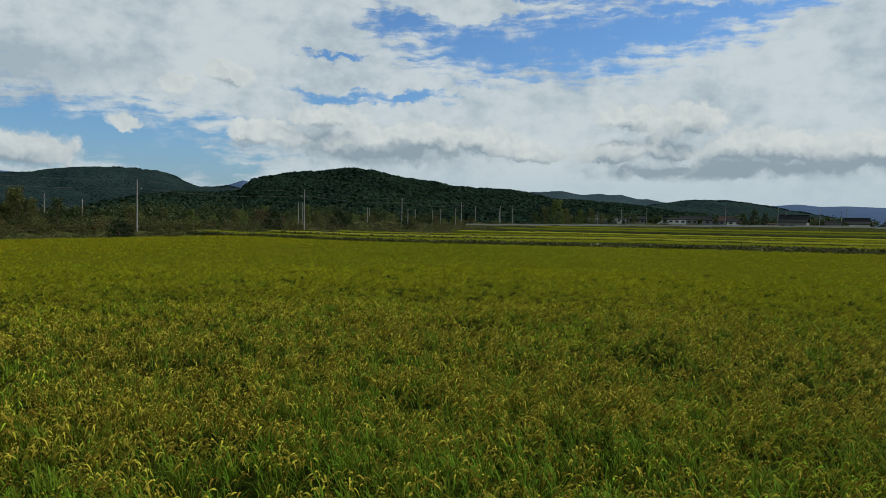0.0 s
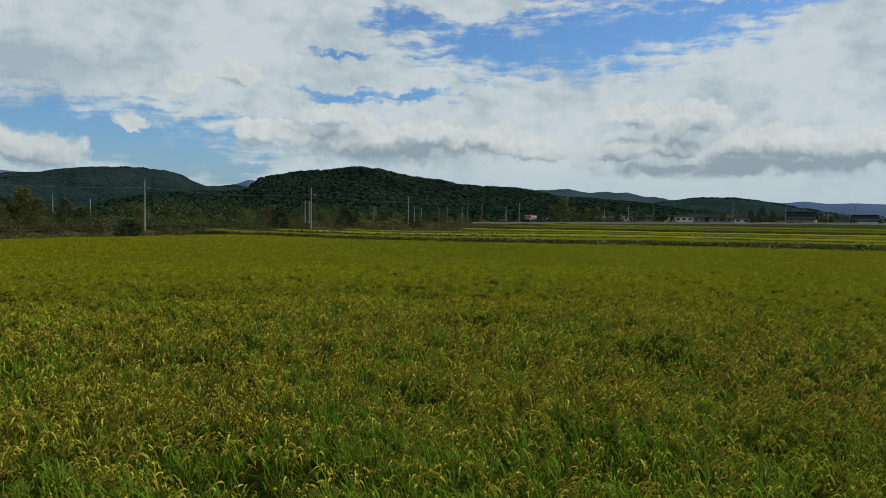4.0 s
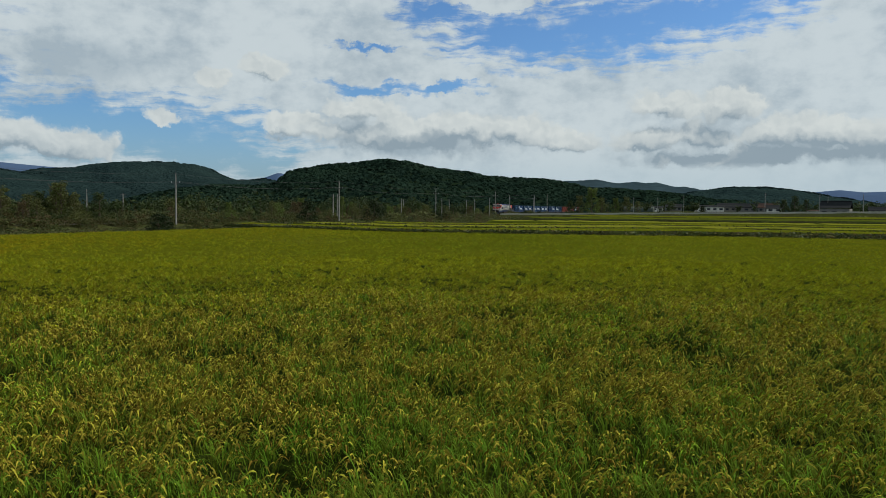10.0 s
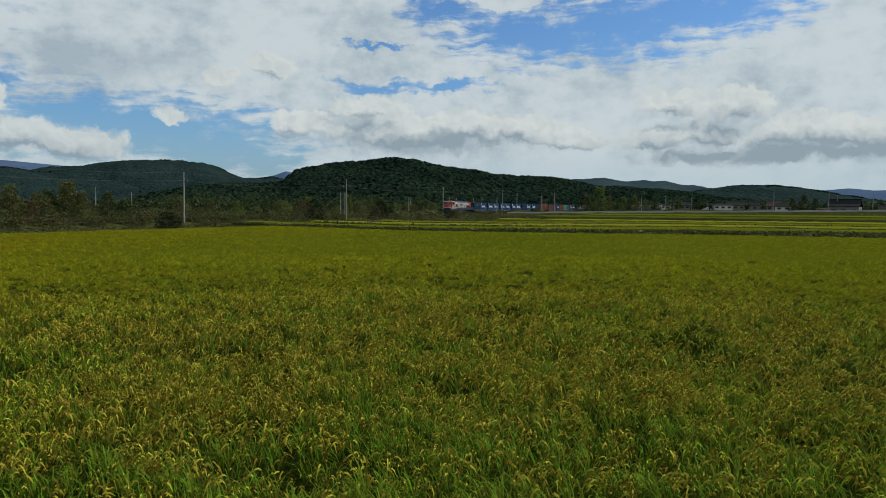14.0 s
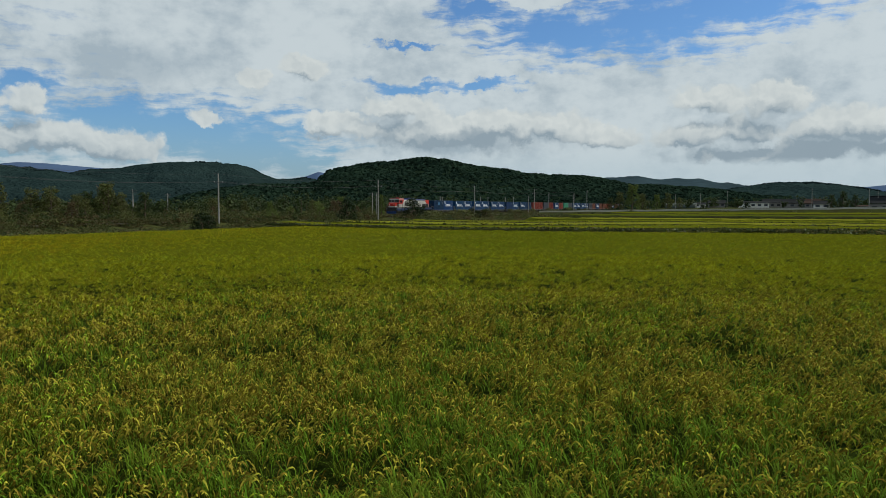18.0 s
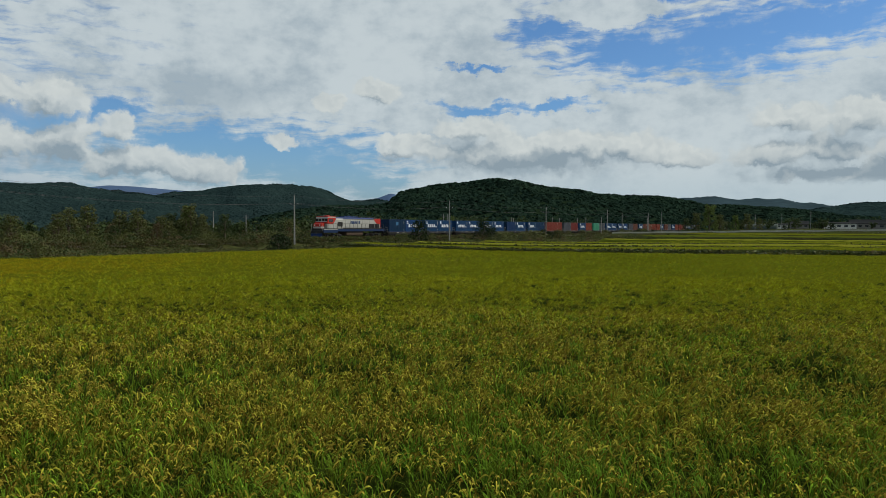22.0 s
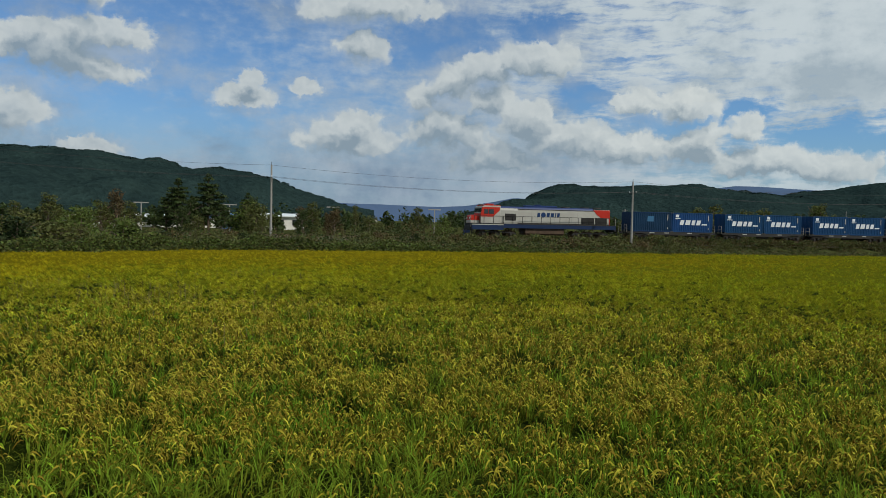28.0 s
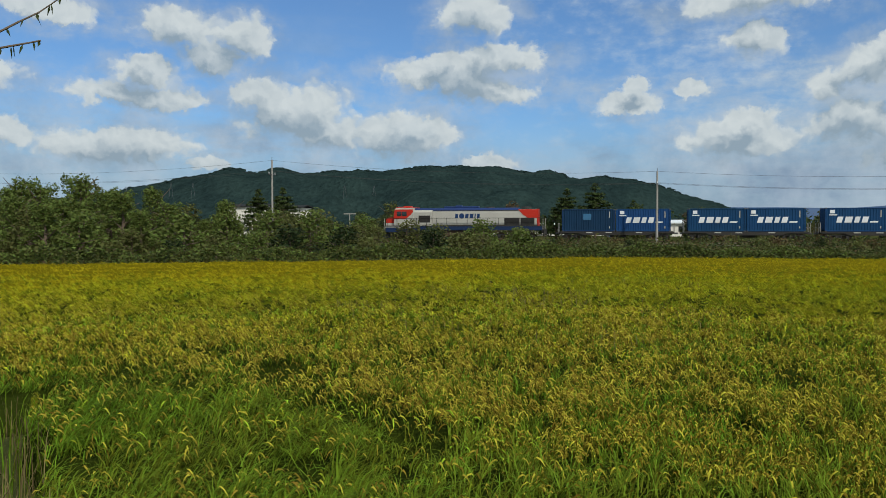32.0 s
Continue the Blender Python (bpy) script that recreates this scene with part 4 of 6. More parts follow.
GLASS = material("cab_glass", (0.012, 0.015, 0.018), 0.08, vary=0.05, bump=0, spec=0.8)
LAMP = material("lamp_glass", (0.7, 0.7, 0.65), 0.2, vary=0.05, bump=0)


def wheel_into(parent, x, y, r):
    bm = bmesh.new()
    rod(bm, (x, y - 0.07, r), (x, y + 0.07, r), r, n=20)
    rod(bm, (x, y - 0.10, r), (x, y + 0.10, r), r * 0.35, n=10)
    return part("wheel", bm, RUSTY, parent)


def bogie(parent, x, axles, r, long_, z=0.0):
    bm = bmesh.new()
    for y in (-1.0, 1.0):
        slab(bm, [(x - long_, 0.42), (x - long_ * 0.8, 0.62), (x - 0.4, 0.70), (x + 0.4, 0.70), (x + long_ * 0.8, 0.62), (x + long_, 0.42), (x + long_, 0.62), (x + long_ * 0.8, 0.80), (x - long_ * 0.8, 0.80), (x - long_, 0.62)], y - 0.07, y + 0.07)
        for a in axles:
            box(bm, (x + a - 0.16, y - 0.16, r - 0.17), (x + a + 0.16, y + 0.16, r + 0.17), 0.03)
        rod(bm, (x - 0.25, y, 0.40), (x - 0.25, y, 0.72), 0.10, n=8)
        rod(bm, (x + 0.25, y, 0.40), (x + 0.25, y, 0.72), 0.10, n=8)
    box(bm, (x - 0.25, -1.0, 0.45), (x + 0.25, 1.0, 0.80), 0.04)
    for a in axles:
        rod(bm, (x + a, -0.75, r), (x + a, 0.75, r), 0.08, n=8)
    b = part("bogie", bm, DARK, parent, "grimy black bogie")
    for a in axles:
        for y in (-0.75, 0.75):
            wheel_into(b, x + a, y, r)
    return b


def locomotive():
    top = empty("locomotive", label="diesel locomotive in cream, red and blue on the track", category="locomotive")
    # underframe with deep blue sill
    bm = bmesh.new()
    box(bm, (-9.7, -1.48, 1.40), (9.7, 1.48, 1.72), 0.03)
    box(bm, (-9.9, -1.3, 0.95), (-9.6, 1.3, 1.45), 0.03)
    box(bm, (9.6, -1.3, 0.95), (9.9, 1.3, 1.45), 0.03)
    sill = part("underframe", bm, DARK, top, "grimy dark frame")
    bm = bmesh.new()
    for y0, y1 in ((-1.50, -1.40), (1.40, 1.50)):
        slab(bm, [(5.6, 1.02), (9.72, 1.02), (9.72, 1.716), (5.6, 1.716)], y0, y1)
    part("front_skirt", bm, SILL_BLUE, top, "blue painted skirt under the cab")
    bm = bmesh.new()
    for y0, y1 in ((-1.496, -1.482), (1.482, 1.496)):
        slab(bm, [(-9.7, 1.26), (5.59, 1.26), (5.59, 1.72), (-9.7, 1.72)], y0, y1)
    part("side_sill", bm, SILL_BLUE, top, "blue painted sill along the frame")
    bm = bmesh.new()
    box(bm, (-9.7, -1.50, 1.724), (9.75, 1.50, 1.80), 0.01)
    part("walkway", bm, DARK, top)
    bm = bmesh.new()
    box(bm, (5.6, 1.502, 1.60), (9.72, 1.508, 1.70), 0)
    box(bm, (5.6, -1.508, 1.60), (9.72, -1.502, 1.70), 0)
    part("stripe", bm, WHITE, top, "white stripe on the sill")
    # long hood
    bm = bmesh.new()
    slab(bm, [(-0.86, 1.80), (0.86, 1.80), (0.90, 2.0), (0.90, 3.62), (0.82, 3.78), (-0.82, 3.78), (-0.90, 3.62), (-0.90, 2.0)], -9.0, 3.7, "x")
    hood = part("long_hood", bm, WHITE, top, "cream painted hood")
    bm = bmesh.new()
    slab(bm, [(-0.92, 3.66), (0.92, 3.66), (0.84, 3.82), (0.72, 3.95), (-0.72, 3.95), (-0.84, 3.82)], -6.8, 6.0, "x")
    roof = part("hood_roof", bm, BLUE, top, "blue roof strip")
    bm = bmesh.new()
    for y in (-1, 1):
        box(bm, (-9.0, min(y * 0.90, y * 0.94), 1.80), (3.7, max(y * 0.90, y * 0.94), 1.94), 0)
        box(bm, (-6.8, min(y * 0.91, y * 0.935), 3.60), (3.7, max(y * 0.91, y * 0.935), 3.655), 0)
    part("hood_trim", bm, DARK, top, "dark lines along the top and bottom of the hood")
    for x in (-7.6, -5.9, -3.2):
        bm = bmesh.new()
        rod(bm, (x, 0, 3.93), (x, 0, 4.08), 0.62, 0.58, n=18)
        part("fan", bm, DARK, top)
    bm = bmesh.new()
    box(bm, (-1.9, -0.55, 3.94), (2.4, 0.55, 4.15), 0.05)
    box(bm, (0.2, -0.3, 4.15), (1.0, 0.3, 4.27), 0.03)
    part("exhaust_housing", bm, BLUE, top)
    # panel doors on the hood
    for i in range(12):
        for y in (-0.905, 0.905):
            x = 2.9 - i * 0.78
            bm = bmesh.new()
            box(bm, (x - 0.36, y - 0.012, 2.06), (x + 0.36, y + 0.012, 3.36), 0.008)
            box(bm, (x + 0.26, y - 0.03, 2.6), (x + 0.30, y + 0.03, 2.75), 0)
            part("hood_door", bm, WHITE, hood)
    # radiator grilles
    for y in (-0.93, 0.93):
        for x0, x1 in ((-8.7, -7.05), (-6.9, -5.1)):
            bm = bmesh.new()
            box(bm, (x0, y - 0.02, 1.90), (x1, y + 0.02, 2.74), 0.01)
            for k in range(8):
                z = 2.02 + k * 0.1
                box(bm, (x0 + 0.05, y - 0.035, z), (x1 - 0.05, y + 0.035, z + 0.035), 0)
            part("radiator_grille", bm, DARK, hood, "black louvred radiator grille")
    # slanted red end
    bm = bmesh.new()
    for y0, y1 in ((0.902, 0.935), (-0.935, -0.902)):
        slab(bm, [(-9.02, 2.74), (-7.9, 2.74), (-7.3, 3.15), (-6.75, 3.76), (-9.02, 3.76)], y0, y1)
    slab(bm, [(-0.91, 1.80), (0.91, 1.80), (0.91, 3.62), (0.83, 3.80), (-0.83, 3.80), (-0.91, 3.62)], -9.12, -9.0, "x")
    part("rear_panel", bm, RED, top, "red end of the hood")
    # equipment section between cab and hood
    bm = bmesh.new()
    slab(bm, [(-1.30, 1.80), (1.30, 1.80), (1.35, 2.0), (1.35, 3.45), (1.15, 3.70), (-1.15, 3.70), (-1.35, 3.45), (-1.35, 2.0)], 3.7, 6.0, "x")
    mid = part("equipment_bay", bm, WHITE, top, "cream equipment bay")
    for y in (-1.36, 1.36):
        bm = bmesh.new()
        box(bm, (3.95, y - 0.02, 2.2), (5.4, y + 0.02, 3.05), 0.01)
        for k in range(8):
            box(bm, (4.0, y - 0.035, 2.26 + k * 0.1), (5.35, y + 0.035, 2.29 + k * 0.1), 0)
        part("intake_grille", bm, DARK, mid)
    # cab
    bm = bmesh.new()
    slab(bm, [(6.0, 1.80), (8.55, 1.80), (8.55, 2.95), (8.40, 3.85), (8.2, 3.98), (6.0, 3.98)], -1.42, 1.42)
    bmesh.ops.bevel(bm, geom=list(bm.edges), offset=0.05, segments=1, affect="EDGES")
    cab = part("cab", bm, WHITE, top, "cream cab with a red upper part")
    bm = bmesh.new()
    for y0, y1 in ((1.424, 1.44), (-1.44, -1.424)):
        slab(bm, [(6.55, 3.02), (7.0, 2.62), (8.56, 2.62), (8.56, 2.95), (8.41, 3.80), (6.1, 3.80), (6.1, 3.45)], y0, y1)
    box(bm, (6.0, -1.36, 3.96), (8.3, 1.36, 4.06), 0.04)
    box(bm, (8.5, -1.40, 2.62), (8.575, 1.40, 3.02), 0.01)
    part("cab_upper", bm, RED, cab, "red upper cab")
    for y in (-1.45, 1.45):
        bm = bmesh.new()
        box(bm, (6.9, y - 0.012, 2.98), (7.55, y + 0.012, 3.55), 0.01)
        box(bm, (7.62, y - 0.012, 2.98), (8.15, y + 0.012, 3.55), 0.01)
        part("side_window", bm, GLASS, cab, "dark cab window")
    for y in (-1.1, -0.4, 0.4, 1.1):
        bm = bmesh.new()
        box(bm, (8.46, y - 0.3, 3.10), (8.52, y + 0.3, 3.65), 0.01)
        part("windscreen", bm, GLASS, cab)
    bm = bmesh.new()
    box(bm, (6.6, -0.5, 4.06), (7.6, 0.5, 4.24), 0.06)
    part("roof_unit", bm, RED, cab)
    bm = bmesh.new()
    for y in (-0.25, 0.0, 0.25):
        rod(bm, (7.9, y, 4.12), (8.35, y, 4.12), 0.06, 0.09, n=10)
    part("horn", bm, STEEL, cab)
    # low nose
    bm = bmesh.new()
    slab(bm, [(8.55, 1.80), (9.72, 1.80), (9.72, 2.62), (9.55, 2.78), (8.55, 2.86)], -0.95, 0.95)
    bmesh.ops.bevel(bm, geom=list(bm.edges), offset=0.06, segments=2, affect="EDGES")
    nose = part("nose", bm, RED, top, "red low nose")
    bm = bmesh.new()
    box(bm, (8.6, -0.965, 1.82), (9.735, 0.965, 2.16), 0.02)
    part("nose_stripe", bm, WHITE, nose, "cream band round the nose")
    for y in (-0.6, 0.6):
        bm = bmesh.new()
        rod(bm, (9.70, y, 2.42), (9.79, y, 2.42), 0.13, 0.11, n=12)
        part("headlight", bm, LAMP, nose, "round headlight")
    # sign shapes on both sides of the hood
    for y0, y1 in ((0.922, 0.93), (-0.93, -0.922)):
        for i, w in enumerate((0.42, 0.66, 0.46, 0.50, 0.20, 0.40)):
            x = 0.95 - sum((0.42, 0.66, 0.46, 0.50, 0.20, 0.40)[:i]) - 0.09 * i
            bm = bmesh.new()
            if i == 1:
                rod(bm, (x - w / 2, y0, 2.98), (x - w / 2, y1, 2.98), 0.33, n=18)
            else:
                slab(bm, [(x, 2.74), (x - 0.06, 3.24), (x - w, 3.24), (x - w + 0.06, 2.74)], y0, y1)
            part("sign_shape", bm, NAVY, hood, "plain dark blue bar of a company sign")
    # handrails along the walkway
    for y in (-1.44, 1.44):
        bm = bmesh.new()
        rod(bm, (-9.5, y, 2.72), (9.4, y, 2.72), 0.026, n=6)
        part("handrail", bm, DARK, top)
        for i in range(16):
            x = -9.5 + i * 1.26
            bm = bmesh.new()
            rod(bm, (x, y, 1.78), (x, y, 2.73), 0.032, n=6)
            part("handrail_post", bm, DARK, top)
    for y in (-1.3, 1.3):
        for x in (-9.75, 9.8):
            bm = bmesh.new()
            rod(bm, (x, y, 1.3), (x, y, 2.7), 0.025, n=6)
            part("grab_post", bm, WHITE, top)
            bm = bmesh.new()
            for z in (0.45, 0.75, 1.05):
                box(bm, (x - 0.15, y - 0.22, z), (x + 0.15, y + 0.22, z + 0.04), 0)
            box(bm, (x - 0.17, y - 0.24, 0.42), (x - 0.15, y + 0.24, 1.35), 0)
            part("step_ladder", bm, DARK, top)
    # fuel tank, bogies, couplers
    bm = bmesh.new()
    slab(bm, [(-1.25, 0.62), (-1.0, 0.42), (1.0, 0.42), (1.25, 0.62), (1.25, 1.25), (-1.25, 1.25)], -2.6, 2.6, "x")
    part("fuel_tank", bm, RUSTY, top)
    for x in (-6.3, 6.3):
        bogie(top, x, (-1.8, 0, 1.8), 0.50, 2.5)
    for x in (-10.0, 9.75):
        bm = bmesh.new()
        box(bm, (x, -0.12, 0.78), (x + 0.35, 0.12, 1.02), 0.03)
        part("coupler", bm, STEEL, top)
    for x0, x1 in ((9.86, 10.0),):
        bm = bmesh.new()
        slab(bm, [(-1.3, 0.25), (1.3, 0.25), (1.3, 0.9), (-1.3, 0.9)], x0, x1, "x")
        part("snow_plough", bm, BLUE, top)
    return top


def flat_wagon():
    top = empty("container_wagon", label="dark steel flat wagon carrying shipping containers", category="wagon", group="wagons of the goods train")
    bm = bmesh.new()
    for y in (-1.15, 1.15):
        slab(bm, [(-6.5, 0.92), (-4.2, 0.92), (-3.6, 0.70), (3.6, 0.70), (4.2, 0.92), (6.5, 0.92), (6.5, 1.12), (-6.5, 1.12)], y - 0.06, y + 0.06)
    for x in np.arange(-6.3, 6.5, 1.05):
        box(bm, (x - 0.06, -1.09, 0.95), (x + 0.06, 1.09, 1.10), 0)
    box(bm, (-6.5, -0.25, 0.85), (6.5, 0.25, 1.10), 0.02)
    part("underframe", bm, DARK, top, "dark steel underframe")
    for x in (-4.75, 4.75):
        bogie(top, x, (-0.9, 0.9), 0.43, 1.35)
    for x in (-6.55, 6.55):
        for y in (-1.1, 1.1):
            bm = bmesh.new()
            rod(bm, (x, y, 1.0), (x, y, 2.05), 0.025, n=6)
            rod(bm, (x, y * 0.35, 1.0), (x, y * 0.35, 2.05), 0.025, n=6)
            rod(bm, (x, y, 2.05), (x, y * 0.35, 2.05), 0.025, n=6)
            rod(bm, (x, y, 1.55), (x, y * 0.35, 1.55), 0.025, n=6)
            part("end_rail", bm, WHITE, top, "pale end handrail")
        bm = bmesh.new()
        box(bm, (x - 0.4 if x < 0 else x, -0.12, 0.80), (x if x < 0 else x + 0.4, 0.12, 1.0), 0.02)
        part("coupler", bm, STEEL, top)
    for x in (-3.0, 0.4, 2.6):
        bm = bmesh.new()
        box(bm, (x, 1.212, 0.95), (x + 0.7, 1.218, 1.05), 0)
        part("marking", bm, WHITE, top, "plain pale bar of lettering")
    bm = bmesh.new()
    rod(bm, (-1.2, 0.6, 0.62), (0.6, 0.6, 0.62), 0.18, n=12)
    part("air_tank", bm, DARK, top)
    return top


def container(name_label, paint, length=6.06, logo=None, patch=None, marks=True):
    top = empty("shipping_container", label=name_label, category="container", group="containers on the train")
    h, w, half = 2.59, 1.219, length / 2
    # corrugated sides
    n = int(length / 0.28)
    p = (length - 0.30) / n
    for y in (-1, 1):
        bm = bmesh.new()
        line = []
        for i in range(n):
            x = -half + 0.15 + i * p
            line += [(x, w - 0.02), (x + p * 0.32, w - 0.02), (x + p * 0.5, w - 0.058), (x + p * 0.82, w - 0.058)]
        line.append((half - 0.15, w - 0.02))
        lo = [bm.verts.new((x, y * v, 0.16)) for x, v in line]
        hi = [bm.verts.new((x, y * v, h - 0.10)) for x, v in line]
        for i in range(len(line) - 1):
            bm.faces.new((lo[i], lo[i + 1], hi[i + 1], hi[i]))
        part("side_panel", bm, paint, top)
    bm = bmesh.new()
    line = []
    for k in range(8):
        y = -w + 0.13 + k * 0.275
        line += [(y, half - 0.02), (y + 0.09, half - 0.02), (y + 0.14, half - 0.055), (y + 0.23, half - 0.055)]
    line.append((w - 0.13, half - 0.02))
    lo = [bm.verts.new((x, y, 0.16)) for y, x in line]
    hi = [bm.verts.new((x, y, h - 0.10)) for y, x in line]
    for i in range(len(line) - 1):
        bm.faces.new((lo[i], lo[i + 1], hi[i + 1], hi[i]))
    part("front_panel", bm, paint, top)
    for y0, y1 in ((-w + 0.06, -0.01), (0.01, w - 0.06)):
        bm = bmesh.new()
        box(bm, (-half + 0.02, y0, 0.18), (-half + 0.06, y1, h - 0.12), 0.01)
        door = part("door", bm, paint, top)
        for f in (0.28, 0.72):
            bm = bmesh.new()
            y = y0 + (y1 - y0) * f
            rod(bm, (-half, y, 0.2), (-half, y, h - 0.14), 0.018, n=6)
            box(bm, (-half - 0.02, y - 0.06, 1.05), (-half + 0.02, y + 0.25, 1.10), 0)
            part("lock_bar", bm, STEEL, door)
    bm = bmesh.new()
    box(bm, (-half + 0.04, -w + 0.04, h - 0.10), (half - 0.04, w - 0.04, h - 0.03), 0.01)
    part("roof_panel", bm, paint, top)
    bm = bmesh.new()
    for x in (-half, half - 0.13):
        for y in (-w, w - 0.13):
            box(bm, (x, y, 0.10), (x + 0.13, y + 0.13, h - 0.10), 0.01)
    for y in (-w, w - 0.07):
        box(bm, (-half + 0.13, y, 0.02), (half - 0.13, y + 0.07, 0.16), 0.01)
        box(bm, (-half + 0.13, y, h - 0.12), (half - 0.13, y + 0.07, h - 0.01), 0.01)
    part("frame", bm, paint, top)
    for x in (-half, half - 0.18):
        for y in (-w - 0.003, w - 0.16):
            for z in (0.0, h - 0.12):
                bm = bmesh.new()
                box(bm, (x - 0.003, y, z), (x + 0.181, y + 0.163, z + 0.12), 0.012)
                part("corner_casting", bm, STEEL, top)
    for y0, y1, m in ((w - 0.016, w - 0.008, 1), (-w + 0.008, -w + 0.016, -1)):
        if logo:
            # slanted plain bars: five large, one small run after them
            x = 1.95
            for i, wd in enumerate((0.72, 0.88, 0.66, 0.74)):
                bm = bmesh.new()
                slab(bm, [(m * x, 0.98), (m * (x - 0.17), 1.62), (m * (x - wd), 1.62), (m * (x - wd + 0.17), 0.98)], y0, y1)
                part("sign_shape", bm, logo, top, "plain white bar of a company sign")
                x -= wd + 0.07
            bm = bmesh.new()
            slab(bm, [(m * x, 0.98), (m * (x - 0.05), 1.14), (m * (x - 0.85), 1.14), (m * (x - 0.80), 0.98)], y0, y1)
            part("sign_shape", bm, logo, top)
            bm = bmesh.new()
            slab(bm, [(m * 2.55, 1.98), (m * 2.55, 2.35), (m * 2.08, 2.35), (m * 2.08, 1.98)], y0, y1)
            slab(bm, [(m * 2.65, 1.76), (m * 2.65, 1.86), (m * 1.85, 1.86), (m * 1.85, 1.76)], y0, y1)
            part("emblem", bm, logo, top, "plain white emblem block")
        if patch:
            bm = bmesh.new()
            slab(bm, [(m * 0.6, 1.35), (m * 0.55, 2.05), (m * -0.35, 2.05), (m * -0.30, 1.35)], y0, y1)
            part("emblem", bm, patch, top, "plain pale blue emblem block")
        if marks:
            for z0, z1 in ((1.55, 2.30), (0.35, 0.62)):
                bm = bmesh.new()
                slab(bm, [(m * -2.35, z0), (m * -2.35, z1), (m * -2.45, z1), (m * -2.45, z0)], y0, y1)
                part("marking", bm, WHITE, top, "plain white bar of lettering")
    return top


CARGO = dict(rough=0.5, vary=0.18, scale=0.7, fine=18, bump=0.08, objects=0.18, spec=0.15)
BOX_BLUE = material("container_blue", (0.007, 0.044, 0.120), **CARGO)
BOX_NAVY = material("container_navy", (0.007, 0.030, 0.080), **CARGO)
BOX_RED = material("container_red", (0.17, 0.034, 0.022), **CARGO)
BOX_BROWN = material("container_brown", (0.13, 0.046, 0.028), **CARGO)
BOX_GREEN = material("container_green", (0.05, 0.25, 0.15), **CARGO)
BOX_GREY = material("container_grey", (0.07, 0.075, 0.09), **CARGO)
PALE_BLUE = material("pale_blue_shape", (0.04, 0.13, 0.24), **PAINT)
SIGN_WHITE = material("white_shape", (0.60, 0.62, 0.64), **PAINT)


def train():
    loco = locomotive()
    ride(loco, 10.0)
    wagon = flat_wagon()
    kinds = {
        "L": container("blue corrugated shipping container with white sign bars", BOX_BLUE, logo=SIGN_WHITE),
        "P": container("dark blue corrugated container with a pale emblem", BOX_NAVY, patch=PALE_BLUE),
        "N": container("plain navy corrugated shipping container", BOX_NAVY),
        "R": container("weathered red corrugated shipping container", BOX_RED),
        "B": container("brown-red corrugated shipping container", BOX_BROWN),
        "G": container("bright green corrugated shipping container", BOX_GREEN),
        "D": container("dark grey corrugated shipping container", BOX_GREY),
        "X": container("long dark red corrugated shipping container", BOX_RED, length=12.19),
    }
    used = set()

    def take(key):
        if key in used:
            return copy_thing(kinds[key], Matrix())
        used.add(key)
        return kinds[key]

    loads = ["PL", "LL", "LL", "LL", "NL", "LN", "X", "DR", "LR", "GD", "LL", "LL", "DB", "LB", "BR", "RL", "BD", "LR", "RB", "LL", "DL", "RR", "LB", "LL", "RD", "LL"]
    for i, load in enumerate(loads):
        behind = 21.0 + 7.05 + i * 14.1
        ride(wagon if i == 0 else copy_thing(wagon, Matrix()), behind)
        if load == "X":
            ride(take("X"), behind, 1.12)
        else:
            ride(take(load[0]), behind - 3.07, 1.12)
            ride(take(load[1]), behind + 3.07, 1.12)


train()


# ---- trees, bushes and weeds ----
def leaf_quads(rng, centres, radii, n, size, squash=0.8, hollow=0.45):
    """Small folded leaves through a crown of several lobes; denser towards the rim."""
    centres, radii = np.asarray(centres, float), np.asarray(radii, float)
    pick = rng.choice(len(radii), n, p=radii ** 2 / (radii ** 2).sum())
    d = rng.normal(size=(n, 3))
    d /= np.linalg.norm(d, axis=1)[:, None]
    r = radii[pick] * (hollow + (1 - hollow) * rng.random(n) ** 0.5) * (1 + 0.22 * np.sin(d[:, 0] * 5 + pick) * np.sin(d[:, 1] * 6 + 2 * pick))
    c = centres[pick] + d * r[:, None] * (1, 1, squash)
    a = rng.normal(size=(n, 3)) * (1, 1, 0.8)
    a -= d * (a * d).sum(1)[:, None] * 0.5
    a /= np.linalg.norm(a, axis=1)[:, None]
    b = np.cross(a, d + rng.normal(0, 0.55, (n, 3)))
    b /= np.linalg.norm(b, axis=1)[:, None] + 1e-9
    s = size * rng.uniform(0.6, 1.3, n)[:, None]
    v = np.stack([c - a * s, c - b * s * 0.55 - d * s * 0.1, c + a * s, c + b * s * 0.55 - d * s * 0.1], 1)
    f = np.arange(n * 4).reshape(n, 4)
    return v.reshape(-1, 3), f


def limbs(bm, rng, height, radius, reach, count):
    rod(bm, (0, 0, -0.3), (0.04 * height, 0.02 * height, height * 0.55), radius, radius * 0.6, n=8)
    rod(bm, (0.04 * height, 0.02 * height, height * 0.54), (0, 0.03 * height, height * 0.92), radius * 0.6, radius * 0.15, n=7)
    for i in range(count):
        a = i * 2.4 + rng.uniform(-0.4, 0.4)
        z = height * rng.uniform(0.25, 0.7)
        e = (math.cos(a) * reach * rng.uniform(0.6, 1), math.sin(a) * reach * rng.uniform(0.6, 1), z + height * rng.uniform(0.1, 0.28))
        rod(bm, (0.03 * height, 0.015 * height, z), e, radius * 0.38, radius * 0.08, n=6)


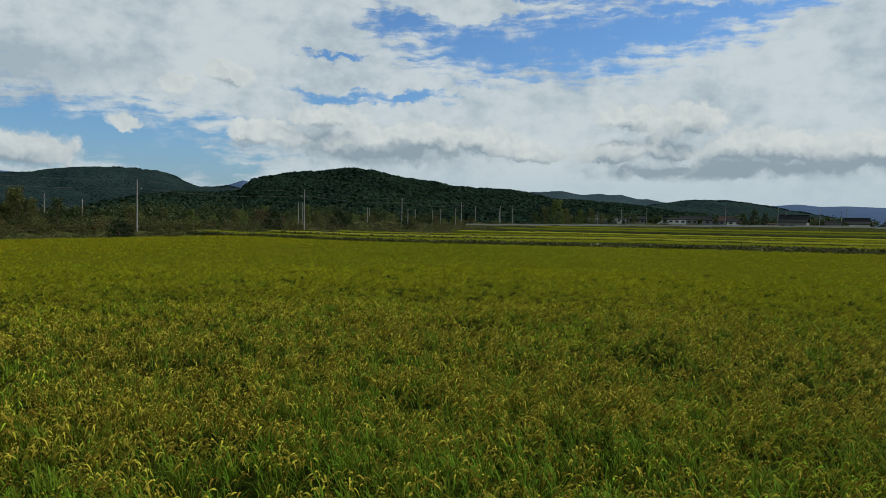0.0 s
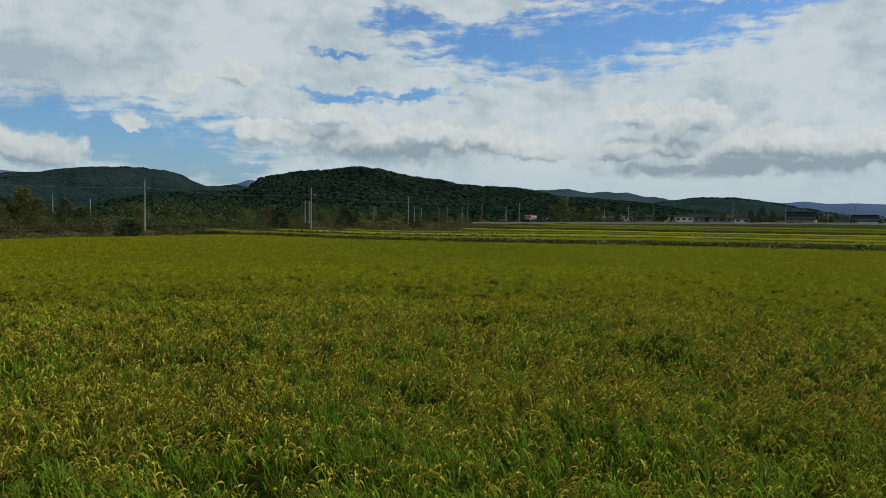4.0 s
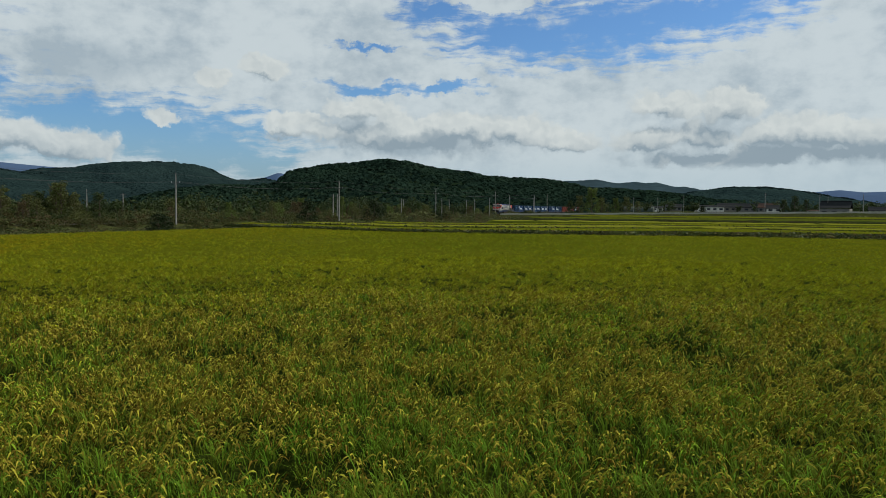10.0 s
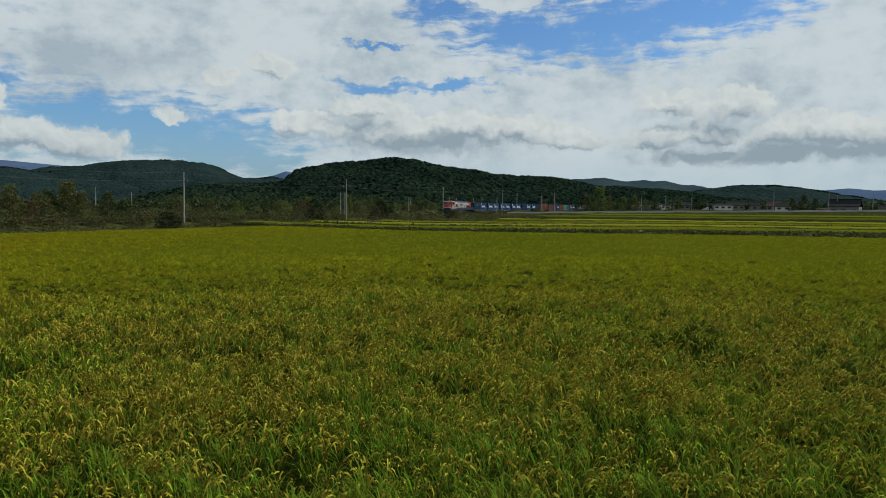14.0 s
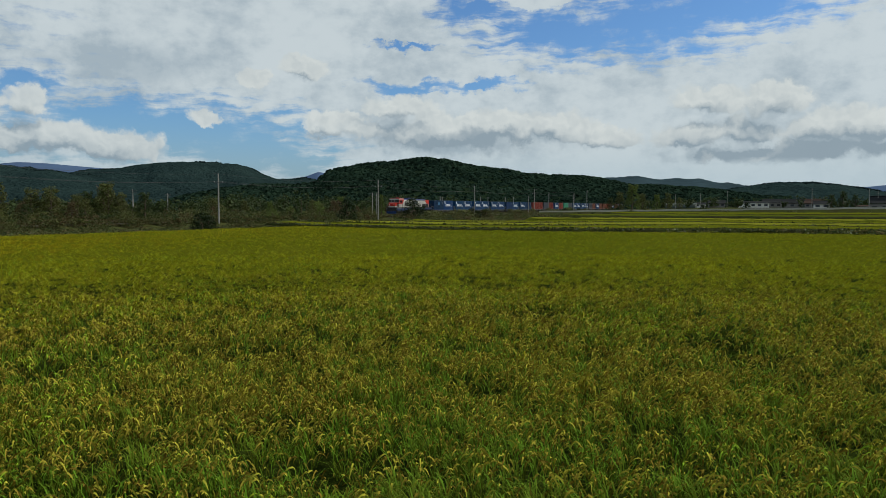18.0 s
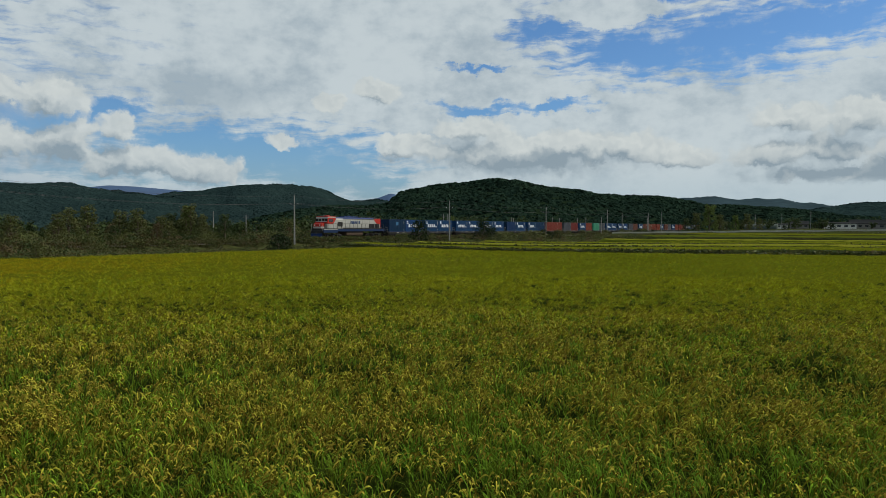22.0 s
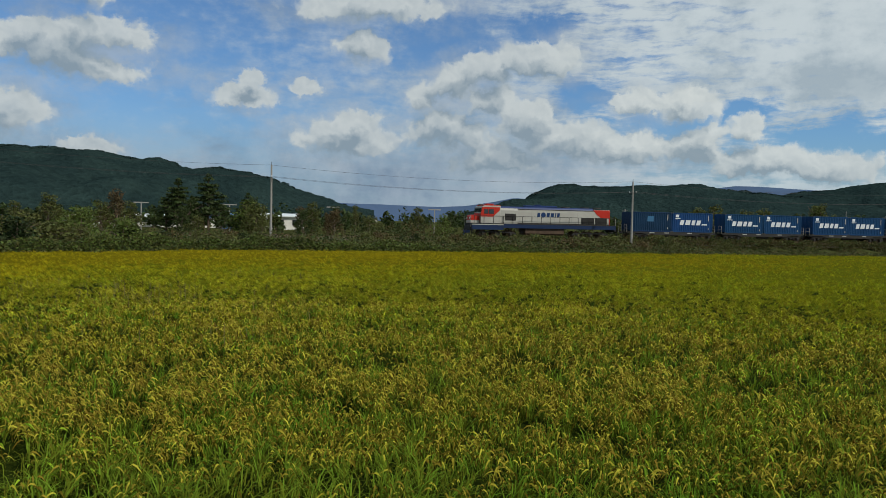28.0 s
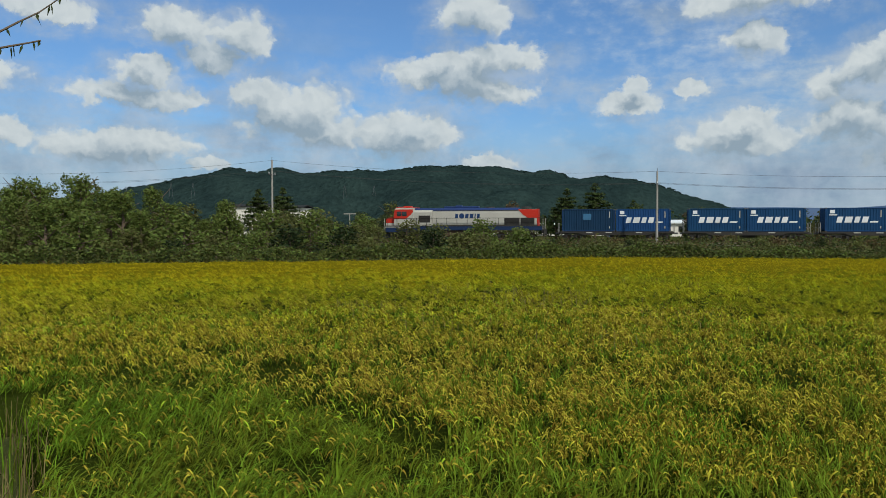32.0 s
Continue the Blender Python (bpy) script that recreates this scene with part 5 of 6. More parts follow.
def broad_tree(label, leafmat, height, spread, n, leaf, seed, lobes=12, category="tree", name="tree", low=0.22):
    rng = np.random.default_rng(seed)
    top = empty(name, label=label, category=category, group="trees and bushes by the railway")
    bm = bmesh.new()
    limbs(bm, rng, height, 0.028 * height + 0.02, spread * 0.8, 7)
    part("trunk", bm, BARK, top)
    cs, rs = [], []
    for i in range(lobes):
        a, k = i * 2.4, (i + 0.5) / lobes
        z = height * (low + (0.95 - low) * k)
        w = spread * math.sin(min(1.0, 0.25 + 1.0 * k) * math.pi * 0.92) ** 0.7
        cs.append((math.cos(a) * w * rng.uniform(0.35, 0.8), math.sin(a) * w * rng.uniform(0.35, 0.8), z))
        rs.append(spread * rng.uniform(0.9, 1.7) / lobes ** 0.5)
    v, f = leaf_quads(rng, cs, rs, n, leaf)
    v[:, 2] = np.maximum(v[:, 2], 0.02)
    from_arrays("crown", v, f, leafmat, top)
    return top


def pine_tree(label, height, seed):
    rng = np.random.default_rng(seed)
    top = empty("pine_tree", label=label, category="tree", group="trees and bushes by the railway")
    bm = bmesh.new()
    rod(bm, (0, 0, -0.3), (0.1, 0, height * 0.95), 0.16, 0.03, n=8)
    vs = []
    for i in range(9):
        z, k = height * (0.25 + 0.07 * i), 1 - i / 11
        for j in range(4):
            a = i * 1.1 + j * 1.571 + rng.uniform(-0.3, 0.3)
            e = (math.cos(a) * height * 0.36 * k, math.sin(a) * height * 0.36 * k, z + rng.uniform(0, 0.25))
            rod(bm, (0.05, 0, z - 0.1), e, 0.045, 0.012, n=5)
            c = [(e[0] * f, e[1] * f, e[2] + 0.08) for f in (0.45, 0.75, 1.0)]
            vs.append(leaf_quads(rng, c, [0.75 * k + 0.25] * 3, 66, 0.2, squash=0.35, hollow=0.1))
    part("trunk", bm, BARK, top)
    vs.append(leaf_quads(rng, [(0.1, 0, height * 0.93), (0.1, 0, height)], [0.5, 0.35], 80, 0.2, squash=0.7))
    v, f = gather(vs)
    from_arrays("crown", v, f, LEAF_DARK, top)
    return top


GREEN = {
    "bush": (broad_tree("rounded olive-green bush beside the railway", LEAF, 2.0, 1.35, 950, 0.092, 1, 16, "bush", "bush", 0.12), 2.0),
    "dark": (broad_tree("dense dark green bush at the field edge", LEAF_DEEP, 2.0, 1.3, 1000, 0.090, 2, 16, "bush", "bush", 0.1), 2.0),
    "fresh": (broad_tree("bright green leafy bush by the embankment", LEAF_GREEN, 2.4, 1.6, 1150, 0.102, 3, 18, "bush", "bush", 0.12), 2.4),
    "low": (broad_tree("low sprawling weedy shrub on the bank", LEAF, 1.0, 1.3, 600, 0.10, 4, 12, "bush", "shrub", 0.1), 1.0),
    "rustbush": (broad_tree("low reddish-brown shrub on the bank", LEAF_RUST, 1.1, 1.3, 550, 0.10, 5, 12, "bush", "shrub", 0.1), 1.1),
    "tree": (broad_tree("broadleaf tree with dense green crown", LEAF, 6.0, 2.4, 1700, 0.16, 6, 30, low=0.05), 6.0),
    "green": (broad_tree("leafy green willow-like tree by the field", LEAF_GREEN, 6.5, 2.6, 3000, 0.135, 7, 40, low=0.06), 6.5),
    "rust": (broad_tree("tree with reddish-brown autumn leaves", LEAF_RUST, 5.5, 2.1, 1300, 0.155, 8, 24, low=0.06), 5.5),
    "darktree": (broad_tree("dark green tree behind the railway", LEAF_DARK, 6.0, 2.3, 1600, 0.16, 9, 28, low=0.05), 6.0),
    "pine": (pine_tree("dark green pine with layered branches", 7.0, 10), 7.0),
}
USED = set()


def plant(kind, x, y, height, turn=0.0, widen=1.0):
    ob, h = GREEN[kind]
    m = pose(x, y, float(ground_z(x, y)) - 0.03, 0, 0, turn)
    k = height / h
    if kind in USED:
        ob = copy_thing(ob, m)
    else:
        USED.add(kind)
        ob.matrix_basis = m
    ob.scale = (k * widen, k * widen, k)
    return ob


def plant_sq(kind, s, q, top, turn=0.0, widen=1.0):
    p = sq(s, q)
    plant(kind, p.x, p.y, top - float(ground_z(p.x, p.y)), turn, widen)


def greenery():
    rng = np.random.default_rng(77)
    # single trees and bushes that stand out
    for kind, s, q, top, widen in [
            ("green", -60.7, 68, 7.9, 1.1), ("green", -64, 67, 7.6, 1.1), ("green", -56.2, 68, 8.8, 1.0), ("green", -52.5, 68, 7.3, 1.1), ("tree", -58.5, 72, 8.4, 1.0), ("green", -49.5, 66, 6.9, 1.2), ("green", -45.4, 68, 5.8, 1.3), ("green", -38.4, 67, 5.9, 1.2), ("tree", -42, 66, 5.4, 1.3), ("fresh", -30, 68, 4.7, 1.2), ("fresh", -34, 67, 4.6, 1.2),
            ("tree", -41.3, 72, 5.0, 1.2), ("fresh", -38, 66, 4.4, 1.1), ("bush", -35, 70, 4.3, 1.2), ("bush", -32, 74, 4.6, 1.2), ("fresh", -27.7, 76, 4.2, 1.2), ("bush", -22, 74, 3.6, 1.3), ("fresh", -14.3, 74, 3.8, 1.15),
            ("bush", -18.5, 72, 3.2, 1.3), ("bush", -26, 70, 3.3, 1.3), ("bush", -31, 66, 3.6, 1.2), ("green", -51, 62, 6.0, 1.1), ("green", -46, 64, 5.0, 1.1), ("green", -70, 60, 8.0, 1.0), ("green", -74, 56, 7.5, 1.1), ("green", -63, 68, 8.6, 1.0), ("green", -56.5, 60, 6.4, 1.1), ("fresh", -40, 62, 4.2, 1.2), ("fresh", -48, 58, 4.4, 1.2), ("fresh", -55, 54, 4.4, 1.2), ("green", -50, 72, 7.6, 1.0),
            ("pine", -58.4, 112, 8.9, 1.1), ("pine", -54.0, 112, 9.1, 1.1), ("pine", -56.5, 115, 7.6, 1.2), ("pine", -4.8, 110, 9.0, 1.15), ("pine", -8.9, 110, 8.3, 1.15), ("pine", 0.5, 110, 6.6, 1.1), ("darktree", -10.5, 112, 6.0, 1.1), ("darktree", -7, 108, 5.6, 1.1),
            ("darktree", 1.2, 112, 6.4, 0.9), ("rust", -16.8, 110, 6.8, 1.0), ("tree", -24.2, 107, 5.9, 1.15), ("tree", -33.8, 105, 6.7, 1.0), ("rust", -31.1, 105, 4.7, 0.9), ("tree", 9.3, 110, 5.7, 1.0), ("darktree", 13, 112, 5.4, 0.9),
            ("tree", 73.8, 108, 6.9, 1.2), ("tree", 78.5, 106, 6.2, 1.2), ("tree", 66.4, 104, 5.5, 1.2), ("green", 91.9, 106, 7.3, 0.8), ("tree", 84.7, 104, 5.4, 1.1), ("tree", 69.5, 106, 6.3, 1.2),
            ("dark", 76.0, 70, 2.5, 1.3), ("dark", 77.6, 70.6, 2.2, 1.3), ("dark", 127.1, 80, 4.7, 0.95), ("bush", 118.5, 78, 2.2, 1.1), ("dark", 121.5, 79, 2.0, 1.1), ("dark", 158.5, 82, 5.2, 0.9), ("dark", 161, 81, 3.4, 1.0), ("bush", 133, 81, 1.9, 1.1), ("low", 164, 80, 1.9, 1.2),
            ("tree", 86.3, 112, 5.0, 1.0), ("tree", 96.4, 112, 7.2, 0.7), ("green", 131, 102, 4.6, 0.9), ("green", 159, 102, 6.0, 0.9), ("green", 186, 106, 6.9, 0.6), ("green", 191, 106, 5.4, 0.7),
            ("tree", 16, 113, 5.6, 0.5), ("tree", 25.4, 112, 5.4, 0.9), ("darktree", 29.5, 108, 5.0, 0.9), ("rust", 11, 104, 4.2, 0.8),
            ("low", 34, 72, 1.9, 1.3), ("low", 40, 78, 2.0, 1.3), ("bush", 52, 74, 1.6, 1.4), ("tree", 90.6, 104, 7.5, 1.0), ("darktree", 88.5, 106, 6.0, 1.1), ("tree", 80, 104, 6.4, 1.2)]:
        plant_sq(kind, s, q, top, rng.uniform(0, 360), widen)
    # the belt on the near bank
    for i in range(65):
        s = rng.uniform(-85, -8)
        q = rng.uniform(66 + 0.49 * min(0, s + 5) * 0.9, 85)
        plant_sq(rng.choice(["bush", "bush", "fresh", "dark", "low"]), s, q, rng.uniform(1.6, 3.2), rng.uniform(0, 360), rng.uniform(1.0, 1.4))
    for i in range(45):
        s = rng.uniform(166, 330)
        plant_sq(rng.choice(["dark", "bush", "dark", "low"]), s, rng.uniform(83, 86.5), float(rng.uniform(1.8, 3.0)), rng.uniform(0, 360), rng.uniform(1.1, 1.8))
    for i in range(60):
        s = rng.uniform(-8, 46)
        q = rng.uniform(66, 86)
        plant_sq(rng.choice(["low", "low", "bush", "rustbush", "dark"]), s, q, float(rng.uniform(1.3, 2.0)), rng.uniform(0, 360), rng.uniform(0.9, 1.5))
    for i in range(26):
        s = rng.uniform(-85, -38)
        q = rng.uniform(60 + 0.49 * min(0, s + 5), 82)
        plant_sq(rng.choice(["green", "green", "tree", "fresh"]), s, q, float(np.interp(s, [-85, -60, -38], [7.6, 7.0, 4.2])) * rng.uniform(0.75, 1.08), rng.uniform(0, 360), rng.uniform(1.0, 1.4))
    for i in range(170):
        s = rng.uniform(-110, 340)
        q = 96 + 30 * rng.random() ** 1.5
        tall = 4.8 if s < 12 else (3.6 if s < 58 else (5.2 if s < 110 else 4.4))
        plant_sq(rng.choice(["bush", "tree", "darktree", "rust", "fresh", "tree", "darktree"]), s, q, rng.uniform(0.65, 1.15) * tall, rng.uniform(0, 360), rng.uniform(0.9, 1.3))
    for i in range(26):
        p = polar(-3 - 27 * rng.random() ** 1.3, rng.uniform(214, 223))
        plant(rng.choice(["dark", "bush", "low"]), p.x, p.y, rng.uniform(0.7, 1.9), rng.uniform(0, 360), rng.uniform(1.0, 1.7))
    for b, r, kind, h in [(-6.9, 330, "darktree", 6.5), (-7.6, 326, "tree", 8.5), (-8.5, 325, "green", 11.5), (-9.2, 330, "tree", 7.5), (-10.2, 330, "green", 7.0), (-11.0, 332, "tree", 7.5), (-11.8, 335, "tree", 5.5),
                          (-22.3, 360, "darktree", 8.0), (-21.6, 362, "darktree", 6.5), (-23.0, 365, "darktree", 6.5), (-13.4, 300, "dark", 2.6), (-16.3, 300, "dark", 3.4), (-28.0, 290, "darktree", 4.0)]:
        p = polar(b, r)
        plant(kind, p.x, p.y, h, rng.uniform(0, 360), 1.0)


greenery()


def far_wood():
    """Trees too far off to tell apart, joined: at the foot of the near hill, round the village and across the flat."""
    rng = np.random.default_rng(78)
    spots = []
    for i in range(170):
        b, r = rng.uniform(-14, 24), rng.uniform(250, 390)
        p = polar(b, r)
        if p.x * ACROSS.x + p.y * ACROSS.y > 118:
            spots.append((p, rng.uniform(4.5, 8.5)))
    for i in range(130):
        spots.append((polar(rng.uniform(-34, -9), rng.uniform(372, 450)), rng.uniform(3.0, 6.5)))
    for i in range(190):
        spots.append((polar(rng.uniform(20, 118), rng.uniform(165, 330)), rng.uniform(3.2, 6.2)))
    for i in range(200):
        s = rng.uniform(-110, 340)
        p = sq(s, rng.uniform(112, 160))
        spots.append((p, rng.uniform(2.2, 4.6)))
    pieces, trunks = [], bmesh.new()
    for p, h in spots:
        z = float(ground_z(p.x, p.y))
        w = h * rng.uniform(0.32, 0.5)
        cs = [(p.x + rng.normal() * w * 0.45, p.y + rng.normal() * w * 0.45, z + h * f) for f in (0.3, 0.45, 0.55, 0.68, 0.82)]
        pieces.append(leaf_quads(rng, cs, [w * 0.7, w * 0.75, w * 0.7, w * 0.6, w * 0.42], 120, 0.44))
        rod(trunks, (p.x, p.y, z - 0.3), (p.x, p.y, z + h * 0.6), 0.12, 0.05, n=5)
    v, f = gather(pieces)
    tagged(from_arrays("distant_trees", v, f, LEAF_DARK), "distant dark green trees across the plain", "trees", kind="stuff")
    tagged(mesh_object("distant_trunks", trunks, BARK), "trunks of the distant trees", "trees", kind="stuff")


far_wood()


def thicket():
    """Undergrowth too tangled to count: behind the track, and on the rough ground between the higher fields and the track."""
    rng = np.random.default_rng(79)
    spots = [(sq(rng.uniform(14, 165), rng.uniform(95, 103)), rng.uniform(1.2, 2.4)) for i in range(130)]
    spots += [(sq(rng.uniform(140, 300), rng.uniform(56, 86)), rng.uniform(1.2, 2.5)) for i in range(110)]
    spots += [(sq(rng.uniform(-8, 150), rng.uniform(85.6, 87.4)), rng.uniform(0.5, 0.9)) for i in range(70)]
    pieces, kinds = [], []
    for p, h in spots:
        z = float(ground_z(p.x, p.y))
        w = h * rng.uniform(0.7, 1.2)
        cs = [(p.x + rng.normal() * w * 0.5, p.y + rng.normal() * w * 0.5, z + h * f) for f in (0.15, 0.3, 0.45, 0.55, 0.75)]
        pieces.append(leaf_quads(rng, cs, [w * 0.5, w * 0.55, w * 0.5, w * 0.42, w * 0.3], 230, 0.13))
        kinds.append(np.full(230, rng.choice(3, p=[0.45, 0.35, 0.20])))
    v, f = gather(pieces)
    tagged(from_arrays("thicket", v, f, [LEAF, LEAF_DARK, LEAF_RUST], index=np.concatenate(kinds)), "tangled olive and brown undergrowth along the railway", "undergrowth", kind="stuff")


thicket()


def weeds():
    """Vines and weeds over the bank, a low hedge of vines along the paddy, dry grass between."""
    rng = np.random.default_rng(5)
    n = 130000
    band = rng.random(n)
    s = np.where(band < 0.48, rng.uniform(-95, 45, n), np.where(band < 0.85, rng.uniform(45, 150, n), rng.uniform(150, 300, n)))
    edge = np.where(s > -5, 62.4 + 1.2 * np.sin(s * 0.05), 59.9 + 0.49 * (s + 5))
    q = edge + 1.0 + rng.uniform(0, 1, n) * (87.5 - edge - 1.0)
    q = np.where((s > 45) & (rng.random(n) < 0.6), rng.uniform(84.6, 87.6, n), q)
    x, y = ALONG.x * s + ACROSS.x * q, ALONG.y * s + ACROSS.y * q
    lump = 0.5 + 0.5 * field_noise(x, y, 5.0, 21)
    lump = np.clip(lump + 0.25 * field_noise(x, y, 1.6, 22), 0, 1.2)
    tall = (0.15 + 0.85 * lump) + (0.10 + 0.45 * lump) * smooth(70, 82, q) * (1 - smooth(35, 75, s))
    flat = smooth(50, 90, s)
    tall = tall * (1 - flat * np.where(q < 84.6, 0.45, 0.0))
    z = ground_z(x, y) + rng.random(n) ** 0.6 * tall
    c = np.stack([x, y, z], -1)
    d = rng.normal(size=(n, 3))
    a = rng.normal(size=(n, 3)) * (1, 1, 0.5)
    a /= np.linalg.norm(a, axis=1)[:, None]
    b = np.cross(a, d)
    b /= np.linalg.norm(b, axis=1)[:, None]
    k = rng.uniform(0.06, 0.16, n)[:, None]
    v = np.stack([c - a * k, c - b * k * 0.6, c + a * k, c + b * k * 0.6], 1).reshape(-1, 3)
    tagged(from_arrays("weeds", v, np.arange(n * 4).reshape(n, 4), [LEAF_DARK, LEAF, LEAF_RUST], index=np.digitize(rng.random(n) + 0.25 * field_noise(x, y, 8, 23), [0.40, 0.80])), "tangled vines and weeds on the bank", "weeds", kind="stuff")
    # hedge of vines
    n = 60000
    s = rng.uniform(-95, 40, n)
    edge = np.where(s > -5, 62.4 + 1.2 * np.sin(s * 0.05), 59.9 + 0.49 * (s + 5))
    high = (1.45 + 0.2 * np.sin(s * 0.6) + 0.2 * np.sin(s * 1.7)) * (1 - 0.6 * smooth(-5, 40, s))
    u = rng.uniform(0, math.pi, n)
    q = edge + 1.7 + 1.1 * np.cos(u) * rng.uniform(0.7, 1, n)
    z = 0.2 + high * np.sin(u) ** 0.6 * rng.uniform(0.75, 1.05, n)
    c = np.stack([ALONG.x * s + ACROSS.x * q, ALONG.y * s + ACROSS.y * q, z], -1)
    a = rng.normal(size=(n, 3)) * (1, 1, 0.5)
    a /= np.linalg.norm(a, axis=1)[:, None]
    b = np.cross(a, rng.normal(size=(n, 3)))
    b /= np.linalg.norm(b, axis=1)[:, None]
    k = rng.uniform(0.06, 0.14, n)[:, None]
    v = np.stack([c - a * k, c - b * k * 0.65, c + a * k, c + b * k * 0.65], 1).reshape(-1, 3)
    tagged(from_arrays("vine_hedge", v, np.arange(n * 4).reshape(n, 4), [LEAF_DARK, LEAF, LEAF_GREEN], index=np.digitize(rng.random(n), [0.18, 0.48])), "low hedge of dark green vines along the paddy", "hedge", kind="stuff")
    # dry grass on the verge
    n = 16000
    s = rng.uniform(-20, 300, n)
    edge = 61.6 + 1.2 * np.sin(s * 0.05)
    q = edge + rng.uniform(0, 2.2, n)
    keep = rng.random(n) < 0.5 + 0.5 * np.sin(s * 0.05 - 0.6)
    s, q = s[keep], q[keep]
    n = len(s)
    x, y = ALONG.x * s + ACROSS.x * q, ALONG.y * s + ACROSS.y * q
    base = np.stack([x, y, ground_z(x, y)], -1)
    v, f = ribbons(base, rng.uniform(0, 6.28, n), rng.uniform(0.1, 0.5, n), rng.uniform(0.25, 0.65, n), rng.uniform(0, 0.25, n), rng.uniform(0.02, 0.05, n), 2)
    tagged(from_arrays("dry_grass", v, f, DRY), "pale brown dry grass on the paddy's verge", "grass", kind="stuff")
    # dry grass on the shoulder of the railway bank
    n = 9000
    s, q = rng.uniform(35, 180, n), rng.uniform(85.4, 87.8, n)
    x, y = ALONG.x * s + ACROSS.x * q, ALONG.y * s + ACROSS.y * q
    base = np.stack([x, y, ground_z(x, y)], -1)
    v, f = ribbons(base, rng.uniform(0, 6.28, n), rng.uniform(0.1, 0.5, n), rng.uniform(0.3, 0.75, n), rng.uniform(0, 0.25, n), rng.uniform(0.03, 0.07, n), 2)
    tagged(from_arrays("dry_grass", v, f, [DRY, LEAF_RUST], index=np.repeat(rng.random(n) < 0.4, 2)), "dry brown grass on the shoulder of the bank", "grass", kind="stuff")
    # verge by the camera
    n = 2600
    b, r = np.radians(rng.uniform(108, 128, n)), rng.uniform(3.0, 13.5, n)
    ok = (np.degrees(b) > 112.9 + rng.normal(0, 0.7, n))
    b, r = b[ok], r[ok]
    n = len(r)
    x, y = -np.sin(b) * r, np.cos(b) * r
    base = np.stack([x, y, np.maximum(ground_z(x, y), 0.2)], -1)
    v, f = ribbons(base, rng.uniform(0, 6.28, n), rng.uniform(0.05, 0.3, n), rng.uniform(0.4, 0.95, n), rng.uniform(0, 0.25, n), rng.uniform(0.008, 0.016, n), 4)
    tagged(from_arrays("verge_grass", v, f, [DRY, RICE_LEAF], index=np.repeat(rng.random(n) < 0.45, 4)), "dry brown grass stalks on the bank", "grass", kind="stuff")


weeds()


# ---- the woods on the hills: many crowns, joined ----
def hill_wood(name, label, hill_name, count, size, mat, seed, quads, tall=0.9, first=0.0):
    rng = np.random.default_rng(seed)
    grid = SLOPES[hill_name]
    rows = first + (36.0 - first) * rng.random(count) ** 0.6
    cols = rng.uniform(0, grid.shape[1] - 1.001, count)
    i, j = rows.astype(int), cols.astype(int)
    u, w = (rows - i)[:, None], (cols - j)[:, None]
    c = (grid[i, j] * (1 - u) + grid[i + 1, j] * u) * (1 - w) + (grid[i, j + 1] * (1 - u) + grid[i + 1, j + 1] * u) * w
    rad = size * rng.uniform(0.55, 1.35, count)
    c[:, 2] -= rad * 0.5 * tall
    n = count * quads
    own = np.repeat(np.arange(count), quads)
    d = rng.normal(size=(n, 3))
    d[:, 2] = np.abs(d[:, 2])
    d /= np.linalg.norm(d, axis=1)[:, None]
    cc = c[own] + d * rad[own][:, None] * (1, 1, tall)
    a = np.cross(d, rng.normal(size=(n, 3)))
    a /= np.linalg.norm(a, axis=1)[:, None]
    e = np.cross(d, a)
    k = rad[own][:, None] * 0.62
    v = np.stack([cc - a * k, cc - e * k, cc + a * k, cc + e * k], 1).reshape(-1, 3)
    tagged(from_arrays(name, v, np.arange(n * 4).reshape(n, 4), mat), label, "forest", kind="stuff")


hill_wood("hill_wood", "dense dark forest crowns on the near hill", "hill_near", 11000, 2.1, FOREST_TOPS, 3, 8)
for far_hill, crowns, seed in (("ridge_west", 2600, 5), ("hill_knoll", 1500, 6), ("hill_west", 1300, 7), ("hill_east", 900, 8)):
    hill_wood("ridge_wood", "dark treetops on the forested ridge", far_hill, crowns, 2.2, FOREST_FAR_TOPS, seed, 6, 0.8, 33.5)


# ---- poles and wires along the railway ----
def utility_pole(height=8.9):
    top = empty("utility_pole", label="slim grey concrete utility pole with a crossarm", category="pole", group="poles along the railway")
    bm = bmesh.new()
    rod(bm, (0, 0, -0.5), (0, 0, height), 0.15, 0.09, n=12)
    part("mast", bm, CONCRETE, top)
    for z in (height - 1.55,):
        bm = bmesh.new()
        box(bm, (-0.05, -0.9, z), (0.05, 0.9, z + 0.09), 0.01)
        rod(bm, (0, 0.05, z - 0.5), (0, 0.6, z), 0.018, n=5)
        rod(bm, (0, -0.05, z - 0.5), (0, -0.6, z), 0.018, n=5)
        part("crossarm", bm, STEEL, top)
        for y in (-0.8, 0.8):
            bm = bmesh.new()
            rod(bm, (0, y, z + 0.09), (0, y, z + 0.28), 0.05, 0.035, n=8)
            part("insulator", bm, SIGN_WHITE, top, "pale ceramic insulator")
    bm = bmesh.new()
    rod(bm, (0, 0, height), (0, 0, height + 0.35), 0.03, 0.02, n=6)
    part("top_pin", bm, STEEL, top)
    return top


# place along the track, height of the top
POLES = [(-42.5, 11.25), (2.8, 9.1), (46.5, 8.75), (96.0, 8.7), (147.7, 9.4), (203.6, 9.4), (259.0, 9.8), (312.0, 9.6), (-90.0, 10.6)]


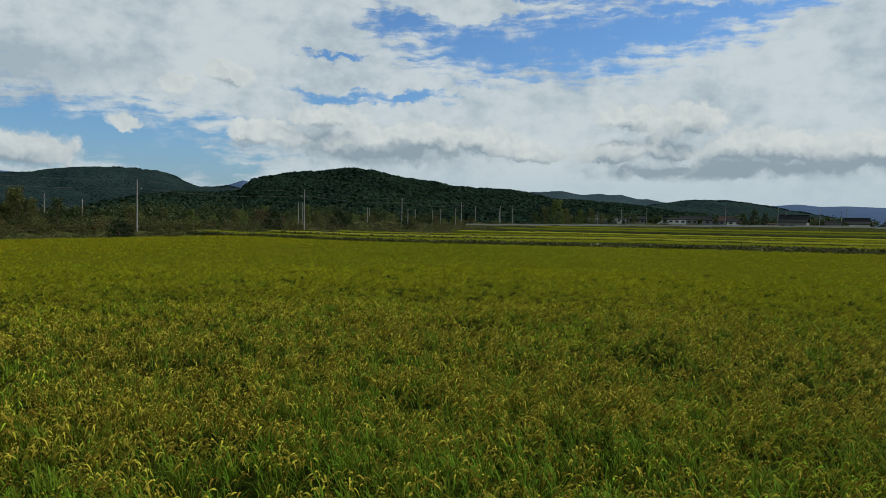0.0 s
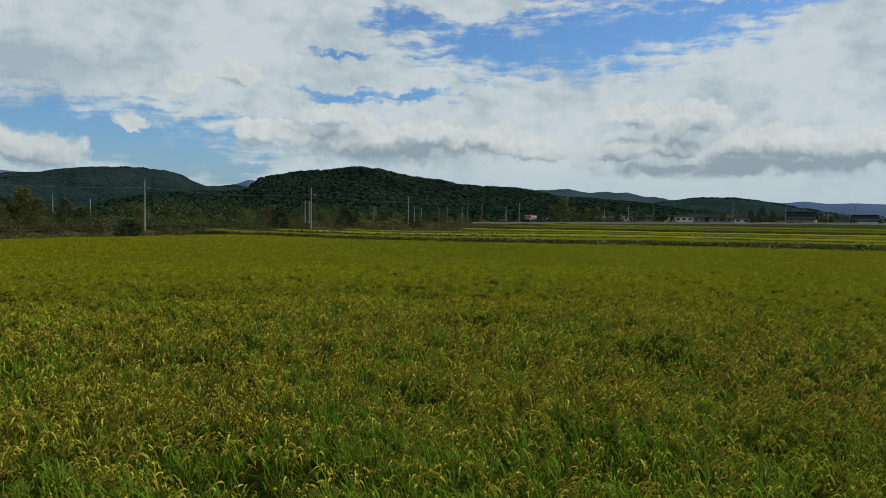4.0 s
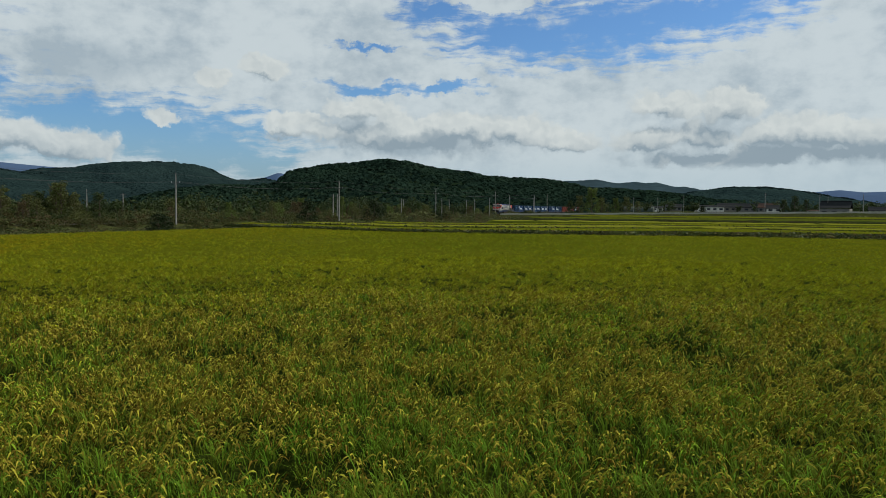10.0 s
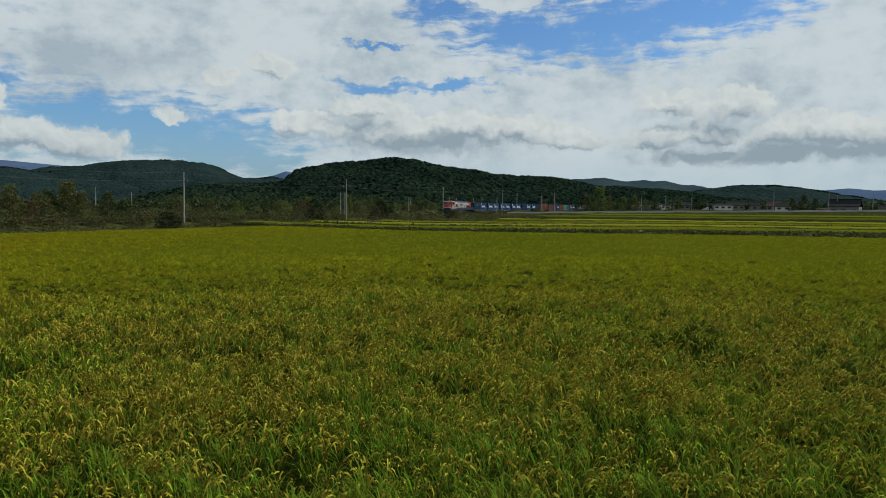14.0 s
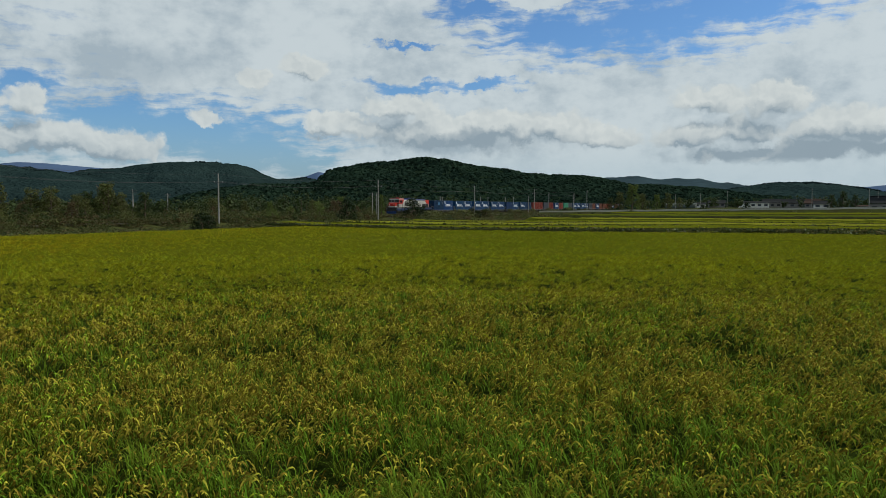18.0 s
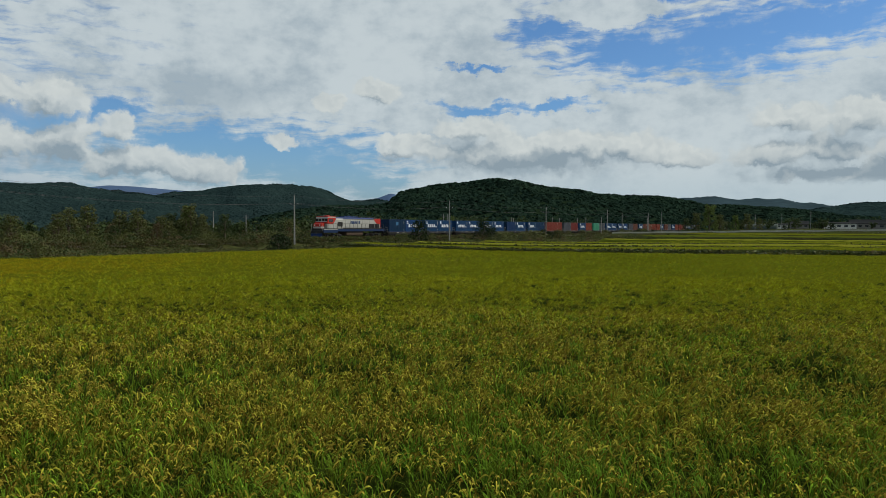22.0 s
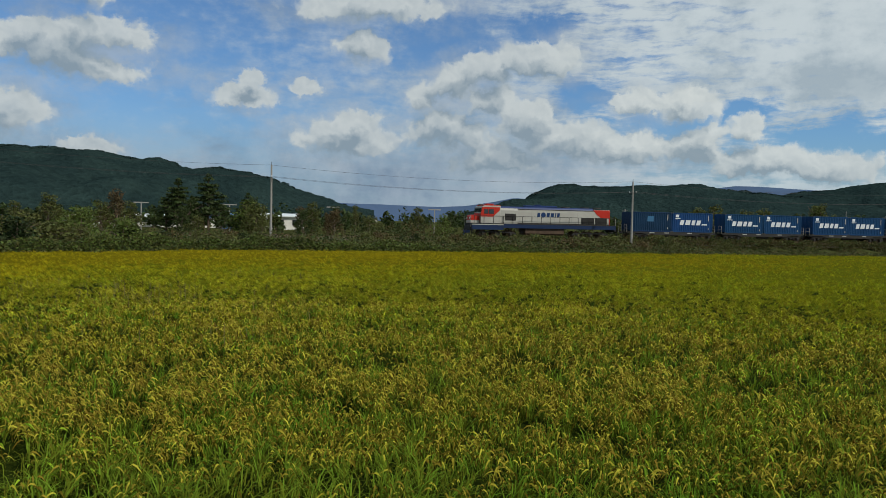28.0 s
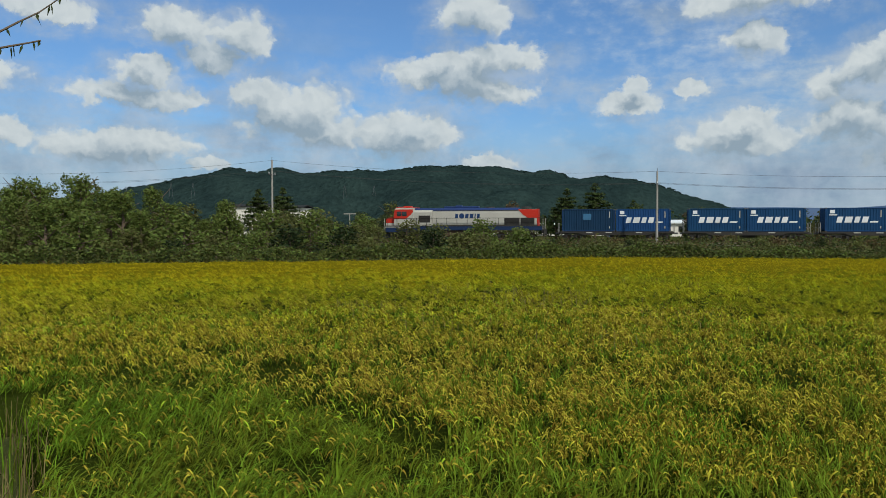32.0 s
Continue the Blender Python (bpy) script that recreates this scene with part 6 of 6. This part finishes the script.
def wire(name, pts, r, label="black overhead wire between the poles"):
    top = bpy.data.curves.new(name, "CURVE")
    top.dimensions, top.bevel_depth, top.bevel_resolution = "3D", r, 1
    sp = top.splines.new("POLY")
    sp.points.add(len(pts) - 1)
    for p, c in zip(sp.points, pts):
        p.co = (*c, 1)
    top.materials.append(WIRE)
    return tagged(new(name, top), label, "wire", "overhead wires")


def pole_line():
    first, tops = None, {}
    for s, high in POLES:
        p = sq(s, POLE_Q)
        z = float(ground_z(p.x, p.y))
        k = (high - z) / 8.9
        m = pose(p.x, p.y, z, 0, 0, HEADING)
        ob = utility_pole() if first is None else copy_thing(first, m)
        first = first or ob
        ob.matrix_basis = m
        ob.scale = (1, 1, k)
        tops[s] = z + 8.9 * k
    ss = sorted(tops)
    for a, b in zip(ss, ss[1:]):
        for dq, dz in ((-0.8, -1.28), (0.8, -1.28), (0.0, -0.02)):
            pts = []
            for i in range(17):
                u = i / 16
                pts.append(sq(a + (b - a) * u, POLE_Q + dq, (tops[a] * (1 - u) + tops[b] * u) + dz - 0.75 * 4 * u * (1 - u)))
            wire("overhead_wire", pts, 0.012)


pole_line()


def small_poles():
    """Thinner poles beyond the track and round the village, and T-shaped posts of the old telegraph line."""
    first = None
    rng = np.random.default_rng(9)
    spots = [(polar(b, r), h) for b, r, h in [(-13.2, 380, 7), (-15.0, 385, 8), (-20.4, 360, 9), (-23.8, 340, 8.5), (-24.3, 345, 7.5), (-26.4, 330, 8.5), (-28.0, 340, 9), (-27.7, 350, 8), (-11.5, 370, 7), (-2.4, 300, 8), (-5.2, 310, 9), (-4.2, 330, 7.5), (-0.9, 260, 7)]]
    spots += [(sq(s, q), h) for s, q, h in [(170.7, 100, 6.0), (174.6, 101, 6.0), (212, 100, 5.5), (222, 104, 5.5), (245, 100, 6), (262, 104, 6), (275, 102, 6), (290, 104, 6.5), (120, 130, 6), (75, 140, 5.5), (60, 150, 5.5), (140, 140, 5.5)]]
    for p, h in spots:
        m = pose(p.x, p.y, float(ground_z(p.x, p.y)), 0, 0, rng.uniform(0, 360))
        if first is None:
            first = empty("power_pole", label="thin distant concrete power pole with a crossarm", category="pole", group="distant poles")
            bm = bmesh.new()
            rod(bm, (0, 0, -0.5), (0, 0, 8), 0.15, 0.10, n=8)
            part("mast", bm, CONCRETE, first)
            for z in (7.0, 7.6):
                bm = bmesh.new()
                box(bm, (-0.05, -0.8, z), (0.05, 0.8, z + 0.09), 0)
                part("crossarm", bm, STEEL, first)
            ob = first
        else:
            ob = copy_thing(first, m)
        ob.matrix_basis = m
        ob.scale = (1, 1, h / 8)
    first = None
    for s in (-47.3, -15.3, -2.3, 14.0, 31.0):
        p = sq(s, 124)
        m = pose(p.x, p.y, float(ground_z(p.x, p.y)), 0, 0, HEADING)
        if first is None:
            first = empty("t_post", label="weathered T-shaped timber post behind the track", category="post", group="T-shaped posts")
            bm = bmesh.new()
            rod(bm, (0, 0, -0.4), (0, 0, 4.2), 0.10, 0.08, n=8)
            part("post", bm, CONCRETE, first)
            bm = bmesh.new()
            box(bm, (-1.1, -0.07, 4.15), (1.1, 0.07, 4.32), 0.01)
            part("crossbar", bm, CONCRETE, first)
            ob = first
        else:
            ob = copy_thing(first, m)
        ob.matrix_basis = m


small_poles()


# ---- village and sheds ----
WALL_WHITE = material("whitewash", (0.66, 0.64, 0.58), 0.9, vary=0.12, scale=0.5, fine=8)
WALL_GREY = material("grey_render", (0.20, 0.19, 0.17), 0.9, vary=0.15, scale=0.5, fine=8)
ROOF_DARK = material("dark_tiles", (0.026, 0.028, 0.029), 0.9, spec=0.05, vary=0.2, scale=0.5, fine=6)
ROOF_BLUE = material("blue_sheet_roof", (0.05, 0.13, 0.28), 0.5, vary=0.15, scale=0.5, fine=6)
ROOF_BROWN = material("brown_roof", (0.07, 0.045, 0.035), 0.9, spec=0.05, vary=0.2, scale=0.5, fine=6)
CANAL = material("canal_concrete", (0.46, 0.44, 0.36), 0.9, vary=0.2, scale=0.2, fine=4)
SHADE_NET = material("shade_net", (0.055, 0.075, 0.06), 0.8, vary=0.2, scale=0.5, fine=6)
PLASTIC = material("greenhouse_film", (0.62, 0.66, 0.66), 0.35, vary=0.1, scale=0.5, fine=6)
PANE = material("window_pane", (0.02, 0.025, 0.03), 0.1, vary=0.05, bump=0, spec=0.7)


def house(label, w, d, h, rise, wall, roof, windows, p, turn, curved=False, name="house"):
    top = empty(name, label=label, category="house" if name == "house" else "building", group="village buildings")
    bm = bmesh.new()
    box(bm, (-w / 2, -d / 2, -1.0), (w / 2, d / 2, h), 0.02)
    part("wall", bm, wall, top)
    bm = bmesh.new()
    e = 0.5
    lift = 0.35 if curved else 0.0
    prof = [(-d / 2 - e, h - 0.12 + lift), (-d / 4, h + rise * 0.42), (0, h + rise), (d / 4, h + rise * 0.42), (d / 2 + e, h - 0.12 + lift), (d / 2 + e, h + 0.06 + lift), (d / 4, h + rise * 0.42 + 0.2), (0, h + rise + 0.2), (-d / 4, h + rise * 0.42 + 0.2), (-d / 2 - e, h + 0.06 + lift)]
    slab(bm, prof, -w / 2 - e, w / 2 + e, "x")
    part("roof", bm, roof, top)
    if curved:
        bm = bmesh.new()
        rod(bm, (-w / 2 - 0.6, 0, h + rise + 0.35), (w / 2 + 0.6, 0, h + rise + 0.35), 0.2, n=8)
        part("ridge_tiles", bm, roof, top)
    for k in range(windows):
        x = -w / 2 + w * (k + 0.5) / windows
        bm = bmesh.new()
        box(bm, (x - w / windows * 0.28, -d / 2 - 0.05, 0.9), (x + w / windows * 0.28, -d / 2 + 0.05, min(h - 0.4, 2.0)), 0.01)
        win = part("window", bm, WALL_GREY, top)
        bm = bmesh.new()
        box(bm, (x - w / windows * 0.24, -d / 2 - 0.07, 0.97), (x + w / windows * 0.24, -d / 2 - 0.04, min(h - 0.47, 1.93)), 0)
        part("pane", bm, PANE, win, "dark window pane")
    m = pose(p.x, p.y, float(ground_z(p.x, p.y)), 0, 0, turn)
    top.matrix_basis = m
    if name == "house":
        top.scale = (0.72, 0.72, 0.88)
    return top


def tunnel(label, w, length, p, turn, mat):
    top = empty("greenhouse", label=label, category="greenhouse", group="village buildings")
    bm = bmesh.new()
    slab(bm, [(w / 2 * math.cos(a), 2.6 * math.sin(a)) for a in np.linspace(0, math.pi, 13)], -length / 2, length / 2, "y")
    part("film", bm, mat, top)
    for k in range(5):
        bm = bmesh.new()
        y = -length / 2 + length * k / 4
        for a0, a1 in zip(np.linspace(0, math.pi, 9), np.linspace(0, math.pi, 9)[1:]):
            rod(bm, (w / 2 * 1.01 * math.cos(a0), y, 2.63 * math.sin(a0)), (w / 2 * 1.01 * math.cos(a1), y, 2.63 * math.sin(a1)), 0.04, n=5)
        part("hoop", bm, STEEL, top)
    top.matrix_basis = pose(p.x, p.y, float(ground_z(p.x, p.y)), 0, 0, turn)


def village():
    rng = np.random.default_rng(3)
    house("long low white building with dark windows", 20, 6, 2.7, 0.7, WALL_WHITE, ROOF_DARK, 5, polar(-16.7, 400), -16)
    house("low grey farmhouse with a dark tiled roof", 11, 7, 2.4, 1.6, WALL_GREY, ROOF_DARK, 3, polar(-14.3, 405), -10)
    house("small white shed with a flat dark roof", 7, 5, 2.2, 0.6, WALL_WHITE, ROOF_DARK, 2, polar(-13.2, 395), -14)
    house("farmhouse with a broad dark tiled roof", 13, 8, 2.6, 2.0, WALL_GREY, ROOF_DARK, 3, polar(-19.2, 400), -20)
    house("grey farmhouse with brown roof", 11, 8, 2.6, 2.2, WALL_GREY, ROOF_BROWN, 3, polar(-20.6, 395), -30)
    house("white cottage with a dark roof", 9, 6, 2.4, 1.5, WALL_WHITE, ROOF_DARK, 2, polar(-21.0, 380), -20)
    house("traditional house with a curved dark tiled roof", 15, 9, 3.0, 3.2, WALL_GREY, ROOF_DARK, 3, polar(-24.8, 345), -35, True)
    house("traditional house with a curved grey tiled roof", 12, 8, 2.8, 2.6, WALL_WHITE, ROOF_DARK, 2, polar(-28.6, 340), -25, True)
    house("small farmhouse with a dark roof", 8, 6, 2.4, 1.6, WALL_WHITE, ROOF_DARK, 2, polar(-27.2, 350), -25)
    house("farmhouse with a dark roof beside the road", 12, 7, 2.6, 1.8, WALL_WHITE, ROOF_DARK, 3, polar(-31.0, 330), -30)
    house("grey house with a dark roof at the village edge", 12, 8, 2.8, 2.0, WALL_GREY, ROOF_DARK, 3, polar(-17.9, 415), -12)
    house("low pale wall building among the trees", 6, 3, 1.6, 0.3, WALL_WHITE, ROOF_BROWN, 1, polar(-23.4, 365), -24)
    tunnel("low greenhouse tunnel under dark green netting", 7, 14, polar(-11.9, 385), 70, SHADE_NET)
    # sheds beyond the track
    for s, q, w, h, wall, roof, lab in [(6.5, 152, 10, 2.6, WALL_WHITE, PLASTIC, "white flat-roofed shed beyond the railway"), (-19.5, 160, 14, 2.0, WALL_WHITE, PLASTIC, "long pale shed beyond the railway"),
                                        (-26.0, 150, 10, 1.6, WALL_WHITE, WALL_GREY, "low pale wall of a yard beyond the railway"), (-79, 150, 9, 6.3, WALL_WHITE, ROOF_DARK, "white house half hidden by pines"), (-71.5, 152, 7, 6.0, WALL_WHITE, ROOF_DARK, "white house behind dark pines"),
                                        (-2.7, 150, 3, 2.4, ROOF_BLUE, ROOF_BLUE, "small blue metal shed beyond the railway"), (-8.0, 165, 12, 2.2, WALL_WHITE, ROOF_BLUE, "white shed with a blue roof edge")]:
        house(lab, w, 6, h, 0.4, wall, roof, 3, sq(s, q), HEADING + 180, name="shed")
    for b, r in [(29.4, 760), (28.9, 770), (28.3, 755), (27.8, 765), (27.1, 775), (61.0, 800)]:
        p = polar(b, r)
        house("small white house at the foot of the hill", 9, 7, 3.5, 2, WALL_WHITE, ROOF_DARK, 2, p, b + rng.uniform(-20, 20))


village()


def road_wall():
    """A grassy canal bank before the village, with a pale concrete wall along its top."""
    bank, wall = bmesh.new(), bmesh.new()
    cols, caps = [], []
    for i in range(61):
        b = -1.7 - i * 0.6
        p = polar(b, 228 + 3 * math.sin(i * 0.13))
        z = float(ground_z(p.x, p.y))
        top = max(z + 0.4, 3.4 + 228 * math.tan(radians(-0.30 + 0.36 * min(1.0, i / 42)))) - 0.45 + 0.06 * math.sin(i * 1.3)
        n = Vector((p.x, p.y, 0)).normalized()
        cols.append([bank.verts.new((p.x + n.x * a, p.y + n.y * a, h)) for a, h in ((-6.5, z - 0.3), (-3.0, z + 0.55 * (top - z)), (-0.4, top), (5, top), (14, z - 0.3))])
        caps.append([wall.verts.new((p.x + n.x * a, p.y + n.y * a, h)) for a, h in ((0, top - 0.1), (0, top + 0.45), (0.35, top + 0.45), (0.35, top - 0.1))])
    for bm, rows in ((bank, cols), (wall, caps)):
        for a, b in zip(rows, rows[1:]):
            for k in range(len(a) - 1):
                bm.faces.new((a[k], a[k + 1], b[k + 1], b[k]))
        bmesh.ops.recalc_face_normals(bm, faces=bm.faces)
    tagged(mesh_object("canal_bank", bank, BUND), "grassy canal bank before the village", "bank", kind="structure")
    tagged(mesh_object("canal_wall", wall, CANAL), "pale concrete canal wall along the bank", "wall", kind="structure")


road_wall()


# ---- lattice pylons on the long ridge ----
GALVANISED = material("galvanised_steel", (0.10, 0.11, 0.12), 0.7, 0.2, vary=0.1, bump=0)


def pylon(p, h):
    top = empty("pylon", label="grey steel lattice pylon on the forested ridge", category="pylon", group="pylons")
    bm = bmesh.new()
    def leg(z):
        return 1.5 * (1 - z / h) + 0.35
    lv = [h * k / 7 for k in range(8)]
    for sx in (-1, 1):
        for sy in (-1, 1):
            rod(bm, (sx * leg(0), sy * leg(0), -2), (sx * leg(h), sy * leg(h), h), 0.05, n=4)
    for a, b in zip(lv, lv[1:]):
        for sy in (-1, 1):
            rod(bm, (-leg(a), sy * leg(a), a), (leg(b), sy * leg(b), b), 0.035, n=4)
            rod(bm, (leg(a), sy * leg(a), a), (-leg(b), sy * leg(b), b), 0.035, n=4)
    part("tower", bm, GALVANISED, top)
    for k, z in enumerate((h * 0.72, h * 0.84, h * 0.95)):
        bm = bmesh.new()
        rod(bm, (-4.6 + k, 0, z), (4.6 - k, 0, z), 0.06, n=4)
        rod(bm, (-4.6 + k, 0, z), (0, 0, z + 1.3), 0.04, n=4)
        rod(bm, (4.6 - k, 0, z), (0, 0, z + 1.3), 0.04, n=4)
        part("crossarm", bm, GALVANISED, top)
    top.matrix_basis = pose(p.x, p.y, p.z, 0, 0, 10)


for b, r, z, h in [(102.56, 730, 28, 13), (89.5, 730, 28, 12), (91.7, 730, 28, 12), (104.05, 760, 30, 13), (107.0, 790, 28, 12)]:
    pylon(polar(b, r, z), h)


# ---- tree beside the camera, one thin branch reaching over the field ----
def near_tree():
    rng = np.random.default_rng(4)
    top = empty("roadside_tree", label="roadside tree with long narrow dark leaves", category="tree")
    foot = polar(140, 5.0, 1.0)
    bm = bmesh.new()
    rod(bm, foot, foot + Vector((0.1, 0.2, 3.0)), 0.16, 0.11, n=10)
    rod(bm, foot + Vector((0.1, 0.2, 2.95)), foot + Vector((0.3, 0.9, 5.2)), 0.11, 0.05, n=9)
    part("trunk", bm, BARK, top)

    def spot(b, e, r=4.6):
        return polar(b, r, 3.4 + r * math.tan(radians(e)))
    twigs = [[foot + Vector((0.2, 0.5, 3.6)), spot(121, 9.8), spot(116.3, 11.5), spot(114.4, 12.8), spot(113.27, 13.5), spot(111.95, 14.6), spot(111.2, 15.4)],
             [foot + Vector((0.15, 0.4, 3.3)), spot(120, 10.0), spot(115.7, 11.0), spot(114.4, 11.4), spot(113.2, 11.77)]]
    leaves = []
    for tw in twigs:
        bm = bmesh.new()
        for i, (a, b) in enumerate(zip(tw, tw[1:])):
            rod(bm, a, b, 0.008 * (1 - i / 7), 0.008 * (1 - (i + 1) / 7) + 0.001, n=6)
        part("branch", bm, BARK, top)
        for a, b in zip(tw[1:], tw[2:]):
            for k in range(3):
                leaves.append(a.lerp(b, rng.random()))
    for p in leaves:
        bm = bmesh.new()
        l, w = rng.uniform(0.035, 0.075), rng.uniform(0.006, 0.010)
        a = rng.uniform(0, 6.28)
        d = Vector((math.cos(a) * 0.5, math.sin(a) * 0.5, -1.0)).normalized()
        sd = d.cross(Vector((rng.normal(), rng.normal(), 0.2))).normalized()
        fold = d.cross(sd) * 0.004
        pts = [p, p + d * l * 0.35 + sd * w, p + d * l, p + d * l * 0.35 - sd * w, p + d * l * 0.4 + fold]
        vs = [bm.verts.new(q) for q in pts]
        for i, j in ((0, 1), (1, 2), (2, 3), (3, 0)):
            bm.faces.new((vs[i], vs[j], vs[4]))
        part("leaf", bm, LEAF_DARK, top)
    v, f = leaf_quads(rng, [foot + Vector((0.2, 0.8, 4.8)), foot + Vector((-0.4, 0.2, 5.2)), foot + Vector((-0.2, -0.3, 4.4))], [0.9, 0.9, 0.8], 900, 0.06)
    from_arrays("crown", v, f, LEAF_DARK, top)


near_tree()


def motions():
    """Everything on the train goes at the same pace along the straight track."""
    for ob, behind, z, y in MOVING:
        rows = []
        for t in TIMES:
            p = sq(train_s(t) + behind, TRACK_Q, RAIL_Z + z)
            rows.append((t, pose(p.x, p.y, p.z, 0, 0, HEADING)))
        walk(ob, rows)


motions()
